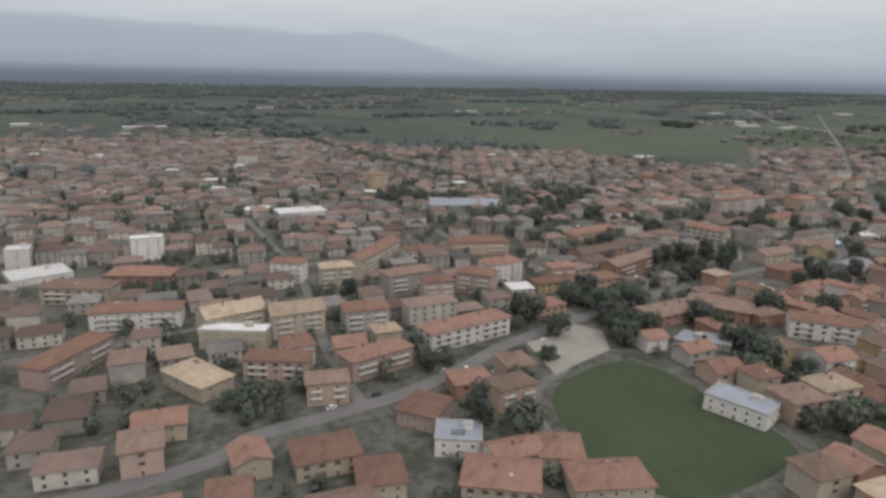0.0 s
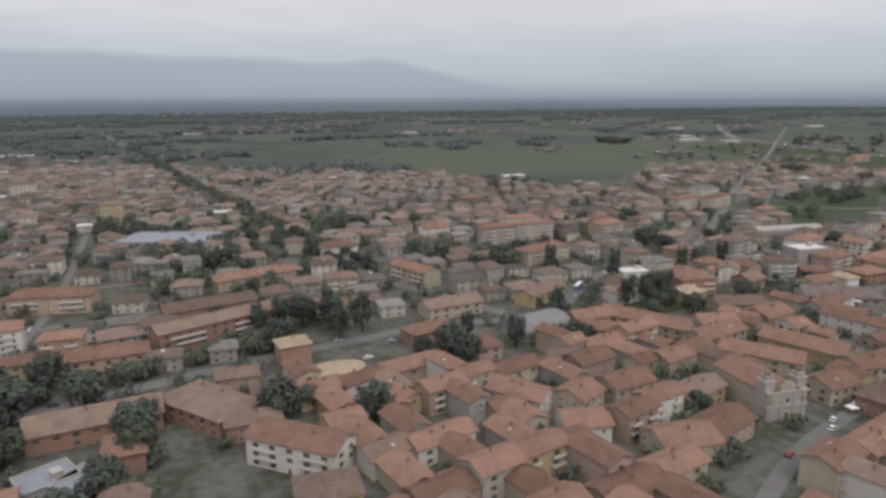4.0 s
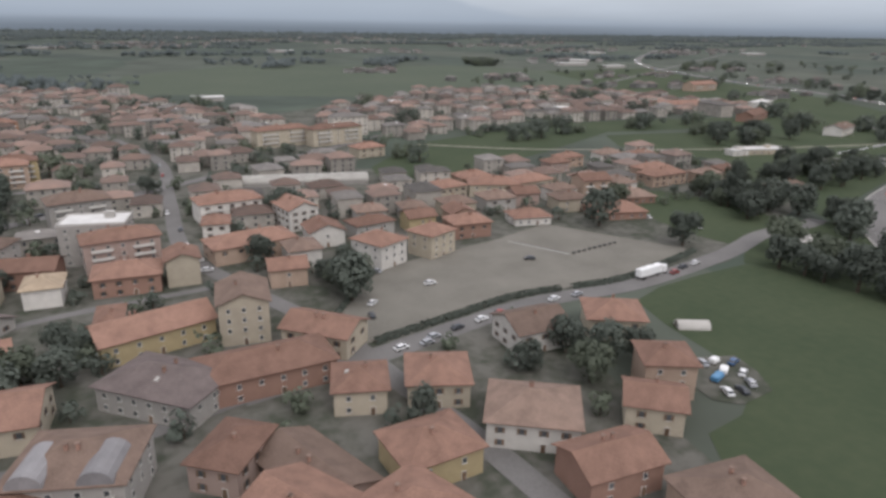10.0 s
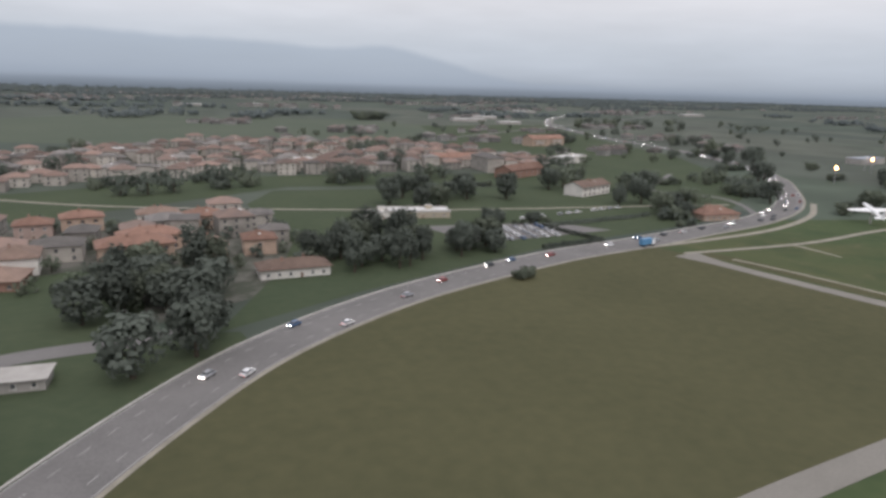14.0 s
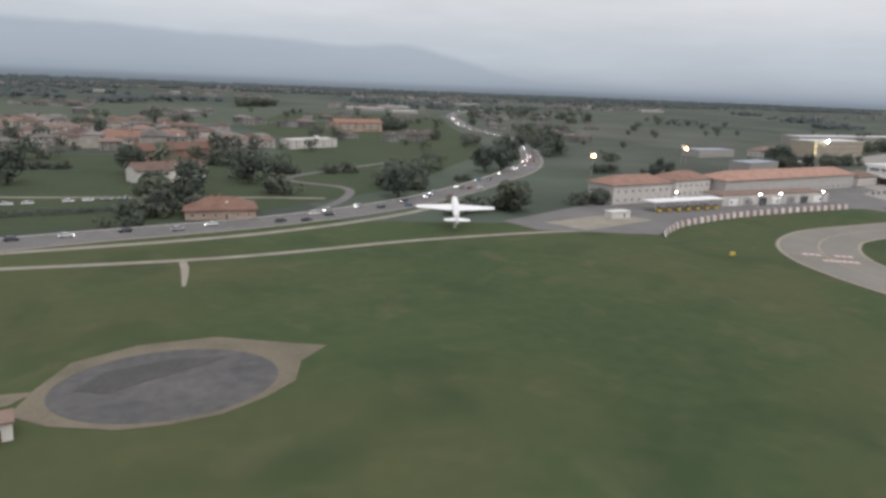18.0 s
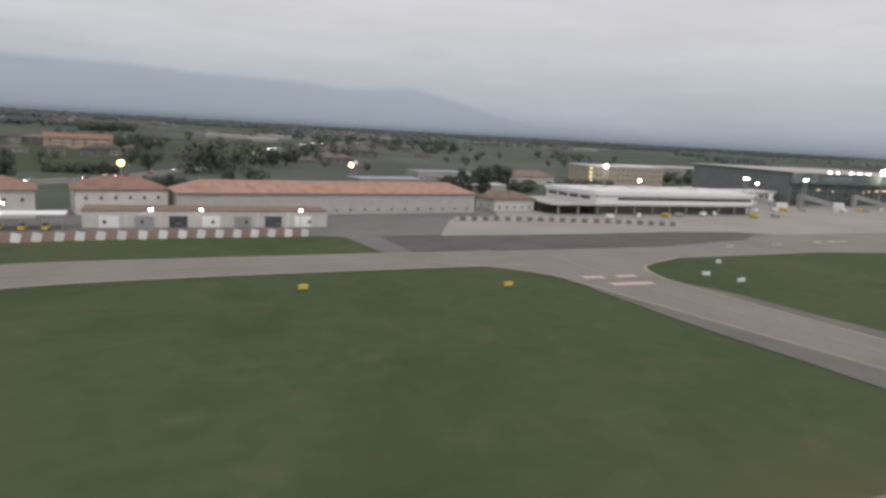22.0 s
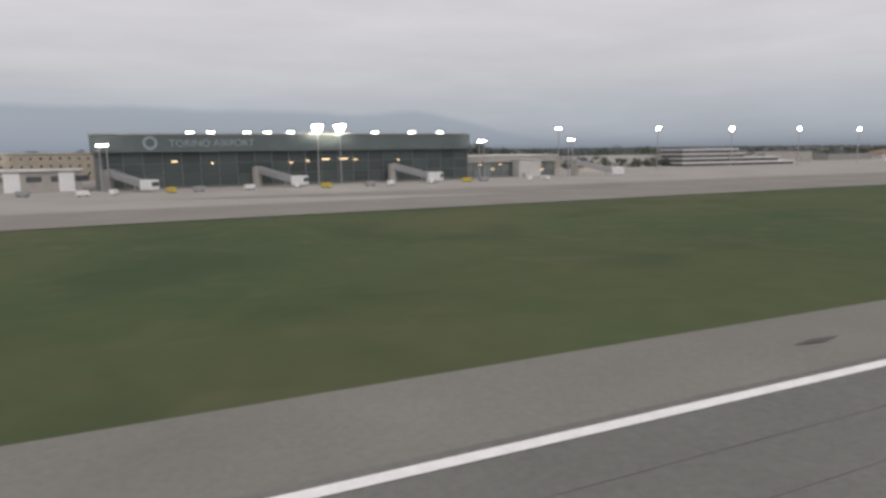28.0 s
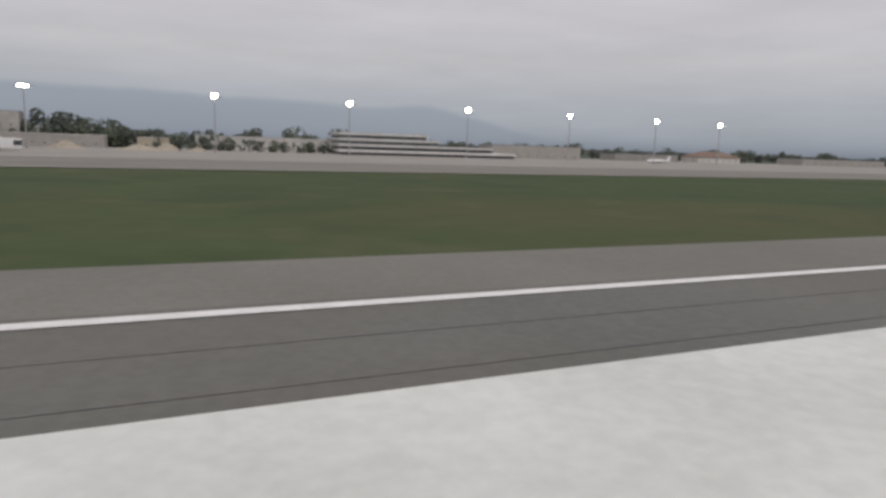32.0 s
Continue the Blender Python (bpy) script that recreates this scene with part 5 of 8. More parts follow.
house(682.0, 242.9, 24, 27.6, 9.0, 2, BRICK, RED, "gable")
house(676.1, 291.4, -8, 28.5, 10.0, 2, CREAM, RED, "gable")
house(793.0, 381.0, 8, 30.0, 10.0, 3, PEACH, RED, "gable")
house(299.5, 75.5, 5, 9.7, 7.0, 2, GREY, RED, "gable")
house(310.1, 75.7, -2, 11.5, 7.0, 2, CREAM, RED, "gable")
house(321.4, 75.9, 3, 12.2, 7.0, 2, CREAM, RED, "gable")
house(336.0, 76.3, -2, 16.6, 7.0, 2, YELLOW, RED, "gable")
house(291.3, 76.5, -17, 9.8, 7.0, 2, CREAM, RED, "gable")
house(274.6, 74.3, -3, 8.4, 7.0, 2, CREAM, RED, "gable")
house(282.2, 74.5, -9, 6.1, 7.0, 2, YELLOW, RED, "gable")
house(319.3, 95.4, -82, 15.9, 7.0, 2, WHITE, RED, "gable")
house(300.6, 100.4, -1, 6.0, 6.0, 2, WHITE, RED, "gable")
house(278.2, 105.9, 5, 16.0, 7.0, 2, CREAM, RED, "gable")
house(302.9, 110.0, 5, 10.9, 8.0, 2, PEACH, RED, "gable")
house(315.3, 85.7, -5, 11.8, 6.0, 1, PINK, RED, "gable")
house(287.9, 64.0, -10, 5.6, 6.0, 3, CREAM, RED, "gable")
house(295.0, 64.6, 4, 8.4, 7.0, 2, GREY, RED, "hip")
house(305.5, 62.0, -46, 5.0, 7.0, 2, PEACH, RED, "hip")
house(311.3, 55.2, -56, 6.6, 7.0, 2, CREAM, BROWN, "gable")
house(292.6, 58.3, -31, 8.1, 9.0, 2, BRICK, BROWN, "hip")
house(278.0, 64.6, 9, 9.7, 8.0, 2, BRICK, BROWN, "hip")
house(329.7, 62.4, -4, 14.5, 8.0, 2, BRICK, BROWN, "gable")
house(343.1, 54.6, -87, 8.4, 7.0, 2, CREAM, BROWN, "gable")
house(345.4, 68.5, -14, 7.4, 6.0, 2, WHITE, RED, "gable")
house(320.0, 70.8, 6, 6.8, 6.0, 2, PINK, RED, "gable")
house(384.4, 56.9, -71, 12.4, 7.0, 1, PINK, BROWN, "gable")
house(226.4, 94.1, 19, 7.4, 7.0, 2, CREAM, RED, "gable")
house(238.2, 94.2, -0, 10.3, 7.0, 2, CREAM, RED, "gable")
house(211.0, 91.0, 5, 6.5, 7.0, 2, CREAM, RED, "gable")
house(219.9, 84.7, -19, 8.2, 7.0, 2, WHITE, RED, "gable")
house(239.5, 107.3, 6, 10.0, 7.0, 2, PINK, RED, "gable")
house(255.5, 121.7, -45, 10.7, 7.0, 2, PEACH, RED, "gable")
house(216.8, 100.1, -61, 11.6, 7.0, 2, WHITE, RED, "gable")
house(230.6, 72.1, -11, 10.5, 8.0, 2, CREAM, RED, "gable")
house(240.5, 72.6, 11, 12.0, 7.0, 2, PEACH, RED, "gable")

# ---- town landmarks ----
hall = thing("vaulted_hall", pose(244.0, 133.4, 0, 0, 0, 8), "long hall with a grey barrel-vaulted roof", "hall")
arc = [(5.2 * math.cos(a), 2.2 + 2.6 * math.sin(a)) for a in [i * math.pi / 12 for i in range(13)]]
vs = [(-8, u, v) for u, v in arc] + [(8, u, v) for u, v in arc]
part("roof", mesh("roof", vs, [(i, i + 1, 14 + i, 13 + i) for i in range(12)] + [tuple(range(12, -1, -1)), tuple(range(13, 26))], [DULL_SHEET]), hall)
part("wall", boxes("wall", [(-7.8, 7.8, -5, 5, -0.1, 2.3, 0)], [GREY]), hall)
for i in range(6):
    part("window", WINDOW, hall, Matrix.Translation((-6.5 + i * 2.6, -5, 0.8)))
TAKEN.append((244.0, 133.4, 8, 9, 6.5))

hangar = thing("greenhouse_shed", pose(421.6, 190.8, 0, 0, 0, -14), "long low shed with a weathered grey curved roof", "shed")
arc = [(3.6 * math.cos(a), 1.2 + 1.7 * math.sin(a)) for a in [i * math.pi / 10 for i in range(11)]]
vs = [(-18.5, u, v) for u, v in arc] + [(18.5, u, v) for u, v in arc]
part("roof", mesh("roof", vs, [(i, i + 1, 12 + i, 11 + i) for i in range(10)] + [tuple(range(10, -1, -1)), tuple(range(11, 22))], [WEATHERED_SHEET]), hangar)
part("wall", boxes("wall", [(-18.3, 18.3, -3.5, 3.5, -0.1, 1.3, 0)], [GREY]), hangar)
TAKEN.append((421.6, 190.8, -14, 19.5, 5.0))

STONE = surface("weathered_church_stone", (0.30, 0.28, 0.245), (0.42, 0.39, 0.34), 0.6, 0.9, 0.1, 10)
church = thing("church", pose(259.4, 79.6, 0, 0, 0, -12), "pale baroque church with two short bell towers and a red roof", "church")
part("nave", wall_mesh("gable", 8, 15, 5.2, CREAM), church)
nave_roof, _ = roof_mesh("gable", 8, 15, RED)
part("roof", nave_roof, church, Matrix.Translation((0, 0, 5.2)))
part("facade", boxes("facade", [(-4.4, 4.4, -8.1, -7.45, -0.1, 5.6, 0), (-4.7, 4.7, -8.3, -7.4, 2.7, 3.0, 1), (-4.7, 4.7, -8.3, -7.4, 5.5, 5.85, 1), (-1.6, 1.6, -8.0, -7.5, 5.85, 7.0, 0), (-0.9, 0.9, -7.9, -7.55, 7.0, 7.6, 0)], [GREY, STONE]), church)
for u in (-3.6, -1.5, 1.5, 3.6):
    part("pilaster", boxes("pilaster", [(u - .25, u + .25, -8.25, -8.1, -0.1, 5.5, 0)], [STONE]), church)
for u in (-3.6, 3.6):
    part("bell_tower", boxes("bell_tower", [(u - 1.1, u + 1.1, -7.4, -5.2, 0, 7.6, 0), (u - 1.25, u + 1.25, -7.55, -5.05, 7.6, 7.85, 1), (u - .8, u + .8, -7.1, -5.5, 7.85, 8.8, 0), (u - .5, u + .5, -6.8, -5.8, 8.8, 9.3, 2)], [GREY, STONE, BROWN]), church)
    part("window", WINDOW_SHUT, church, Matrix.Translation((u, -8.1, 3.6)))
part("door", DOOR, church, Matrix.Translation((0, -8.12, 0)) @ Matrix.Diagonal((1.8, 1, 1.6, 1)))
part("window", WINDOW, church, Matrix.Translation((0, -8.1, 3.4)) @ Matrix.Diagonal((1.6, 1, 1.7, 1)))
TAKEN.append((259.4, 79.6, -12, 5.5, 9.5))

for i in range(3):
    stall = thing("market_stall", pose(271.5 + i * 2.4, 67.6 + i * 0.3, 0, 0, 0, -10), "market stall under a white square canopy", "stall", "stalls by the church")
    part("canopy", mesh("canopy", [(-1, -1, 1.25), (1, -1, 1.25), (1, 1, 1.25), (-1, 1, 1.25), (0, 0, 1.7)], [(0, 1, 4), (1, 2, 4), (2, 3, 4), (3, 0, 4), (3, 2, 1, 0)], [WHITE_PAINT]), stall)
    for u in (-.9, .9):
        for v in (-.9, .9):
            part("pole", tube("pole", .04, .04, 1.28, METAL, 6), stall, Matrix.Translation((u, v, 0)))

pavilion = thing("round_pavilion", pose(189.0, 131.5, 0, 0, 0, 0), "low round pavilion with a cream tent roof", "pavilion")
part("roof", tube("roof", 5.6, 1.2, 1.3, TAN, 14, 1.5), pavilion, Matrix.Diagonal((1.25, 0.8, 1, 1)))
part("wall", tube("wall", 4.6, 4.6, 1.5, CREAM, 14), pavilion, Matrix.Diagonal((1.25, 0.8, 1, 1)))
TAKEN.append((189.0, 131.5, 0, 8, 5.5))
TAKEN.append((277.1, 67.1, 0, 8, 4))

solar = thing("solar_panel", pose(54.9, 93.6, 3.66, 0, 0, -31), "dark solar panel lying on a grey flat roof", "solar panel")
part("panel", bevel_box("panel", 2.6, 1.6, 0.12, PANE, 0.02), solar)
pool = thing("swimming_pool", pose(123.1, 87.5, 0, 0, 0, -20), "small turquoise swimming pool beside a white villa", "pool")
part("rim", boxes("rim", [(-2.4, 2.4, -1.4, 1.4, 0.0, 0.1, 0)], [CONCRETE]), pool)
part("pool_floor", boxes("pool_floor", [(-2.0, 2.0, -1.0, 1.0, 0.1, 0.115, 0)], [paint("turquoise_water", (0.16, 0.42, 0.45), 0.1)]), pool)

# vaulted dormers of one roof in the old quarter, white canopies before the school
arc = [(1.7 * math.cos(a), 1.5 * math.sin(a)) for a in [i * math.pi / 8 for i in range(9)]]
vault = mesh("dormer", [(u, -3.4, v) for u, v in arc] + [(u, 2.0, v) for u, v in arc], [(i + 1, i, 9 + i, 10 + i) for i in range(8)] + [tuple(range(9)), tuple(range(17, 8, -1))], [DULL_SHEET])
for u in (-3.1, 3.1):
    part("dormer", vault, vaulted_block, Matrix.Translation((u, -1.4, 3 * STOREY + 0.4)), "grey barrel-vaulted dormer")
for u in (-6.5, 1.5):
    part("canopy", boxes("canopy", [(-2.6, 2.6, -0.7, 0.7, 1.3, 1.42, 0), (-2.5, -2.35, -0.6, -0.45, 0, 1.3, 0), (2.35, 2.5, -0.6, -0.45, 0, 1.3, 0)], [WHITE_PAINT]), school, Matrix.Translation((u, -6.2, 0)), "white flat canopy on posts")

# hedge and parked vehicles by the car park
def hedge(points, wide, high, seed, label="long dark green clipped hedge beside the gravel car park", group="hedges round the car park"):
    """A clipped hedge: leaf sprays over the top and sides of a long low bank."""
    r = random.Random(seed)
    line = smooth(points, 0.4)
    vs, fs = [], []
    for p in line:
        for _ in range(16):
            a = r.uniform(0, math.pi)
            c = Vector((p[0] + r.uniform(-.25, .25), p[1] + math.cos(a) * wide / 2, math.sin(a) * high * r.uniform(0.85, 1.1)))
            n = (Vector((r.gauss(0, .5), math.cos(a), math.sin(a) + r.gauss(0, .4)))).normalized()
            u = n.cross(Vector((r.gauss(0, 1), r.gauss(0, 1), r.gauss(0, 1)))).normalized()
            w = n.cross(u)
            q = r.uniform(.16, .3)
            k = len(vs)
            vs += [tuple(c + u * q), tuple(c + w * q), tuple(c - u * q), tuple(c - w * q)]
            fs.append((k, k + 1, k + 2, k + 3))
    ob = thing("hedge", pose(0, 0, 0), label, "hedge", group)
    part("foliage", mesh("foliage", vs, fs, [DARK_LEAF]), ob)


hedge([(402, 84.2), (416, 87.2), (430, 90.0), (440, 89.6)], 1.5, 0.9, 3)
hedge([(443, 89.2), (454, 88.6), (468, 91.6), (480, 95.0)], 1.5, 0.9, 4)
hedge([(399, 95), (405, 103), (413, 112.6)], 1.2, 0.8, 5)
for i, (x, y) in enumerate(((404.5, 80.4), (410.5, 81.7), (415.4, 83.0), (420.4, 84.0), (424.4, 84.9), (436.3, 85.9), (441.3, 85.8), (470.0, 88.3), (474.0, 88.9), (466.0, 86.7))):
    car(x, y, 12, ("white", "silver", "dark", "white", "red")[i % 5], False, 0.05, "cars parked along the car park")
for i, (x, y) in enumerate(((419.7, 101.8), (406.7, 97.7), (404.7, 93.0), (412.9, 111.8), (444.5, 105.6))):
    car(x, y, 40 * i, ("white", "white", "dark", "silver", "dark")[i], False, 0.05, "cars in the car park")
truck = thing("lorry", pose(460.1, 87.6, 0.05, 0, 0, 8), "long white articulated lorry parked by the kerb", "lorry")
part("trailer", bevel_box("trailer", 6.6, 1.35, 1.55, WHITE_PAINT, 0.06, 0.55), truck)
cab = part("cab", bevel_box("cab", 1.2, 1.3, 1.45, WHITE_PAINT, 0.12, 0.3), truck, Matrix.Translation((4.1, 0, 0)))
part("windscreen", boxes("windscreen", [(0.58, 0.62, -0.5, 0.5, 1.0, 1.5, 0)], [PANE]), cab)
for u in (-2.4, -1.7, 1.9, 4.2):
    for v in (-0.55, 0.55):
        part("wheel", wheel_mesh(0.27, 0.2), truck, Matrix.Translation((u, v, 0.27)))
rails = thing("rail_row", pose(461.6, 105.6, 0, 0, 0, 8), "row of low dark posts across the car park", "bollards")
for i in range(9):
    part("post", boxes("post", [(-.35, .35, -.2, .2, 0, .55, 0)], [DARK_ASPHALT]), rails, Matrix.Translation((i * 1.6 - 6.4, 0, 0)))
tagged(new("car_park_line", ribbon("car_park_line", [(446.8, 117.4), (450.4, 111), (454, 104.8)], 0.45, ROAD_LINE, 0.04)), "white painted line on the gravel car park", "road marking", "", "structure")

bus = thing("bus", pose(279.4, 160.3, 0.05, 0, 0, 34), "blue and white bus on the town road", "bus")
part("body", bevel_box("body", 6.0, 1.35, 1.45, BLUE_PAINT, 0.1, 0.2), bus)
part("glazing", boxes("glazing", [(-2.8, 2.8, -0.70, 0.70, 0.95, 1.4, 0)], [PANE]), bus)
part("roof", bevel_box("roof", 5.9, 1.3, 0.12, WHITE_PAINT, 0.05, 1.65), bus)
for u in (-1.9, 1.9):
    for v in (-0.6, 0.6):
        part("wheel", wheel_mesh(0.25, 0.2), bus, Matrix.Translation((u, v, 0.25)))

FIELD_HEDGE = "long dark green hedge between meadow and main road"
for k, line in enumerate(([(609.6, 124.1), (615.5, 124.9), (628.6, 125.3)], [(628.6, 125.3), (626.3, 135.6), (624.6, 145.8)], [(624.6, 145.8), (637.6, 146.2), (651.9, 147.3), (666.4, 148.7)])):
    hedge(line, 1.4, 1.1, 20 + k, FIELD_HEDGE, "hedges beside the main road")
blue = thing("lorry", pose(635.3, 117.3, 0.1, 0, 0, 8), "blue lorry driving on the main road", "lorry")
part("trailer", bevel_box("trailer", 3.6, 1.3, 1.5, BLUE_PAINT, 0.06, 0.5), blue)
blue_cab = part("cab", bevel_box("cab", 1.0, 1.2, 1.3, WHITE_PAINT, 0.1, 0.3), blue, Matrix.Translation((2.4, 0, 0)))
part("windscreen", boxes("windscreen", [(0.48, 0.52, -0.5, 0.5, 0.9, 1.4, 0)], [PANE]), blue_cab)
for u in (-1.2, 2.4):
    for v in (-0.5, 0.5):
        part("wheel", wheel_mesh(0.25, 0.2), blue, Matrix.Translation((u, v, 0.25)))
pavilion = thing("garden_pavilion", pose(506.5, 88, 0, 0, 0, -8), "flat-roofed grey pavilion among dark trees", "pavilion")
part("wall", boxes("wall", [(-3.4, 3.4, -2.0, 2.0, -.05, 1.5, 0)], [GREY]), pavilion)
part("roof", boxes("roof", [(-3.8, 3.8, -2.4, 2.4, 1.5, 1.66, 0)], [CONCRETE]), pavilion)
for u in (-2.2, 0, 2.2):
    part("window", WINDOW, pavilion, Matrix.Translation((u, -2.0, 0.5)))
TAKEN.append((506.5, 88, 0, 4.5, 3))
for x, y, c in ((490, 119, "white"), (497, 115, "silver"), (495, 107, "white"), (499.5, 112, "dark"), (508, 46.5, "white")):
    car(x, y, (x * 13) % 90, c, False, 0.03, "cars by the road junction")

# ---- town filling: rows of houses on the street grid, left free where something stands ----
ZONES = [
    [(-260, 30), (429.8, 31.5), (420.2, 69.3), (398.4, 75.8), (397.2, 115.5), (440.7, 121.3), (462.5, 129.2), (478.3, 133.0), (554.1, 143.2), (555.3, 188.6), (471.1, 183.0), (442.1, 200.6), (442.3, 344.8), (400, 400), (380, 470), (240, 560), (200, 640), (-80, 720), (-260, 640)],
    [(448.1, 248.5), (481.2, 249.2), (559.2, 274.6), (697.1, 259.5), (727.5, 289.3), (690, 420), (570, 426), (470, 340)],
]
FREE = [[(401, 181), (440, 171), (442, 182), (402, 192)], [(158.6, 118.3), (164, 101), (174, 88), (162, 89), (147.6, 95.5), (149, 105.4)], [(73.1, 60.4), (117.1, 60.4), (120.1, 112.5), (86.1, 110.3), (73.8, 95.7)], [(394.6, 84.2), (483.9, 87.3), (466.5, 129.1), (440.7, 121.3), (397.2, 115.5)], [(427.8, 35.7), (499.5, 31.1), (499.7, 85.1), (458.1, 83.5), (443.0, 67.0)], [(182.3, 123.1), (234.3, 123.3), (235.0, 164.8), (183.1, 164.6)],
        [(264.1, 117.2), (300.1, 117.4), (300.5, 140.3), (264.5, 140.1)], [(86.1, 110.3), (120.1, 110.4), (124.7, 139.5), (86.6, 135.3)]]
# ---- single trees ----
for k in range(78):
    y = 214 + k * 9.0
    for off in (-3.6, 3.6):
        x = float(np.interp(y, [213.5, 296.8, 476, 918], [224.8, 216.8, 203, 181]))
        if k < 10:
            tree(x + off, y + (2 if off > 0 else 0), 1.25, "round", "avenue trees")
        else:
            YOUNG.append((x + off, y + (2 if off > 0 else 0), 1.6))
for x, y, s, kind in ((121.4, 123.9, 1.9, "broad"), (118.2, 117.6, 1.9, "round"), (124.5, 131.2, 1.8, "round"), (128.3, 119.8, 1.7, "broad"), (110.0, 154.0, 1.3, "round"), (106.9, 149.8, 1.3, "broad"), (167.9, 154.2, 1.2, "broad"), (142.9, 105.2, 1.5, "round"), (148.1, 112.5, 1.5, "broad"), (150.3, 124.0, 1.6, "round"), (147.8, 95.9, 1.4, "broad"), (179.2, 117.9, 1.4, "round"),
                      (226.5, 138.8, 1.3, "tall"), (244.4, 122.6, 1.4, "round"), (248.3, 121.8, 1.4, "broad"), (240.3, 123.6, 1.3, "round"), (233.0, 126.2, 1.7, "tall"), (254.2, 138.4, 1.7, "tall"), (251.2, 121.4, 1.2, "round"), (215.3, 127.4, 1.6, "tall"), (210.4, 131.5, 1.3, "round"), (178.9, 240.4, 1.6, "round"), (172.0, 251.8, 1.6, "round"), (183.9, 247.7, 1.5, "broad"), (189.9, 256.0, 1.5, "round"),
                      (161.0, 323.5, 1.6, "round"), (169.0, 312.2, 1.5, "round"), (176.9, 317.4, 1.4, "broad"), (200.8, 279.0, 1.5, "round"), (193.9, 283.1, 1.5, "round"), (244.8, 297.0, 1.6, "round"), (253.7, 291.8, 1.5, "round"), (265.7, 287.7, 1.5, "round"), (277.7, 281.6, 1.6, "broad"), (335.6, 239.2, 1.2, "tall"), (251.7, 311.6, 1.5, "round"),
                      (363.3, 96.8, 1.4, "round"), (355.3, 92.6, 1.3, "broad"), (359.4, 99.9, 1.2, "round"), (340.8, 169.6, 1.2, "round"), (344.9, 173.8, 1.2, "broad"), (378.0, 195.6, 1.3, "round"), (403.9, 105.1, 1.5, "broad"), (407.9, 109.2, 1.4, "broad"), (403.0, 111.3, 1.3, "round"), (398.2, 60.0, 1.2, "tall"), (426.1, 69.2, 1.5, "round"), (430.1, 65.0, 1.6, "round"), (424.0, 60.9, 1.4, "broad"), (434.0, 62.9, 1.3, "round"), (418.2, 67.2, 1.2, "round")):
    tree(x, y, s, kind)
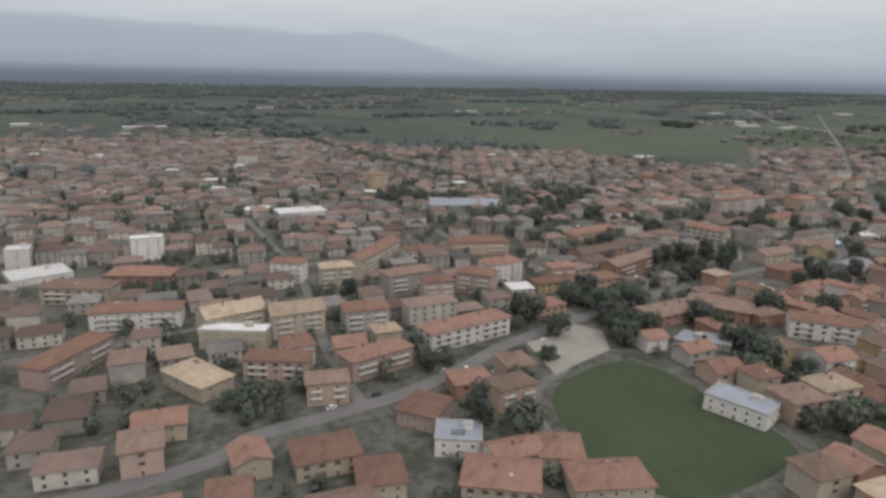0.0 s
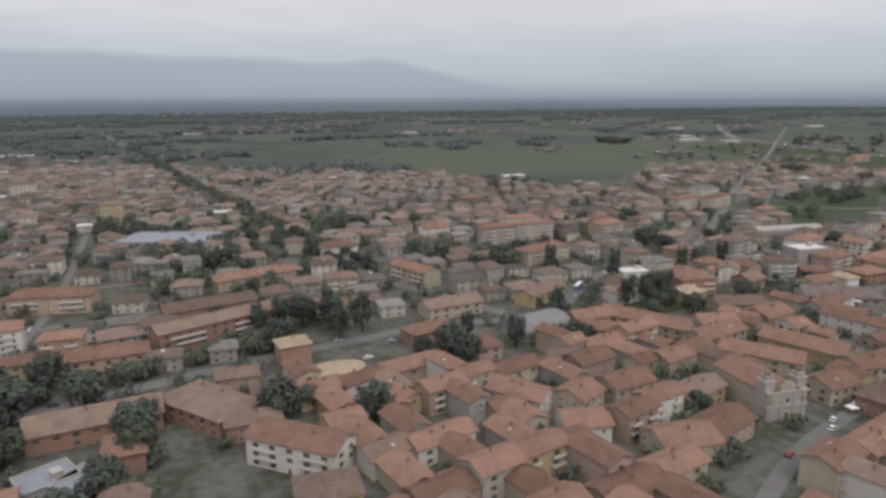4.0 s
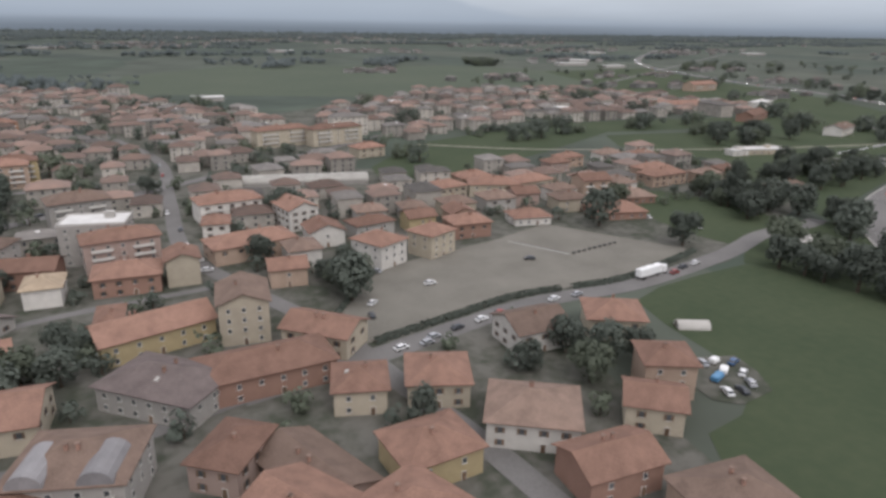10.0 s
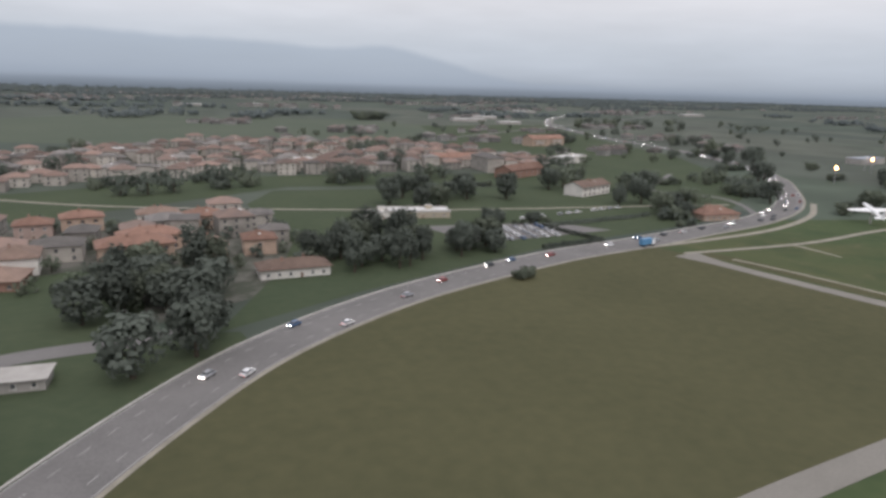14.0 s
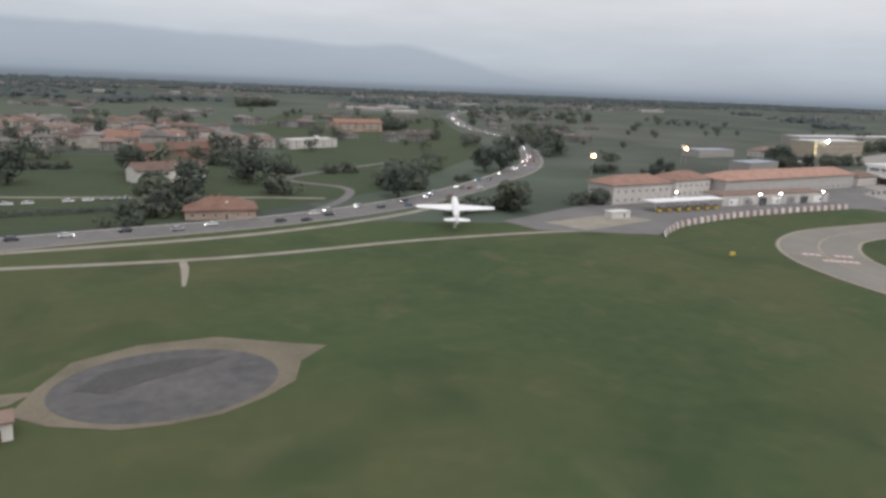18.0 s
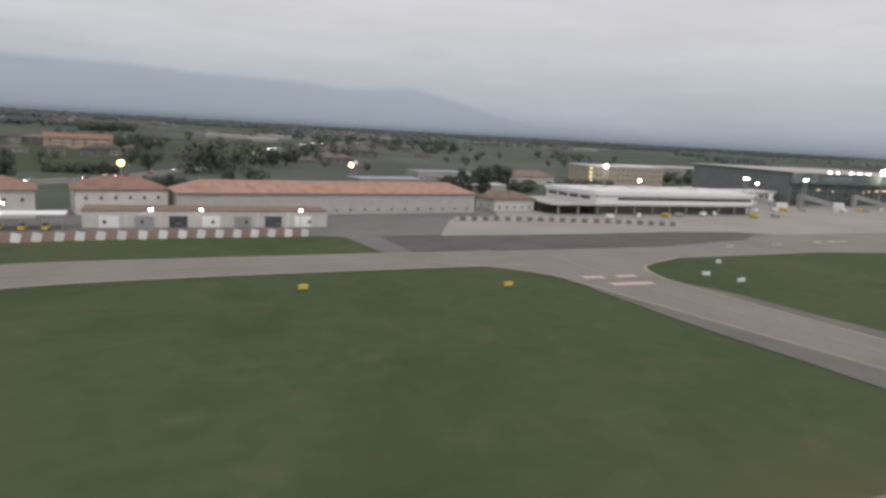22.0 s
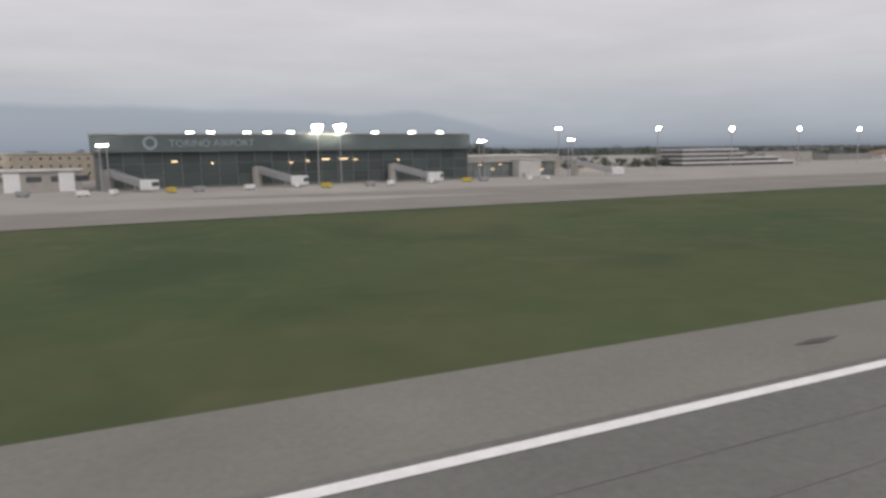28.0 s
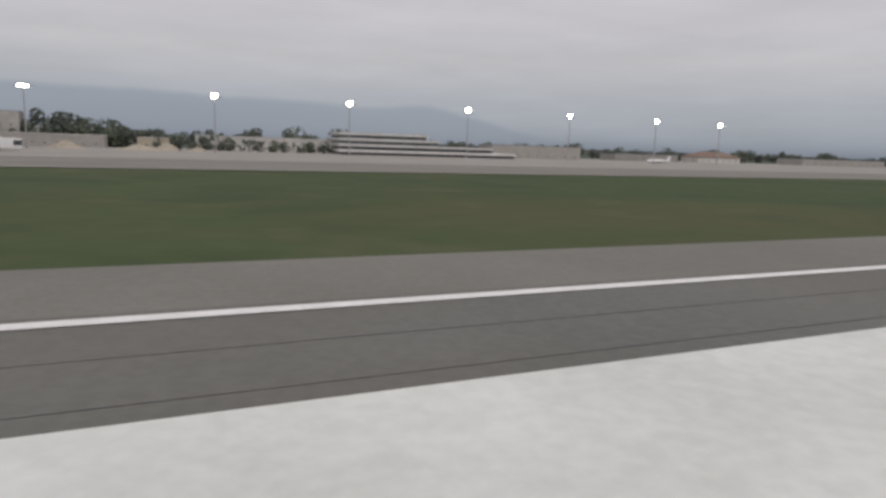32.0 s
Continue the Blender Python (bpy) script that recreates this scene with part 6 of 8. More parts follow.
for x, y, s in (
    (488, 80, 1.8), (489, 75, 1.7), (489, 71, 1.5), (490, 65, 1.8), (492, 60, 1.8), (492, 57, 1.7), (493, 52, 1.5), (494, 49, 1.3),
    (500, 56, 1.2), (499, 59, 1.8), (498, 65, 1.9), (496, 70, 2.0), (494, 75, 1.8), (504, 62, 1.3), (519, 85, 2.3), (527, 89, 2.0),
    (518, 109, 1.7), (525, 111, 1.7), (523, 119, 2.0), (533, 115, 2.0), (513, 108, 2.1), (519, 112, 1.7), (525, 114, 1.7), (529, 105, 2.3),
    (529, 95, 2.0), (497, 86, 1.9), (490, 92, 1.6), (481, 99, 2.0), (474, 119, 2.3), (491, 132, 1.5), (598, 192, 2.3), (599, 239, 2.1),
    (607, 241, 2.1), (607, 202, 2.0), (615, 204, 2.0), (613, 191, 1.9), (620, 194, 1.9), (627, 193, 1.9), (630, 201, 2.3), (625, 174, 1.4),
    (641, 190, 2.3), (688, 243, 2.3), (697, 246, 2.3), (702, 244, 2.3), (711, 247, 2.3), (673, 169, 1.6), (681, 167, 2.1), (673, 141, 1.6),
    (679, 142, 1.6), (650, 356, 2.0), (657, 358, 2.0), (652, 341, 1.9), (659, 343, 1.9), (619, 345, 2.3), (729, 153, 2.2), (737, 155, 2.2),
    (778, 196, 2.3), (786, 199, 2.3), (896, 363, 2.1), (904, 365, 2.1), (911, 368, 2.1), (919, 363, 2.1), (927, 365, 2.1), (748, 129, 1.8),
    (839, 178, 1.2), (847, 181, 1.1), (926, 200, 2.3), (935, 203, 2.3),
    (10, 310, 2.3), (20, 278, 1.9), (27, 281, 1.9), (126, 397, 1.8), (133, 399, 1.8), (105, 329, 2.3), (93, 338, 1.9), (69, 430, 2.3),
    (78, 432, 2.3), (30, 388, 2.3), (121, 490, 1.9), (128, 492, 1.9), (155, 318, 2.3), (158, 311, 1.7), (165, 313, 1.7), (166, 301, 1.7),
    (173, 303, 1.7), (177, 289, 2.3), (190, 472, 1.7), (196, 474, 1.7), (220, 464, 2.0), (227, 466, 2.0), (242, 458, 2.2), (250, 460, 2.2),
    (159, 231, 1.8), (179, 245, 2.3), (187, 248, 2.3), (183, 229, 1.6), (189, 231, 1.6), (236, 291, 1.9), (243, 294, 1.9), (250, 296, 1.9),
    (262, 309, 1.7), (269, 311, 1.7), (275, 314, 1.7), (256, 224, 2.2), (264, 227, 2.2), (272, 212, 1.6), (278, 214, 1.6), (286, 202, 2.3),
    (353, 230, 2.3), (359, 208, 2.2), (174, 149, 2.2), (182, 151, 2.2), (166, 145, 2.3), (197, 152, 1.8), (204, 155, 1.8), (216, 128, 2.3),
    (285, 131, 1.5), (292, 134, 1.5), (105, 141, 2.3), (106, 130, 1.8), (122, 120, 2.3), (128, 136, 2.3), (116, 101, 2.3),
    (115, 107, 2.3), (113, 91, 1.8), (115, 86, 1.8), (75, 96, 1.4), (79, 108, 1.5), (85, 118, 1.3), (80, 94, 1.1), (87, 105, 1.0),
    (94, 118, 1.1), (82, 85, 0.9), (61, 96, 1.9), (68, 91, 2.1), (61, 122, 1.4), (65, 126, 1.3), (68, 186, 1.3), (173, 116, 2.3),
    (148, 119, 2.0), (138, 91, 2.3), (143, 99, 2.1), (133, 90, 1.6), (132, 80, 1.6), (122, 68, 1.4), (141, 83, 1.6), (149, 79, 1.3),
    (128, 65, 1.7), (134, 66, 1.5), (124, 148, 2.0), (133, 151, 2.3), (140, 138, 2.3), (153, 142, 2.3), (189, 108, 2.0), (155, 303, 1.8),
    (162, 305, 1.8), (169, 307, 1.8), (149, 334, 2.3), (157, 337, 2.3), (176, 309, 2.3), (164, 265, 2.1), (172, 267, 2.1), (186, 275, 1.9),
    (193, 277, 1.9), (195, 315, 2.3), (237, 302, 2.1), (245, 305, 2.1), (246, 289, 1.8), (253, 291, 1.8), (235, 316, 2.3), (252, 229, 1.6),
    (258, 231, 1.6), (254, 216, 1.6), (260, 218, 1.6), (262, 196, 1.7), (242, 229, 1.9), (292, 526, 2.0), (299, 529, 2.0), (306, 531, 2.0),
    (273, 505, 2.3), (282, 508, 2.3), (324, 529, 2.2), (161, 215, 2.3), (170, 220, 2.3), (180, 235, 1.9), (186, 204, 1.4), (192, 205, 1.9),
    (226, 236, 2.2), (217, 246, 2.3), (273, 190, 1.9), (180, 167, 1.6), (186, 169, 1.6), (191, 165, 2.3), (197, 160, 1.9),
    (310, 438, 1.8), (316, 440, 1.8), (232, 472, 1.8), (238, 474, 1.8), (245, 476, 1.8), (300, 163, 1.2), (287, 138, 1.6), (292, 125, 1.5),
    (343, 186, 2.0), (329, 164, 1.5), (346, 161, 1.6), (486, 278, 1.8), (493, 281, 1.8), (497, 354, 1.6), (503, 356, 1.6), (459, 235, 1.6),
    (465, 237, 1.6), (406, 156, 2.1), (316, 128, 1.7), (282, 178, 1.6), (298, 141, 1.5), (280, 128, 1.4),
    (244, 80, 1.3), (217, 121, 1.8), (297, 164, 1.5), (271, 194, 2.3), (288, 187, 1.5), (278, 137, 1.6),
    (299, 148, 1.5), (360, 90, 1.6), (353, 87, 1.8), (347, 90, 1.5), (404, 101, 2.1), (409, 119, 1.1), (409, 159, 1.8), (394, 126, 1.5),
    (343, 197, 2.3), (349, 129, 1.3), (382, 377, 2.3), (508, 367, 2.3), (632, 280, 2.3), (641, 282, 2.3), (630, 240, 1.9), (637, 242, 1.9),
    (644, 244, 1.9), (530, 232, 2.2), (538, 234, 2.2), (557, 240, 2.0), (565, 242, 2.0), (467, 207, 2.3), (462, 216, 1.5), (467, 218, 1.5),
    (500, 298, 2.0), (508, 301, 2.0), (388, 258, 1.5), (491, 95, 1.5), (596, 242, 1.7), (603, 245, 1.7), (609, 247, 1.7), (609, 215, 1.8),
    (616, 217, 1.8), (605, 183, 1.7), (612, 185, 1.7), (669, 204, 2.3), (678, 207, 2.3), (672, 149, 1.8), (679, 151, 1.8), (697, 181, 2.3),
    (553, 240, 2.3), (522, 232, 2.2)):
    if not clear(x, y, 0.2) or near_road(x, y, 0.4) or inside(x, y, FREE[2]):
        continue
    if y < 205:
        tree(x, y, s, ("round", "broad", "round", "tall")[int(x * 7 + y) % 4] if s < 2 else "round", "large trees of the town and its edge")
    else:
        YOUNG.append((x, y, s * 1.1))
    TAKEN.append((x, y, 0, s * 1.1, s * 1.1))

# ---- old quarter: wings round courtyards, roof to roof ----
quarter = random.Random(8)
standing = list(TAKEN)
STAND = []
axis = math.radians(7)


def wing_house(u, v, w, d):
    x, y = 184 + u * math.cos(axis) - v * math.sin(axis), 33 + u * math.sin(axis) + v * math.cos(axis)
    if not (178 < x < 352 and 30 < y < 130) or (x > 262 and y > 116):
        return
    a = axis if w >= d else axis + math.pi / 2
    for k in (-0.4, 0, 0.4):
        px, py = x + math.cos(a) * k * max(w, d), y + math.sin(a) * k * max(w, d)
        if near_road(px, py, 1.5) or not clear(px, py, 0.5, standing) or any(inside(px, py, f) for f in FREE):
            return
    STAND.append((x, y, w, d))
    house(x, y, math.degrees(axis) + quarter.gauss(0, 1.2), w, d, quarter.choice((2, 2, 2, 3)), quarter.choice((CREAM, CREAM, PEACH, YELLOW, WHITE, PINK, GREY)), RED if quarter.random() < 0.72 else BROWN, "gable", 0.62)


v = 0.0
while v < 100:
    u = quarter.uniform(0, 4)
    while u < 168:
        w = quarter.uniform(7.5, 13.5)
        tried = len(STAND)
        wing_house(u + w / 2, v + quarter.uniform(-0.8, 0.8), w, quarter.uniform(5.0, 6.2))
        if len(STAND) == tried:
            wing_house(u + w * 0.3, v, w * 0.58, 5.2)
            wing_house(u + w * 0.8, v + 2, w * 0.5, 5.2)
        u += w + (0.1 if quarter.random() < 0.8 else 3.5)
    u = quarter.uniform(4, 9)
    while u < 168:
        wing_house(u, v + 7.2, quarter.uniform(4.6, 5.6), quarter.uniform(8, 9.8))
        u += quarter.uniform(8.5, 14)
    v += 14.4

town = random.Random(21)
WALLS = [CREAM, CREAM, PINK, WHITE, WHITE, PEACH, PEACH, GREY, YELLOW, BRICK]
lots = []
gy = 34.0
row = 0
while gy < 720:
    gx = -250.0 + (row % 2) * 4
    while gx < 735:
        x, y = gx + town.uniform(-1.2, 1.2), gy + town.uniform(-1.2, 1.2)
        w, d = town.uniform(6.0, 9.8), town.uniform(5.6, 7.6)
        old = 180 < x < 345 and y < 128
        if old:
            w, d = town.uniform(9.5, 12.8), town.uniform(6.2, 7.4)
        turn = town.gauss(-8 if x < 220 else -4, 3.5) + (90 if town.random() < 0.22 and not old else 0)
        keep = 0.95 if x > 300 and y < 76 else (0.84 if y < 260 else 0.80)
        if any(inside(x, y, z) for z in ZONES) and not any(inside(x, y, f) for f in FREE) and not (old and y < 122) and town.random() < keep and not near_road(x, y, 3.4) and clear(x, y, 2.7):
            st = town.choice((2, 2, 2, 3)) if y < 300 else town.choice((2, 2, 2, 3))
            if y > 130 and not old and town.random() < 0.2 and clear(x, y, 9):
                w, d, st = w * town.uniform(1.5, 2.3), d * 1.1, town.choice((3, 4, 4, 5))
            lots.append((x, y, turn, w, d, st, town.randrange(len(WALLS)), town.random(), old))
            TAKEN.append((x, y, turn, w / 2 - 0.6, d / 2 - 0.6))
        gx += 11.0 if not old else 11.6
    gy += 9.6 if row % 3 else 10.6
    row += 1
near = sorted((l for l in lots if 0 < l[0] < 560 and l[1] < 190), key=lambda l: l[1])[:120]
for x, y, turn, w, d, st, c, q, old in near:
    house(x, y, turn, w, d, st, WALLS[c], RED if q < 0.5 or (old and q < 0.8) else (BROWN if q < 0.92 else TAN), "gable" if q < 0.3 or old else "hip", 0.62)


def joined_houses(name, rows, label, mats=(FAR_WALL, FAR_ROOF, PANE, PALE, GREY_ROOF)):
    """Houses too far off to tell their parts apart: walls, roofs and dark window strips in one mesh."""
    vs, fs, sl = [], [], []
    for x, y, turn, w, d, st in rows:
        c, s = math.cos(math.radians(turn)), math.sin(math.radians(turn))
        h = st * STOREY + 0.2
        a, b, o = w / 2, d / 2, 0.4
        mood = (x * 1.37 + y * 2.71) % 1
        pitch, cover = (0.03, 4) if mood < 0.10 else ((0.03, 3) if mood < 0.112 else ((0.34, 4) if mood < 0.34 else (0.42, 1)))

        def put(px, py, pz):
            vs.append((x + px * c - py * s, y + px * s + py * c, pz))

        k = len(vs)
        for pz in (-0.1, h):
            for px, py in ((-a, -b), (a, -b), (a, b), (-a, b)):
                put(px, py, pz)
        fs.extend(((k, k + 1, k + 5, k + 4), (k + 1, k + 2, k + 6, k + 5), (k + 2, k + 3, k + 7, k + 6), (k + 3, k, k + 4, k + 7)))
        sl.extend((0, 0, 0, 0))
        k = len(vs)
        for px, py in ((-a - o, -b - o), (a + o, -b - o), (a + o, b + o), (-a - o, b + o)):
            put(px, py, h)
        r = max(a - b, 0.2)
        if a >= b:
            put(-r, 0, h + pitch * (b + o)), put(r, 0, h + pitch * (b + o))
            fs.extend(((k, k + 1, k + 5, k + 4), (k + 2, k + 3, k + 4, k + 5), (k + 1, k + 2, k + 5), (k + 3, k, k + 4), (k + 3, k + 2, k + 1, k)))
        else:
            r = b - a
            put(0, -r, h + pitch * (a + o)), put(0, r, h + pitch * (a + o))
            fs.extend(((k, k + 1, k + 4), (k + 1, k + 2, k + 5, k + 4), (k + 2, k + 3, k + 5), (k + 3, k, k + 4, k + 5), (k + 3, k + 2, k + 1, k)))
        sl.extend((cover,) * 5)
        if pitch > 0.1 and (x * 7.3 + y * 3.1) % 1 < 0.12:
            k = len(vs)
            e = h + pitch * (min(a, b) + o) * 0.55
            for px, py, pz in ((-.4, -b * .42, e - .05), (.4, -b * .42, e - .05), (.4, -b * .2, e + .35), (-.4, -b * .2, e + .35)):
                put(px + (x * 3.7 % 1 - .5) * a, py, pz + .12)
            fs.append((k, k + 1, k + 2, k + 3))
            sl.append(3)
        for f in range(st):
            n = max(2, int(w / 2.4))
            for i in range(n):
                u = (i - (n - 1) / 2) * w / n
                z = f * STOREY + 0.5
                k = len(vs)
                for px, pz in ((u - .3, z), (u + .3, z), (u + .3, z + .75), (u - .3, z + .75)):
                    put(px, -b - 0.04, pz)
                fs.append((k, k + 1, k + 2, k + 3))
                sl.append(2)
    ob = new(name, mesh(name, vs, fs, list(mats), sl))
    return tagged(ob, label, "houses", "", "stuff")


chosen = set((l[0], l[1]) for l in near)
joined_houses("town_houses", [l[:6] for l in lots if (l[0], l[1]) not in chosen], "dense rows of red-roofed plastered houses across the town")
far = random.Random(5)
rows = []
for _ in range(64):
    cx, cy = far.uniform(-1500, 2600), far.uniform(640, 2600)
    if 330 < cx < 880 and cy < 800:
        continue
    for _ in range(far.randint(8, 34)):
        x, y = cx + far.gauss(0, 60), cy + far.gauss(0, 26)
        if y > 560 and not near_road(x, y, 4):
            rows.append((x, y, far.uniform(-30, 30), far.uniform(7, 14), far.uniform(6, 9), far.choice((2, 2, 3))))
for _ in range(900):
    x, y = far.uniform(-1400, 100), far.uniform(280, 900)
    if x < -250 or y > 660:
        rows.append((x, y, far.uniform(-20, 20), far.uniform(6, 12), far.uniform(6, 8), far.choice((2, 2, 3))))
for cx, cy, n in ((800, 330, 10), (770, 420, 14), (860, 520, 12), (700, 520, 14), (960, 420, 10), (1010, 560, 14), (620, 640, 16), (900, 330, 8)):
    for _ in range(n):
        x, y = cx + far.gauss(0, 22), cy + far.gauss(0, 14)
        if not near_road(x, y, 5):
            rows.append((x, y, far.uniform(-30, 30), far.uniform(6, 11), far.uniform(5.5, 8), far.choice((1, 2, 2))))
joined_houses("distant_villages", rows, "scattered distant villages of red-roofed houses greyed for haze", (HAZED_WALL, HAZED_ROOF, PANE, PALE, GREY_ROOF))

# large pale sheds far off
for x, y, w, d, h in ((428, 425, 18, 8, 2.4), (60, 840, 46, 16, 2.2), (-60, 900, 30, 14, 2.4), (905, 690, 40, 14, 3), (960, 760, 46, 16, 3), (1180, 980, 40, 14, 3), (640, 1100, 40, 16, 3), (300, 1250, 40, 14, 3), (1500, 900, 50, 18, 3.4), (930, 640, 26, 12, 2.6)):
    shed = thing("industrial_shed", pose(x, y, 0, 0, 0, (x * 3) % 24 - 12), "large pale industrial shed standing far off in the fields", "shed", "far industrial sheds")
    part("wall", boxes("wall", [(-w / 2, w / 2, -d / 2, d / 2, -.1, h, 0)], [GREY]), shed)
    part("roof", boxes("roof", [(-w / 2 - .3, w / 2 + .3, -d / 2 - .3, d / 2 + .3, h, h + .4, 0)], [PALE]), shed)

# ---- more trees ----
wood = random.Random(11)
for _ in range(80):
    x, y = wood.uniform(640, 1250), wood.uniform(260, 620)
    if not near_road(x, y, 4) and clear(x, y, 3):
        YOUNG.append((x, y, wood.uniform(1.0, 2.2)))


def grove(poly, n, lo, hi, group, kinds=("broad", "round", "round", "tall"), small=False):
    xs, ys = [p[0] for p in poly], [p[1] for p in poly]
    made, tries = 0, 0
    while made < n and tries < n * 30:
        tries += 1
        x, y = wood.uniform(min(xs), max(xs)), wood.uniform(min(ys), max(ys))
        if inside(x, y, poly) and not (small and any(inside(x, y, f) for f in FREE)) and not near_road(x, y, 1.2) and clear(x, y, 0.6):
            if small:
                YOUNG.append((round(x, 1), round(y, 1), wood.uniform(lo, hi)))
            else:
                tree(round(x, 1), round(y, 1), wood.uniform(lo, hi), wood.choice(kinds), group)
            made += 1


grove([(519, 106), (533.4, 106), (541.3, 114.9), (539.4, 131.5), (519.7, 136.3), (511.8, 122.0)], 10, 1.2, 1.8, "grove by the main road")
grove([(560.9, 118.4), (598.3, 125.2), (600.1, 139.3), (578.5, 144.3), (555.0, 137.0)], 34, 1.2, 1.8, "grove by the main road")
grove([(264.1, 117.2), (299.1, 118.4), (299.4, 138.2), (268.5, 138.0)], 16, 1.2, 1.7, "trees in the town park", small=True)
grove([(198.7, 146.0), (224.6, 141.9), (224.9, 156.5), (173.0, 162.5), (162.9, 152.1)], 18, 1.1, 1.5, "trees along the boulevard", small=True)
grove([(122.7, 139.5), (202.7, 146.0), (202.9, 156.4), (122.9, 151.9)], 18, 1.1, 1.5, "trees along the boulevard", small=True)
grove([(500.6, 244.1), (568.9, 255.4), (565.0, 268.0), (496.7, 252.6)], 22, 1.0, 1.4, "hedge of trees by the meadow", small=True)
grove([(738.2, 186.2), (762, 200), (776, 222), (750.4, 211.8)], 10, 1.2, 1.6, "trees beside the branch road", small=True)
grove([(609.7, 152.1), (630.0, 149.5), (631.8, 155.4), (609.7, 159.2)], 14, 0.8, 1.1, "hedge by the parking lot", ("bush", "round"))
grove([(20.3, 116.7), (132.8, 145.7), (131.0, 156.1), (20.3, 131.3)], 30, 0.9, 1.4, "trees along the boulevard", small=True)
grove([(-21.5, 125.2), (431.0, 125.7), (432.6, 250.9), (-21.5, 250.7)], 430, 0.7, 1.35, "trees among the houses", small=True)
grove([(20.3, 52.0), (429.9, 52.5), (431.0, 130.9), (20.3, 130.3)], 110, 0.7, 1.2, "trees among the houses", small=True)
grove([(440.8, 125.4), (558.9, 124.6), (557.2, 190.6), (471.1, 183.0)], 70, 0.7, 1.1, "garden trees of the villas", small=True)
grove([(-20, 250), (430, 250), (430, 420), (-20, 420)], 520, 0.9, 1.7, "trees among the houses", small=True)
grove([(448, 248), (559, 274), (697, 259), (690, 420), (570, 426), (470, 340)], 90, 0.8, 1.2, "trees among the houses", small=True)
tree(589.6, 104.4, 1.3, "bush", "bush at the road bend")
tree(592.1, 105.1, 1.4, "bush", "bush at the road bend")
for x, y in ((846, 268), (852, 262), (842, 276), (872, 290), (880, 300), (876, 310), (888, 318), (822, 250)):
    tree(x, y, 1.7, "round", "trees beside the main road")


def clumps(name, spots, label, seed):
    """Distant woods: many small rough clumps of foliage in one mesh."""
    r = random.Random(seed)
    base = [Vector(v).normalized() for v in ((0, 0, 1), (0.9, 0, .4), (.28, .85, .4), (-.72, .53, .4), (-.72, -.53, .4), (.28, -.85, .4), (.72, .53, -.4), (-.28, .85, -.4), (-.9, 0, -.4), (-.28, -.85, -.4), (.72, -.53, -.4))]
    tri = [(0, 1, 2), (0, 2, 3), (0, 3, 4), (0, 4, 5), (0, 5, 1), (1, 6, 2), (2, 7, 3), (3, 8, 4), (4, 9, 5), (5, 10, 1), (6, 7, 2), (7, 8, 3), (8, 9, 4), (9, 10, 5), (10, 6, 1)]
    vs, fs = [], []
    for x, y, s in spots:
        for _ in range(4):
            k = len(vs)
            ox, oy, oz = r.gauss(0, s * .45), r.gauss(0, s * .45), s * r.uniform(.4, 1.1)
            q = s * r.uniform(.4, .75)
            vs += [(x + ox + v.x * q * r.uniform(.7, 1.2), y + oy + v.y * q * r.uniform(.7, 1.2), max(0, oz + v.z * q * r.uniform(.7, 1.2))) for v in base]
            fs += [tuple(k + i for i in t) for t in tri]
    me = mesh(name, vs, fs, [HAZED_LEAF])
    me.polygons.foreach_set("use_smooth", [True] * len(fs))
    return tagged(new(name, me), label, "trees", "", "stuff")


r = random.Random(17)
spots = []
for _ in range(400):
    cx, cy = r.uniform(-1600, 3200), 480 + 2400 * r.random() ** 0.8
    if (380 < cx < 860 and cy < 700 and r.random() < 0.85) or (cx > 600 and cy < 1500 and r.random() < 0.7):
        continue
    lx, ly = r.uniform(20, 140), r.uniform(5, 18)
    a = r.gauss(0, 0.35)
    for _ in range(int(10 + lx * 0.45)):
        u, v = r.uniform(-lx, lx), r.gauss(0, ly)
        x, y = cx + u * math.cos(a) - v * math.sin(a), cy + u * math.sin(a) + v * math.cos(a)
        if y > 470 and not near_road(x, y, 5):
            spots.append((x, y, r.uniform(2.6, 5.5)))
for _ in range(900):
    x, y = r.uniform(-700, 400), r.uniform(240, 640)
    if clear(x, y, 0.8) and not near_road(x, y, 2.0):
        spots.append((x, y, r.uniform(1.4, 2.6)))
for _ in range(3200):
    spots.append((r.uniform(-2600, 4600), r.uniform(2100, 3150), r.uniform(4, 7)))
clumps("far_woods", spots, "dark belts of woodland and hedges with haze in their colour", 4)

# ---- vehicles on the main road and the parking lot ----
line = np.array([p[:2] for p in smooth(MOTORWAY, 0.5)])
run = np.concatenate([[0], np.cumsum(np.linalg.norm(np.diff(line, axis=0), axis=1))])
traffic = random.Random(9)
driving = []
s = 150.0
while s < run[-1] - 420:
    for lane, way in ((-3.1, 0), (-1.1, 0), (1.1, 180), (3.1, 180)):
        if traffic.random() < (0.12 if s < 420 else (0.62 if way else 0.3)):
            at = s + traffic.uniform(-4, 4)
            p = np.array([np.interp(at, run, line[:, i]) for i in (0, 1)])
            q = np.array([np.interp(at + 1, run, line[:, i]) for i in (0, 1)])
            d = (q - p) / np.linalg.norm(q - p)
            pos = p + np.array([-d[1], d[0]]) * lane
            driving.append((float(pos[0]), float(pos[1])))
            car(round(pos[0], 2), round(pos[1], 2), math.degrees(math.atan2(d[1], d[0])) + way, traffic.choice(("white", "silver", "dark", "white", "silver", "white", "dark", "silver", "blue", "red")), True, 0.05, "traffic on the main road")
    s += 11.0 if s < 420 else 17.0
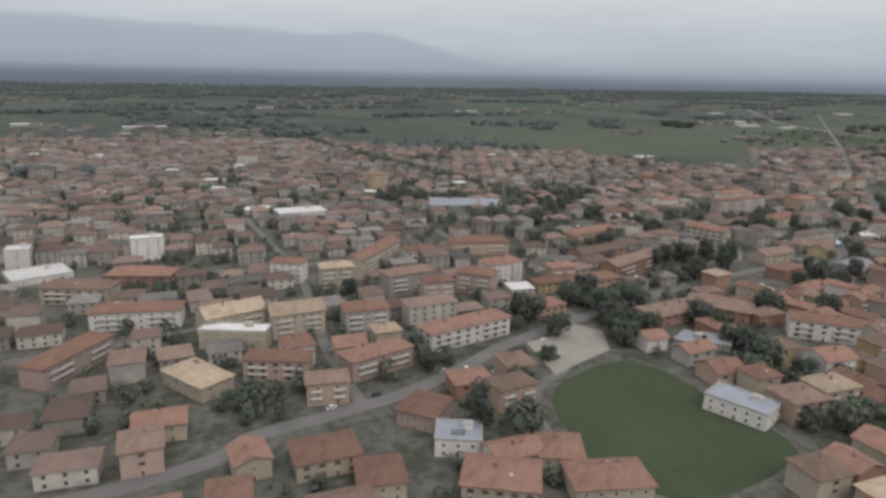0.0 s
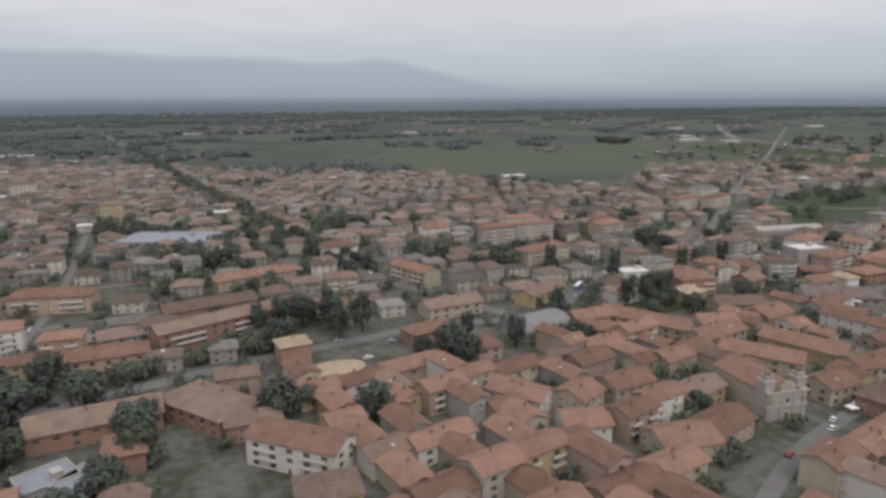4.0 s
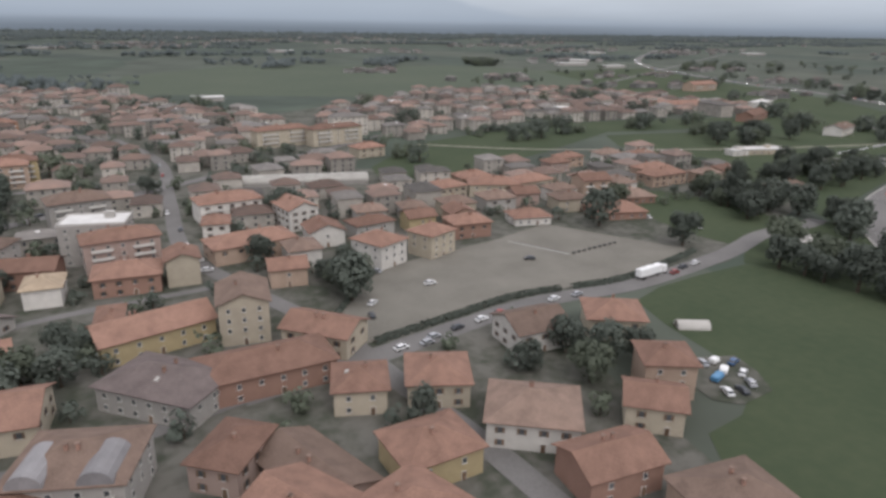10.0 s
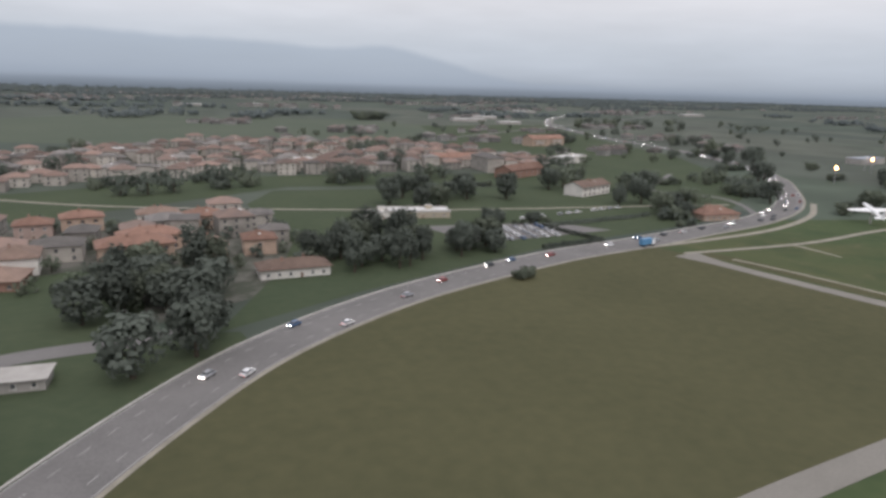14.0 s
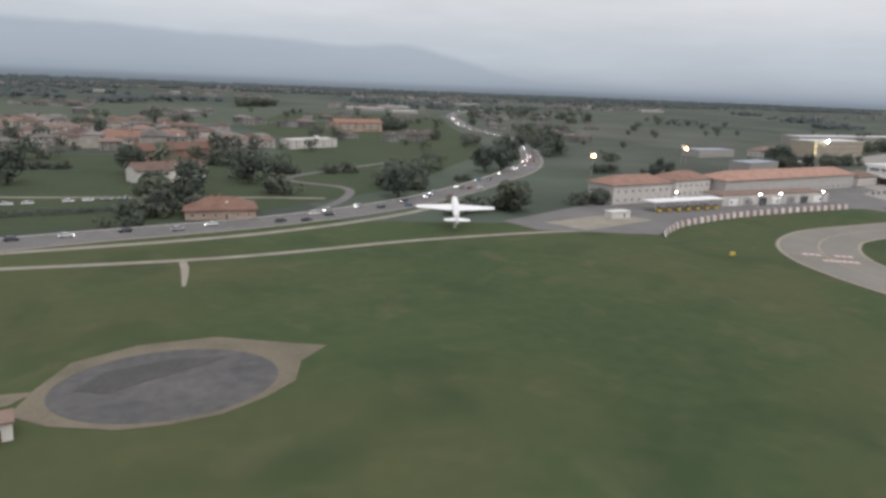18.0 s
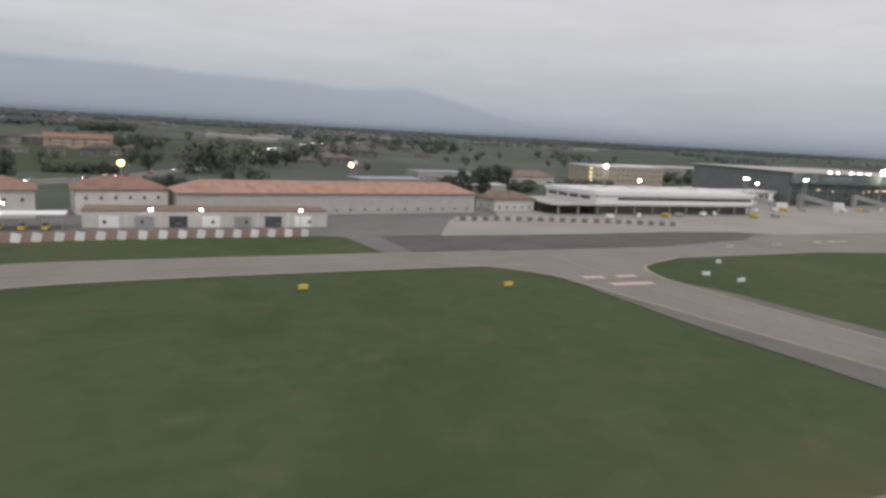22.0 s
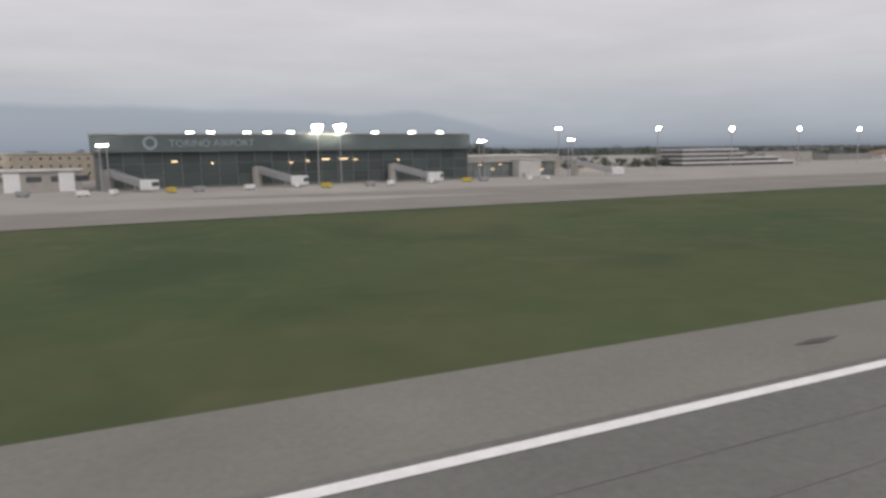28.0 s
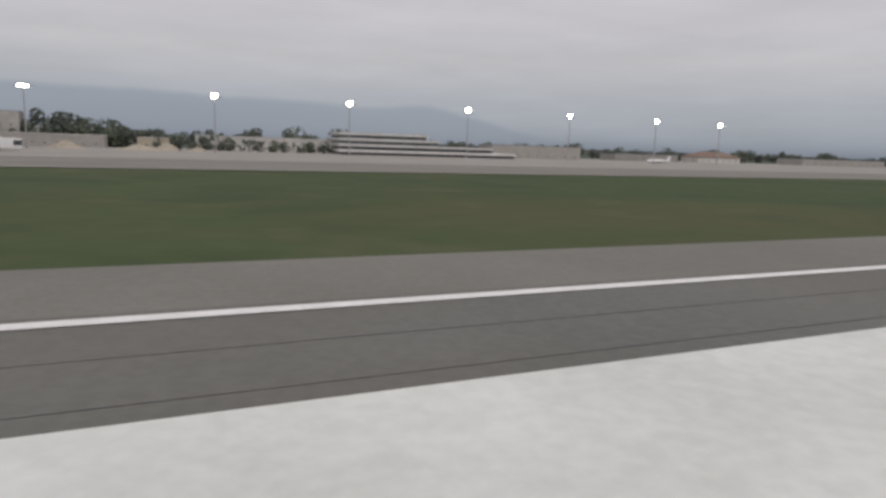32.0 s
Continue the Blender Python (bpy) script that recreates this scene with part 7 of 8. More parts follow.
for k, (x, y) in enumerate(((649.4, 125.2), (657.2, 125.9), (666.3, 127.6), (675.0, 126.6), (681.2, 129.6), (694.4, 130.2), (702.6, 135.6), (719.5, 140.0))):
    if all(math.dist((x, y), c) > 3.2 for c in driving):
        car(x, y, (9, 9, 190, 10, 191, 12, 200, 23)[k], ("dark", "white", "dark", "silver", "white", "dark", "white", "dark")[k], k % 3 == 1, 0.05, "traffic on the main road")
lot = random.Random(4)
sheet("parking_lot", [(592.1, 157.9), (598.1, 135.9), (610.2, 134.6), (640.4, 135.6), (632.0, 148.3), (619.8, 152.3), (605.8, 154.3)], ASPHALT, 0.026, label="asphalt parking lot full of cars", category="ground")
for i in range(7):
    for j in range(5):
        x, y = 600 + i * 3.6 + j * 0.6, 134.5 + j * 3.2 + i * 0.1
        if lot.random() < 0.9 and y < 153:
            car(round(x, 2), round(y, 2), 82 + lot.uniform(-4, 4), lot.choice(("white", "silver", "white", "dark", "blue", "silver")), False, 0.03, "cars in the parking lot")
for i in range(12):
    x = 626 + i * 3.7
    if i not in (3, 7):
        car(x, 157 + i * 0.5, 8, ("white", "silver", "white")[i % 3], False, 0.03, "row of cars by the field")
for x, y, c in ((39.0, 118.3, "white"), (49.5, 119.9, "dark"), (68.2, 123.8, "silver"), (72.2, 114.5, "white"), (76.2, 116.6, "dark"), (79.3, 118.6, "white"), (100.5, 129.0, "white"), (198.5, 136.6, "white"), (207.6, 143.9, "silver"), (265.1, 67.1, "white"), (283.8, 157.8, "white"), (288.8, 156.8, "dark"), (303.0, 170.4, "silver"), (383.7, 126.0, "white"), (382.8, 132.3, "white"), (381.9, 139.6, "white"), (374.7, 74.2, "red")):
    car(x, y, (x * 17) % 40 - 10, c, False, 0.05, "cars in the town")

park = random.Random(31)
for ps, hw in ROADS[2:17]:
    for i in range(4, len(ps) - 1, 5):
        p, q = ps[i], ps[i + 1]
        d = (q - p) / np.linalg.norm(q - p)
        if -10 < p[0] < 470 and 35 < p[1] < 240 and park.random() < 0.34:
            pos = p + np.array([-d[1], d[0]]) * (hw - 0.7) * park.choice((-1, 1))
            car(round(pos[0], 2), round(pos[1], 2), math.degrees(math.atan2(d[1], d[0])), park.choice(("white", "silver", "dark", "white", "red", "silver")), False, 0.04, "cars in the town")

# memorial aircraft on a pole beside the perimeter track
def aeroplane(x, y, z, turn, scale, tilt, words, name):
    ob = thing(name, pose(x, y, 0, 0, 0, turn), words, "aeroplane")
    m = Matrix.Translation((0, 0, z)) @ Matrix.Rotation(radians(tilt), 4, "Y") @ Matrix.Scale(scale, 4)
    rings, k = [], 12
    for px, rad in ((-3.3, 0.06), (-2.6, 0.2), (-1.0, 0.42), (1.2, 0.46), (2.2, 0.36), (2.8, 0.08)):
        rings.append([(px, rad * math.cos(a), rad * math.sin(a)) for a in [i * math.tau / k for i in range(k)]])
    vs = [v for r_ in rings for v in r_]
    fs = [(a * k + i, a * k + (i + 1) % k, (a + 1) * k + (i + 1) % k, (a + 1) * k + i) for a in range(len(rings) - 1) for i in range(k)] + [tuple(range(k)), tuple(range(len(vs) - 1, len(vs) - k - 1, -1))]
    part("fuselage", mesh("fuselage", vs, fs, [WHITE_PAINT]), ob, m)
    for sgn in (-1, 1):
        part("wing", mesh("wing", [(0.9, 0, -.1), (-0.5, 0, -.1), (-0.1, 4.6 * sgn, .06), (0.45, 4.6 * sgn, .06), (0.9, 0, .08), (-0.5, 0, .0), (-0.1, 4.6 * sgn, .1), (0.45, 4.6 * sgn, .1)],
                          [(0, 1, 2, 3), (7, 6, 5, 4), (0, 3, 7, 4), (1, 5, 6, 2), (2, 6, 7, 3)], [WHITE_PAINT]), ob, m)
        part("tailplane", mesh("tailplane", [(-2.3, 0, .1), (-3.1, 0, .1), (-3.0, 1.5 * sgn, .12), (-2.6, 1.5 * sgn, .12), (-2.3, 0, .18), (-3.1, 0, .15)], [(0, 1, 2, 3), (3, 2, 5, 4), (1, 5, 2), (0, 3, 4)], [WHITE_PAINT]), ob, m)
    part("fin", mesh("fin", [(-2.2, -.05, .1), (-3.2, -.03, .1), (-3.3, 0, 1.3), (-2.8, 0, 1.3), (-2.2, .05, .1), (-3.2, .03, .1)], [(0, 1, 2, 3), (3, 2, 5, 4), (1, 5, 2), (0, 3, 4)], [WHITE_PAINT]), ob, m)
    return ob


gate = aeroplane(726.5, 116.3, 4.0, 68, 1.72, -20, "white jet trainer mounted on a pole beside the airfield fence", "memorial_aeroplane")
part("pole", tube("pole", 0.3, 0.2, 4.0, CONCRETE, 10), gate)
kiosk = thing("gate_hut", pose(768.5, 116.5, 0, 0, 0, 2), "low white flat-roofed hut by the fence", "hut")
part("wall", boxes("wall", [(-2.7, 2.7, -1.2, 1.2, -.05, 1.6, 0)], [WHITE]), kiosk)
part("roof", boxes("roof", [(-2.9, 2.9, -1.4, 1.4, 1.6, 1.75, 0)], [PALE]), kiosk)
part("window", WINDOW, kiosk, Matrix.Translation((1, -1.2, 0.5)))

# striped blast fence: leaning panels, white and dull red in turn
SLANT = Matrix(((1, 0, 0.45, 0), (0, 1, 0, 0), (0, 0, 1, 0), (0, 0, 0, 1)))
fence = thing("blast_fence", pose(0, 0, 0), "low fence of leaning white and dull grey striped panels", "fence", "", "structure")
PANEL_W = boxes("panel", [(-0.62, 0.62, -0.1, 0.1, 0, 1.25, 0)], [PALE])
PANEL_R = boxes("panel", [(-0.62, 0.62, -0.1, 0.1, 0, 1.25, 0)], [surface("dull_red_grey_panel", (0.22, 0.15, 0.125), (0.30, 0.20, 0.165), 1.0)])
PANEL_G = boxes("panel", [(-0.62, 0.62, -0.1, 0.1, 0, 0.95, 0)], [CONCRETE])
PANEL_D = boxes("panel", [(-0.62, 0.62, -0.1, 0.1, 0, 0.95, 0)], [ASPHALT])
for pts in ([(764, 96.6), (769.5, 100.6), (777.5, 104.6), (791, 107.9), (805, 110), (824, 111), (843, 111)], [(879.4, 128), (893, 127.4), (906, 125.4), (922, 121.6), (934, 117.4)]):
    ln = smooth(pts, 0.2)
    acc, last, i = 0.0, None, 0
    for p, q in zip(ln, ln[1:]):
        acc += float(np.linalg.norm(q - p))
        if acc >= 1.27:
            acc, i = 0.0, i + 1
            part("panel", (PANEL_W if i % 2 else PANEL_R) if pts[0][0] < 800 else (PANEL_G if i % 2 else PANEL_D), fence, Matrix.Translation((p[0], p[1], 0)) @ Matrix.Rotation(math.atan2(q[1] - p[1], q[0] - p[0]), 4, "Z") @ Matrix.Rotation(radians(-14), 4, "X") @ SLANT)

# red-roofed airport sheds
# red tiles made paler, the haze before the sheds put into their colour
HAZED_RED = tiles("hazed_red_tiles", (0.35, 0.215, 0.165))
PALE_WALL = wall_paint("pale_grey_plaster", (0.60, 0.58, 0.545))


def shed(x, y, turn, w, d, h, wall, roof, kind, words, storeys=1, gap=2.4, name="airport_shed"):
    ob = thing(name, pose(x, y, 0, 0, 0, turn), words, "building")
    part("wall", wall_mesh(kind, w, d, h, wall), ob)
    rm, rise = roof_mesh(kind, w, d, roof)
    part("roof", rm, ob, Matrix.Translation((0, 0, h)))
    for length, dist, ang in ((w, -d / 2, 0), (d, -w / 2, -90)):
        k = int((length - 1) / gap)
        for s_ in range(storeys):
            for i in range(k):
                part("window", WINDOW, ob, Matrix.Rotation(radians(ang), 4, "Z") @ Matrix.Translation(((i - (k - 1) / 2) * (length - 1) / k, dist, 0.7 + s_ * (h - 0.4) / storeys)))
    return ob


shed(789.5, 136.6, 6, 22, 9, 5.0, WHITE, HAZED_RED, "hip", "white two-storey airport building with a red hip roof", 2)
shed(814, 143.0, 9, 16, 9, 4.8, WHITE, HAZED_RED, "hip", "white airport building with a red hip roof and a gate", 2)
shed(857.5, 143.2, 5, 68, 10, 4.6, PALE_WALL, HAZED_RED, "hip", "very long grey warehouse with a red tiled roof", 1, 3.2)
workshop = shed(829.2, 125.2, -2, 41, 7, 2.9, PALE_WALL, BROWN, "flat", "long low workshop with a dark flat roof and lamps", 1, 5.2)
for i in range(7):
    u = -16.5 + i * 5.4
    part("roller_door", boxes("roller_door", [(-1.5, 1.5, -.06, .02, 0, 2.1, 0)], [(WHITE_PAINT, PANE, METAL)[i * 5 % 3]]), workshop, Matrix.Translation((u, -3.5, 0)))
    part("pillar", boxes("pillar", [(-.2, .2, -.16, .02, 0, 2.9, 0)], [WHITE]), workshop, Matrix.Translation((u + 2.6, -3.5, 0)))
shed(905, 148.5, 6, 13, 8, 3.0, WHITE, BROWN, "hip", "small airport building with a brown tiled roof", 1)
canopy = thing("canopy", pose(794.5, 122.0, 0, 0, 0, 1), "long thin white canopy on posts over yellow machines", "canopy")
part("canopy_roof", boxes("canopy_roof", [(-12, 12, -2.2, 2.2, 2.5, 2.7, 0)], [WHITE_PAINT]), canopy)
for i in range(9):
    part("post", tube("post", .09, .09, 2.5, METAL, 6), canopy, Matrix.Translation((-11.5 + i * 2.87, -2, 0)))
for i in range(7):
    t = thing("ground_tractor", pose(784.5 + i * 3.2, 120.3, 0, 0, 0, 80), "yellow airport tractor parked under the canopy", "tractor", "tractors under the canopy")
    part("body", bevel_box("body", 1.6, .9, .6, AMBER_PAINT, .06, .2), t)
    part("cab", bevel_box("cab", .6, .8, .5, PANE, .05, .8), t, Matrix.Translation((-.3, 0, 0)))
    for u in (-.5, .5):
        for v in (-.4, .4):
            part("wheel", WHEEL, t, Matrix.Translation((u, v, .17)))


def wall_lamp(x, y, z):
    ob = thing("yard_lamp", pose(x, y, 0), "lit white lamp on a slim pole before the workshop", "lamp", "yard lamps")
    part("pole", tube("pole", .06, .05, z, METAL, 6), ob)
    part("lamp_head", bevel_box("lamp_head", .5, .25, .2, LAMP_WHITE, .04, z), ob)


for x, y in ((819, 119.5), (827, 119.5), (844, 119.0), (797, 127.5)):
    wall_lamp(x, y, 3.4)


def mast(x, y, h, words, lamp=LAMP_WHITE, heads=2, size=1.0, twin=False, flat=False):
    ob = thing("floodlight_mast", pose(x, y, 0), words, "street lamp", "floodlight masts")
    for u in ((-.7, .7) if twin else (0,)):
        part("pole", tube("pole", .2, .11, h, METAL, 8), ob, Matrix.Translation((u, 0, 0)))
    bar = part("crossbar", boxes("crossbar", [(-.9 * size, .9 * size, -.08, .08, h - .1, h + .06, 0)], [METAL]), ob)
    for i in range(heads):
        u = (i - (heads - 1) / 2) * (1.05 if flat else 1.2) * size / max(heads - 1, 1)
        tall = (.2 if flat else .4) * size
        wide = (.46 if flat else .26) * size
        if heads == 1 and not flat and lamp is LAMP_WHITE:      # a bundle of floodlights, each turned its own way
            for a, b, q in ((0, .24, .2), (-.24, .3, .13), (.26, .34, .14), (-.12, .02, .13), (.14, .08, .12)):
                part("lamp_head", boxes("lamp_head", [((a - q) * size, (a + q) * size, -.25, .05, h + (b - q) * size, h + (b + q) * size, 0)], [lamp]), bar)
        else:
            part("lamp_head", boxes("lamp_head", [(u - wide, u + wide, -.25, .05, h + .02, h + .02 + tall, 0)], [lamp]), bar)


for x, y in ((814, 184), (881, 207)):
    mast(x, y, 6.2, "tall mast with a bright orange floodlight", LAMP_WARM, 1, 2.4)
mast(884, 212, 6.6, "tall mast with a square white board", WHITE_PAINT, 1, 3.0)
for x, h in ((1002, 9.4), (1032, 9.6), (1121.5, 10.0), (1150, 10.2)):
    mast(x, 156, h, "twin-poled apron floodlight mast with lit lamps", LAMP_WHITE, 2, 1.15, True, True)
for i, x in enumerate((1161, 1202, 1237, 1273, 1309, 1344, 1373)):
    mast(x, 178, 14.0, "high apron floodlight mast with a bright head", LAMP_WHITE, 1, 2.0 if i else 2.2, False, i == 0)
for x in (958, 1010):
    mast(x, 158, 7.6, "apron floodlight mast with lit lamps", LAMP_WHITE, 1, 1.0)
for x, y, h in ((1078, 157.6, 13.2), (1083.5, 157.6, 13.2)):
    mast(x, y, h - 0.4, "tall mast with a very bright floodlight before the terminal", LAMP_WHITE, 1, 3.2)

# white pier building: dark ground floor, white bands, window strip
pier = thing("pier_building", pose(947.5, 147.5, 0, 0, 0, -1.5), "long white two-level airport pier with a strip of windows", "building")
# shade of the recess under the slab is put into this grey
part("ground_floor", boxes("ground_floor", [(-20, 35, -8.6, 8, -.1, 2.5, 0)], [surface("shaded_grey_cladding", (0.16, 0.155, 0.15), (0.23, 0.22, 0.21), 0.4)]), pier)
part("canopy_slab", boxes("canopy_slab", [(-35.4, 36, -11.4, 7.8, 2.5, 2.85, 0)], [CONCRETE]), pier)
# annex darker still, its colour carrying the shade below the slab
part("low_annex", boxes("low_annex", [(-34.6, -20.1, -3.5, 7.2, -.1, 2.5, 0)], [surface("shaded_annex_cladding", (0.12, 0.118, 0.115), (0.18, 0.175, 0.17), 0.4)]), pier)


def slanted(name, a, b, front, back, z0, z1, mat):
    """A long block whose left end runs back at a slant."""
    vs = [(a, front, z0), (b, front, z0), (b, back, z0), (a - 3.8, back, z0), (a, front, z1), (b, front, z1), (b, back, z1), (a - 3.8, back, z1)]
    return mesh(name, vs, [(0, 3, 2, 1), (4, 5, 6, 7), (0, 1, 5, 4), (1, 2, 6, 5), (2, 3, 7, 6), (3, 0, 4, 7)], [mat])


part("upper_floor", slanted("upper_floor", -21, 35, -10.2, 8, 2.86, 5.2, WHITE_PAINT), pier)
part("roof_band", slanted("roof_band", -21.5, 35.5, -10.7, 8.4, 5.2, 6.2, WHITE_PAINT), pier)
part("roof", slanted("roof", -20.6, 34.6, -9.8, 7.6, 6.2, 6.28, PALE), pier)
STRIP = boxes("window", [(-1.55, 1.55, -0.06, 0.02, 0, 0.7, 0)], [PANE])
for i in range(15):
    part("window", STRIP, pier, Matrix.Translation((-12.5 + i * 3.25, -10.22, 3.95)))
for i in range(4):
    part("window", STRIP, pier, Matrix.Translation((-22.0 - i * 0.86, -6.4 + i * 3.9, 3.95)) @ Matrix.Rotation(radians(-78.2), 4, "Z"))
for i in range(12):
    part("column", boxes("column", [(-.18, .18, -.18, .18, -.05, 2.5, 0)], [GREY]), pier, Matrix.Translation((-33 + i * 6.1, -10.6, 0)))
for u, w_, h_ in ((-12, 5, .45), (4, 9, .4), (22, 4, .5)):
    part("roof_hut", boxes("roof_hut", [(u - w_ / 2, u + w_ / 2, 0, 4, 6.28, 6.28 + h_, 0)], [PALE]), pier)

# cream hotel with lit facade behind the pier
FACADE_LIGHT = glow("lit_facade", (1.0, 0.82, 0.42), 1.6)
hotel = thing("lit_hotel", pose(1014.5, 236, 0, 0, 0, 2), "cream flat-roofed block with small square windows", "building")
part("wall", boxes("wall", [(-21.5, 21.5, -7, 7, -.1, 8.2, 0)], [CREAM]), hotel)
part("roof", boxes("roof", [(-21.8, 21.8, -7.3, 7.3, 8.2, 8.5, 0)], [PALE]), hotel)
for i in range(17):
    for f in range(3):
        part("window", WINDOW, hotel, Matrix.Translation((-20 + i * 2.5, -7, 1.6 + f * 2.3)) @ Matrix.Diagonal((1.6, 1, 1.5, 1)))
# added glowing strips imitate light on the end of the facade
for i in range(4):
    part("facade_glow", boxes("facade_glow", [(-.8, .8, -.1, .1, 0, .5, 0)], [FACADE_LIGHT]), hotel, Matrix.Translation((-20.7, -7.3 + i * 0.1, 2.0 + i * 1.7)))
mast(1000, 226, 8.2, "mast with a bright floodlight before the cream block", LAMP_WHITE, 1, 1.8)

# dark glass terminal
term = thing("terminal", pose(1079.5, 182, 0), "long dark glass airport terminal with lamps along its roof", "building")
# core and fascia lighter than their dark tone, in place of haze
part("core", boxes("core", [(-49.6, 39.8, -21.4, 24, -.1, 11.6, 0)], [surface("hazed_dark_cladding", (0.135, 0.146, 0.146), (0.175, 0.187, 0.184), 0.3, 0.5)]), term)
part("fascia", boxes("fascia", [(-50.1, 40.2, -22.6, -21.4, 8.2, 12.0, 0)], [surface("hazed_green_fascia", (0.105, 0.128, 0.128), (0.132, 0.158, 0.158), 0.2, 0.4)]), term)
part("roof", boxes("roof", [(-50.3, 40.4, -22.8, 24.4, 12.0, 12.3, 0)], [CONCRETE]), term)
for i in range(22):
    for f in range(3):
        part("pane", boxes("pane", [(-1.9, 1.9, -.06, .02, 0, 2.35, 0)], [GLASS]) if i + f == 0 else bpy.data.meshes["pane"], term, Matrix.Translation((-46 + i * 4.0, -21.45, 0.6 + f * 2.55)))
for i in range(23):
    part("mullion", bpy.data.meshes["mullion"] if i else boxes("mullion", [(-.09, .09, -.2, .02, 0, 8.2, 0)], [paint("grey_mullion", (0.17, 0.18, 0.18))]), term, Matrix.Translation((-48 + i * 4.0, -21.45, 0)))
for u, z, w_ in ((-33.5, 5.9, 1.2), (-25.5, 5.4, 0.6), (-7.5, 5.2, 0.8), (-3.5, 5.6, 1.0), (1, 5.9, 2.0), (5.5, 5.9, 2.2), (8.5, 5.7, 1.2), (20, 5.5, 0.7)):
    part("lit_window", boxes("lit_window", [(u - w_ / 2, u + w_ / 2, -21.62, -21.54, z, z + .32, 0)], [glow("warm_interior", (1, 0.72, 0.4), 1.6) if "warm_interior" not in bpy.data.materials else bpy.data.materials["warm_interior"]]), term)
ROOF_LIGHT = glow("roof_edge_light", (1.0, 0.97, 0.90), 9.0)
for x in (1049.5, 1054, 1062, 1066.5, 1072, 1093, 1103, 1111):
    part("roof_lamp", boxes("roof_lamp", [(-.85, .85, -.2, .2, 0, .3, 0)], [ROOF_LIGHT]), term, Matrix.Translation((x - 1079.5, -22.6, 12.35)))
words = bpy.data.curves.new("sign_text", "FONT")
words.body, words.size, words.extrude = "TORINO AIRPORT", 2.25, 0.04
words.materials.append(paint("pale_sign_letters", (0.30, 0.36, 0.38)))
part("sign_text", words, term, Matrix.Translation((-34.5, -22.66, 9.35)) @ Matrix.Rotation(math.pi / 2, 4, "X"), "pale grey lettering on the terminal front")
bm = bmesh.new()
outer = [bm.verts.new((1.5 * math.cos(i * math.tau / 24), 0, 1.5 * math.sin(i * math.tau / 24))) for i in range(24)]
inner = [bm.verts.new((0.95 * math.cos(i * math.tau / 24), 0, 0.95 * math.sin(i * math.tau / 24))) for i in range(24)]
for i in range(24):
    bm.faces.new((outer[i], outer[(i + 1) % 24], inner[(i + 1) % 24], inner[i]))
me = bpy.data.meshes.new("sign_ring")
bm.to_mesh(me)
bm.free()
me.materials.append(bpy.data.materials["pale_sign_letters"])
part("sign_ring", me, term, Matrix.Translation((-38.3, -22.68, 10.2)))

# lower glass wing at the terminal's end, with a pale stair block
GREY_GLASS = surface("hazy_grey_glass", (0.15, 0.175, 0.172), (0.22, 0.245, 0.24), 0.2, 0.2, 0, 8, 0.2, 0.5)
end_wing = thing("terminal_wing", pose(1136.5, 166, 0), "lower grey glass wing at the end of the terminal", "building")
part("core", boxes("core", [(-15.6, 15.4, 0, 22, -.1, 6.0, 0)], [GREY]), end_wing)
part("roof", boxes("roof", [(-15.8, 15.8, -.8, 22.3, 6.0, 6.3, 0)], [PALE]), end_wing)
part("fascia", boxes("fascia", [(-15.7, 15.6, -.6, -.12, 4.3, 6.0, 0)], [CONCRETE]), end_wing)
wing_pane = boxes("pane", [(-1.35, 1.35, -.06, .02, 0, 2.6, 0)], [GREY_GLASS])
for i in range(10):
    for f in range(2):
        part("pane", wing_pane, end_wing, Matrix.Translation((-13.8 + i * 3.0, -.05, 0.3 + f * 1.95)) @ Matrix.Diagonal((1, 1, .72, 1)))
for i in range(11):
    part("mullion", bpy.data.meshes["mullion"], end_wing, Matrix.Translation((-15.3 + i * 3.0, -.05, 0)) @ Matrix.Diagonal((1, 1, .72, 1)))
for u, z in ((-10.5, 3.6), (-6.2, 2.2), (-3.8, 3.5), (5.5, 1.8), (10.4, 1.8)):
    part("lit_window", boxes("lit_window", [(u - .45, u + .45, -.24, -.16, z, z + .3, 0)], [bpy.data.materials["warm_interior"]]), end_wing)
stairs = thing("stair_block", pose(1140, 163.2, 0), "pale concrete stair block against the glass wing", "building")
part("wall", boxes("wall", [(-3.6, 3.6, -2, 2, -.1, 4.7, 0)], [PALE]), stairs)
part("roof", boxes("roof", [(-3.7, 3.7, -2.1, 2.1, 4.7, 4.9, 0)], [CONCRETE]), stairs)
part("door", boxes("door", [(-2.6, -1.6, -2.05, -1.98, 0, 1.3, 0)], [GREY]), stairs)

# low link building between pier and terminal
link = thing("link_building", pose(1008, 164, 0, 0, 0, 8), "grey link building with pale panels beside the terminal", "building")
part("wall", boxes("wall", [(-20, 19, -3, 6, -.1, 4.4, 0)], [GREY]), link)
part("roof", boxes("roof", [(-20.4, 19.4, -3.4, 6.4, 4.4, 4.8, 0)], [PALE]), link)
for i in range(9):
    part("window", boxes("window", [(-1.4, 1.4, -.06, .02, 0, 1.2, 0)], [PANE]), link, Matrix.Translation((-17 + i * 4.5, -3, 2.2)))
for u in (-12, 6, 16):
    part("pale_panel", boxes("pale_panel", [(-1.5, 1.5, -.12, .02, 0, 4.2, 0)], [WHITE_PAINT]), link, Matrix.Translation((u, -3, 0)))


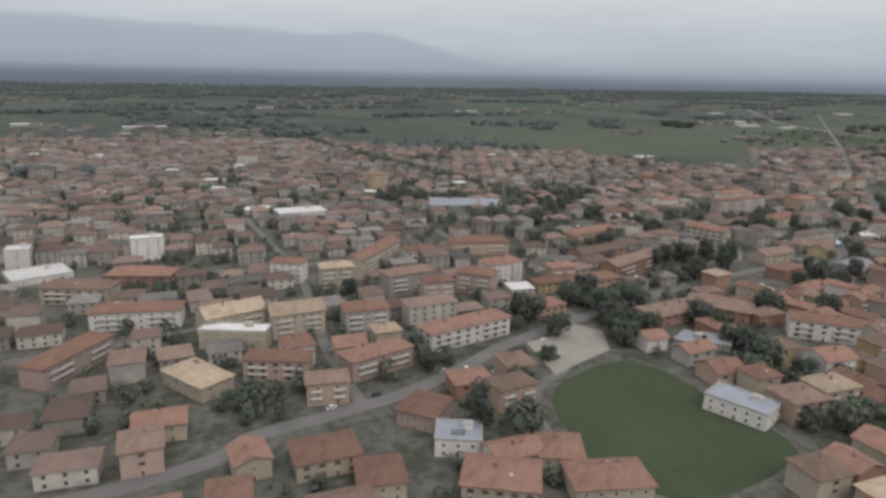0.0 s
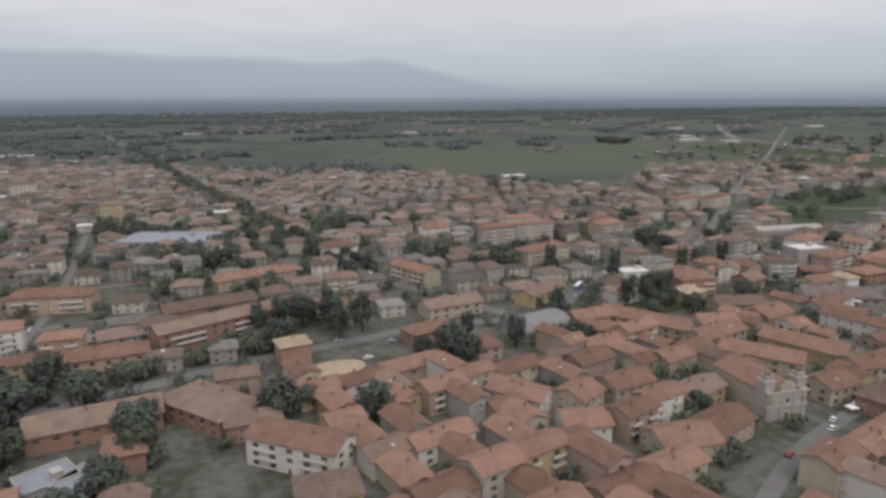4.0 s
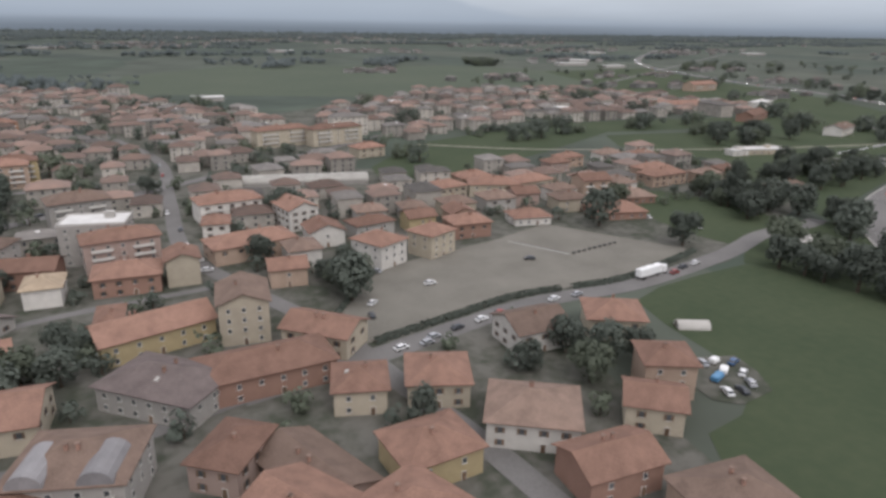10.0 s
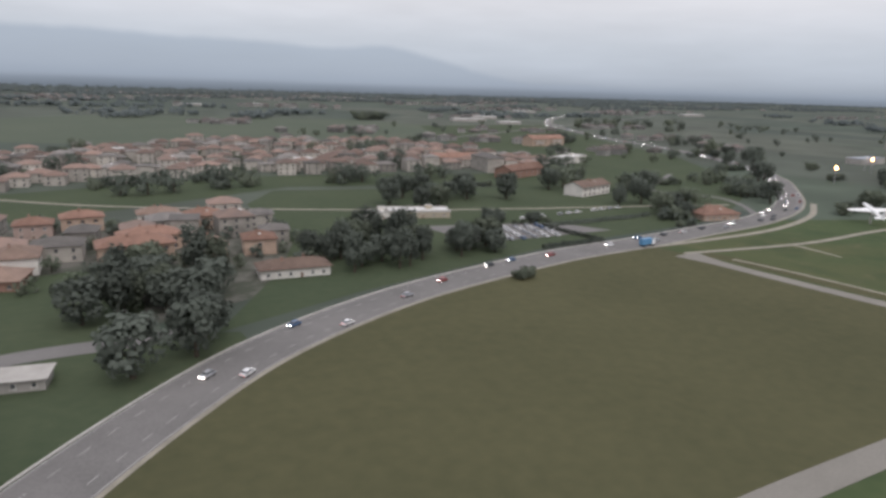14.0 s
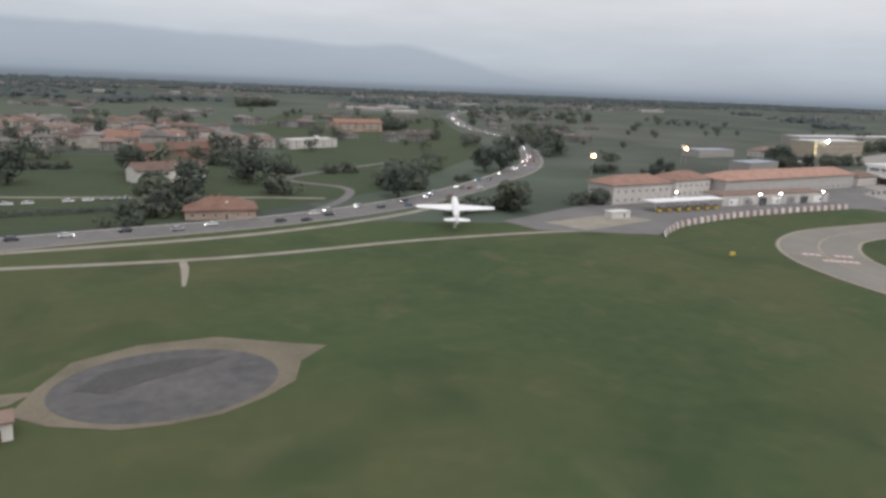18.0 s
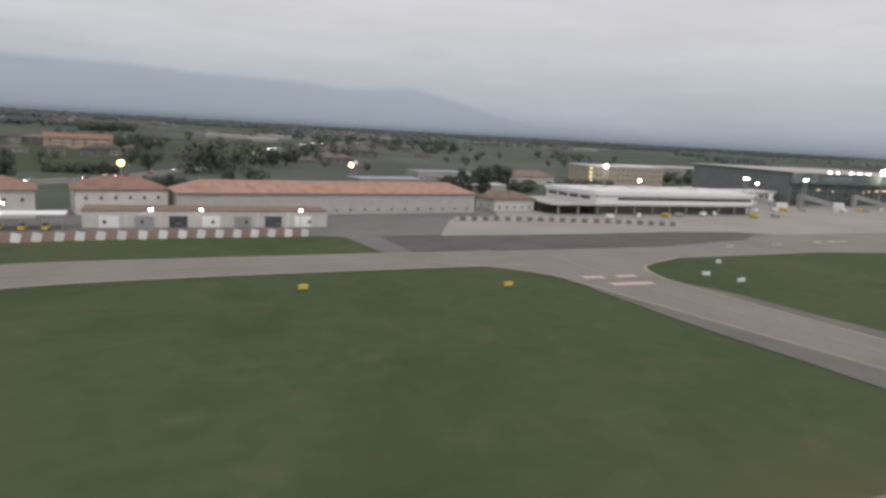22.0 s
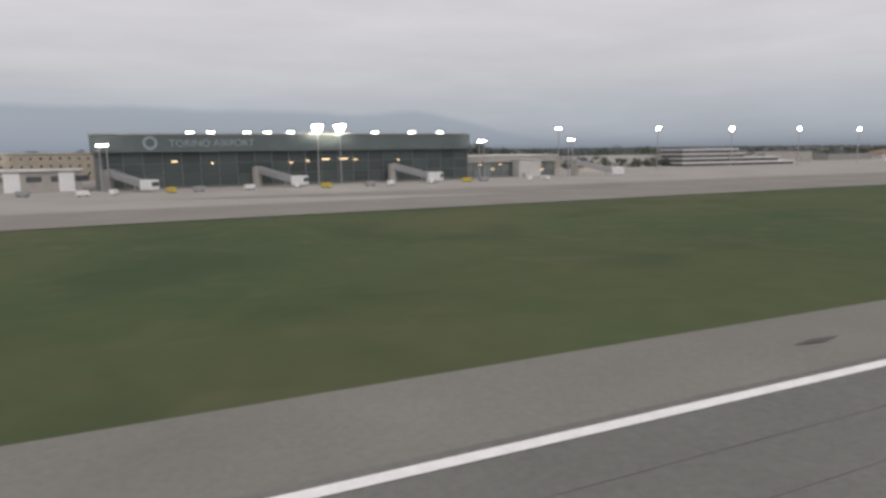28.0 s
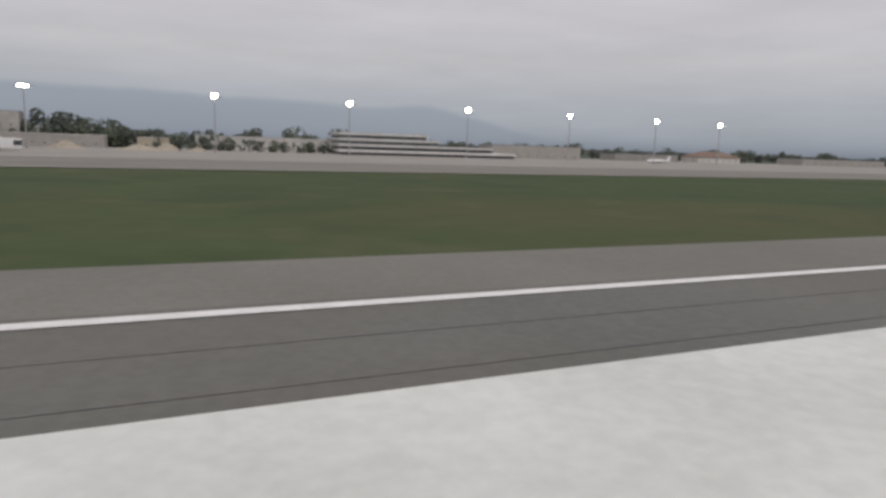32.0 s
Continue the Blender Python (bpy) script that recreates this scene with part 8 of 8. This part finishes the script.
def jet_bridge(x, y, turn, words="sloping grey passenger boarding bridge with a white cab"):
    ob = thing("boarding_bridge", pose(x, y, 0, 0, 0, turn), words, "boarding bridge", "boarding bridges")
    part("rotunda", tube("rotunda", 1.1, 1.1, 4.6, GREY, 12), ob)
    m = Matrix.Translation((0, 0, 4.1)) @ Matrix.Rotation(radians(13), 4, "Y")
    part("tunnel", bevel_box("tunnel", 11, 1.5, 1.5, METAL, .1, -.75), ob, m @ Matrix.Translation((5.6, 0, 0)))
    cab = part("cab", bevel_box("cab", 3.4, 2.3, 2.1, WHITE_PAINT, .2, 0.5), ob, Matrix.Translation((12.2, 0, 0)))
    part("cab_window", boxes("cab_window", [(1.66, 1.74, -.9, .9, 1.3, 2.2, 0)], [PANE]), cab)
    for v in (-.8, .8):
        part("support_leg", tube("support_leg", .14, .14, 2.4, METAL, 6), ob, Matrix.Translation((8.8, v, 0)))


for x, y, turn in ((1002.6, 157, -50), (1032.5, 157.6, -50), (1063.5, 158, -50), (1097, 158, -50), (1153, 158, -40)):
    jet_bridge(x, y, turn)
for i in range(26):
    x = 925 + i * 8.3 + (i * 37 % 5)
    v = thing("service_van", pose(x, (130.5 if x < 988 else 141) + (i * 13 % 6), 0.03, 0, 0, (i * 47) % 180), "small white airport service van on the apron", "van", "vans on the apron")
    part("body", bevel_box("body", 2.3, .95, .95, (WHITE_PAINT, WHITE_PAINT, AMBER_PAINT, METAL)[i % 4], .1, .2), v)
    part("windscreen", boxes("windscreen", [(.9, 1.17, -.42, .42, .7, 1.05, 0)], [PANE]), v)
    for u in (-.7, .7):
        for w_ in (-.42, .42):
            part("wheel", WHEEL, v, Matrix.Translation((u, w_, .17)))
    if i % 4 == 0:
        part("headlight", LIGHT, v, Matrix.Translation((1.17, .2, .4)))

# buildings and trees beyond the terminal
layered = thing("layered_office", pose(1272, 212, 0, 0, 0, -3), "long pale office with stacked white floor bands", "building")
for f, (a, b) in enumerate(((-30, 33), (-30, 24), (-30, 4), (-30, 0))):
    part("floor_band", boxes("floor_band", [(a, b, -7, 7, f * 1.8 + 1.0, f * 1.8 + 1.8, 0)], [PALE]), layered)
    part("window_band", boxes("window_band", [(a + .5, b - .5, -6.6, 6.6, f * 1.8, f * 1.8 + 1.0, 0)], [PANE]), layered)
shed(1330, 236, -3, 40, 14, 5.0, GREY, SLATE, "flat", "dark low airport building with a flat roof", 1, 4)
shed(1392, 242, -3, 34, 12, 3.0, GREY, SLATE, "flat", "long grey cargo shed beside the apron", 1, 4)
shed(1440, 246, -3, 26, 12, 2.6, WHITE, BROWN, "hip", "low white building with a brown roof by the apron", 1, 4)
shed(1520, 240, -3, 60, 16, 3.2, GREY, SLATE, "flat", "long low grey hangar at the apron's end", 1, 5)
shed(1160, 222, -2, 30, 10, 3.6, GREY, PALE, "flat", "grey flat-roofed office behind the apron", 1, 3)
shed(1188, 226, -2, 9, 8, 3.4, CREAM, PALE, "flat", "small cream flat-roofed building among trees", 1, 3)
shed(1223, 229, -2, 45, 11, 4.6, PALE_WALL, PALE, "flat", "long pale building with a pale roof edge behind clipped trees", 2, 3)
shed(1124, 217, 0, 24, 9, 11.0, WHITE, PALE, "flat", "tall white flat-roofed building behind the terminal", 4, 3)
shed(1142, 234, 0, 20, 8, 9.8, GREY, SLATE, "flat", "grey flat-roofed building behind the terminal", 2, 3)
shed(1700, 230, -3, 50, 20, 9.0, BRICK, SLATE, "flat", "tall dark hangar far along the apron", 1, 5)
aeroplane(1362, 196, 0.82, 168, 1.6, 0, "white airliner parked far along the apron", "parked_aeroplane")
grove([(1156, 229), (1200, 232), (1200, 246), (1156, 242)], 24, 1.3, 2.0, "dark trees behind the apron", small=True)
grove([(1200, 214), (1236, 218), (1234, 230), (1200, 226)], 4, 1.1, 1.6, "dark trees behind the apron", small=True)
grove([(1040, 246), (1140, 250), (1140, 270), (1040, 266)], 20, 1.5, 2.2, "dark trees behind the terminal", small=True)
for x, y, q in ((1147, 240, 3.0), (1151, 242, 2.6), (1156, 240, 2.6), (1161, 241, 3.2), (1164, 239, 3.3), (1169, 241, 2.9), (1174, 240, 2.9), (1178, 242, 2.4), (1131, 246, 3.2), (1138, 247, 2.6), (1235, 240, 2.9), (1250, 241, 2.8), (1234, 231, 1.9), (1248, 232, 2.0), (1252, 232, 1.7), (1144, 231, 2.4), (1152, 233, 2.2), (1160, 230, 2.3), (1168, 233, 2.1), (1176, 231, 2.2), (1190, 230, 1.6), (1292, 222, 1.7), (1220, 236, 2.3), (1206, 231, 1.8)):
    YOUNG.append((x, y, q))
back = random.Random(77)
for _ in range(90):
    YOUNG.append((back.uniform(1130, 1640), back.uniform(250, 330), back.uniform(1.2, 2.4)))
for k in range(14):
    YOUNG.append((1190 + k * 4.1 + back.uniform(-.8, .8), 214 + back.uniform(-1, 1), back.uniform(0.95, 1.35)))


def heap(x, y, wide, tall, seed):
    """A tipped heap of sand: steep near the top, spreading at the foot, with an uneven rim."""
    q = random.Random(seed)
    vs, fs = [], []
    for k in range(6):
        f = k / 5
        for i in range(16):
            a = i * math.tau / 16
            d = wide * f * (1 + q.uniform(-.16, .16) * (k > 0))
            vs.append((d * math.cos(a) * 1.4, d * math.sin(a), tall * (1 - f) ** 1.25 * (1 + q.uniform(-.1, .1)) - .03 * (k == 5)))
    for k in range(5):
        for i in range(16):
            j = (i + 1) % 16
            fs.append((k * 16 + i, (k + 1) * 16 + i, (k + 1) * 16 + j, k * 16 + j))
    tagged(new("sand_heap", mesh("sand_heap", [(x + a, y + b, c + .03) for a, b, c in vs], fs, [SAND])), "low heap of pale sand at the edge of the apron", "heap", "heaps of sand")


SAND = surface("pale_sand", (0.30, 0.265, 0.21), (0.42, 0.375, 0.305), 0.6, 0.95, 0.15, 14)
for k, (x, y, wide, tall) in enumerate(((1167, 196, 3.4, 2.3), (1184, 193, 4.4, 1.7), (1191, 195, 3.0, 2.5), (1199, 196, 2.6, 1.3))):
    heap(x, y, wide, tall, 90 + k)
grove([(1290, 214), (1300, 214), (1300, 222), (1290, 222)], 6, 1.2, 1.5, "dark trees behind the apron", small=True)
grove([(900, 170), (912, 172), (912, 184), (900, 182)], 10, 1.2, 1.6, "dark trees by the pier")
grove([(815, 160), (834, 164), (832, 176), (815, 172)], 3, 0.7, 1.0, "dark trees behind the sheds")
grove([(960, 190), (984, 194), (980, 206), (960, 202)], 12, 1.2, 1.6, "dark trees behind the pier", small=True)
grove([(930, 560), (1100, 560), (1100, 600), (930, 600)], 12, 2.4, 3.6, "distant dark trees", small=True)
shed(880, 172, 10, 20, 8, 5.5, GREY, SLATE, "flat", "dark boxy building behind the warehouse", 1)
shed(915, 182, 10, 16, 8, 3.6, GREY, PALE, "flat", "pale low building behind the warehouse", 1)
shed(928, 238, 5, 26, 10, 3.4, GREY, SLATE, "flat", "low grey shed behind the airport", 1)
shed(966, 234, 5, 20, 10, 3.0, WHITE, BROWN, "hip", "small white building with a brown roof behind the pier", 1)
shed(1130, 300, 0, 120, 14, 6.0, GREY, PALE, "flat", "long grey car park building behind the terminal", 2, 4)
for x0, x1, y in ((908, 923, 193), (929, 944, 194), (948, 958, 189)):
    grove([(x0, y), (x1, y), (x1, y + 5), (x0, y + 5)], 9, 1.1, 1.3, "dark trees behind the warehouse", small=True)
for x, y, q in ((836, 244, 3.1), (842, 247, 3.4), (847.5, 249, 2.4), (861, 296, 3.2), (866, 299, 2.8), (851, 221, 1.5), (854, 222, 1.6), (1048, 515, 3.6), (1067, 518, 3.8), (739, 176, 2.2), (745, 178, 2.0)):
    YOUNG.append((x, y, q))

# cluttered yard at the edge of the green field
sheet("yard_by_field", [(435.5, 50), (438, 47.6), (444.6, 48.2), (448.2, 57.4), (441.5, 60), (436, 57)], YARDS, 0.033, True, label="bare earth yard at the edge of the green field")
for x, y, turn, colour in ((438.4, 50.4, 70, "white"), (440.6, 49.8, 75, "dark"), (443.2, 50.6, 60, "silver"), (444.6, 53.0, 30, "white"), (446.0, 55.8, 20, "blue"), (441.6, 57.6, 80, "silver")):
    car(x, y, turn, colour, z=0.05, group="cars parked in the yard")
for x, y, turn, long in ((440.2, 53.6, 20, 2.6), (442.6, 54.6, 35, 2.0), (443.6, 57.2, 10, 1.6)):
    stack = thing("covered_stack", pose(x, y, 0.09, 0, 0, turn), "low stack of goods under a pale blue cover", "stack", "stacks in the yard")
    part("pallet", boxes("pallet", [(-long / 2, long / 2, -.6, .6, 0, .12, 0)], [BARK]), stack)
    part("cover", bevel_box("cover", long - .1, 1.1, .7, BLUE_PAINT if long > 2.2 else WHITE_PAINT, .12, .12), stack)

tunnel = thing("polytunnel", pose(450.2, 67.4, 0, 0, 0, -28), "low pale plastic tunnel at the edge of the green field", "greenhouse")
arc = [(1.3 * math.cos(a), 1.2 * math.sin(a)) for a in [i * math.pi / 8 for i in range(9)]]
part("cover", mesh("cover", [(-2.6, u, v) for u, v in arc] + [(2.6, u, v) for u, v in arc], [(i, i + 1, 10 + i, 9 + i) for i in range(8)] + [tuple(range(8, -1, -1)), tuple(range(9, 18))], [CONCRETE]), tunnel)
for u in (-2.7, 2.7):
    part("end_frame", boxes("end_frame", [(u - .06, u + .06, -1.3, 1.3, 0, .12, 0), (u - .06, u + .06, -.08, .08, 0, 1.2, 0)], [BARK]), tunnel)


def clump(x, y, half, tall):
    """A thicket of small trees, about as wide and tall as given."""
    size = tall / 3.3
    for i in range(max(2, int(half * 2.6 / size))):
        px, py = x + back.uniform(-half, half), y + back.uniform(-0.6, 2.2) * size
        if not near_road(px, py, 0.9 + size * 0.9):
            YOUNG.append((px, py, size * back.uniform(0.62, 1.05)))


# thickets between the farm, the main road and the sheds
for row in ((693.9, 224.7, 6.9, 7.0), (703.2, 191.7, 7.0, 7.4), (719.0, 199.4, 13.0, 3.5), (674.1, 140.0, 7.5, 4.6), (670.5, 131.5, 7.9, 2.7), (736.0, 163.8, 4.8, 5.6), (801, 745, 21, 9), (653.9, 340, 6.6, 9), (698, 385.6, 7.0, 9), (701.9, 162.7, 2.8, 5.6), (643.7, 218.8, 9.7, 2.4),
            (738.1, 171.1, 6.8, 5.8), (736.3, 128.9, 4.6, 4.0), (748.8, 131.0, 5.2, 4.6), (773.4, 132.3, 5.0, 4.2), (805.6, 231.4, 12.9, 3.6), (848.7, 287.8, 10.5, 8.4), (821, 394.4, 11.5, 8), (793, 704, 17.6, 9), (767.6, 176.8, 10.3, 2.2), (824, 188.9, 5.3, 3.2)):
    clump(*row)
garden_trees()
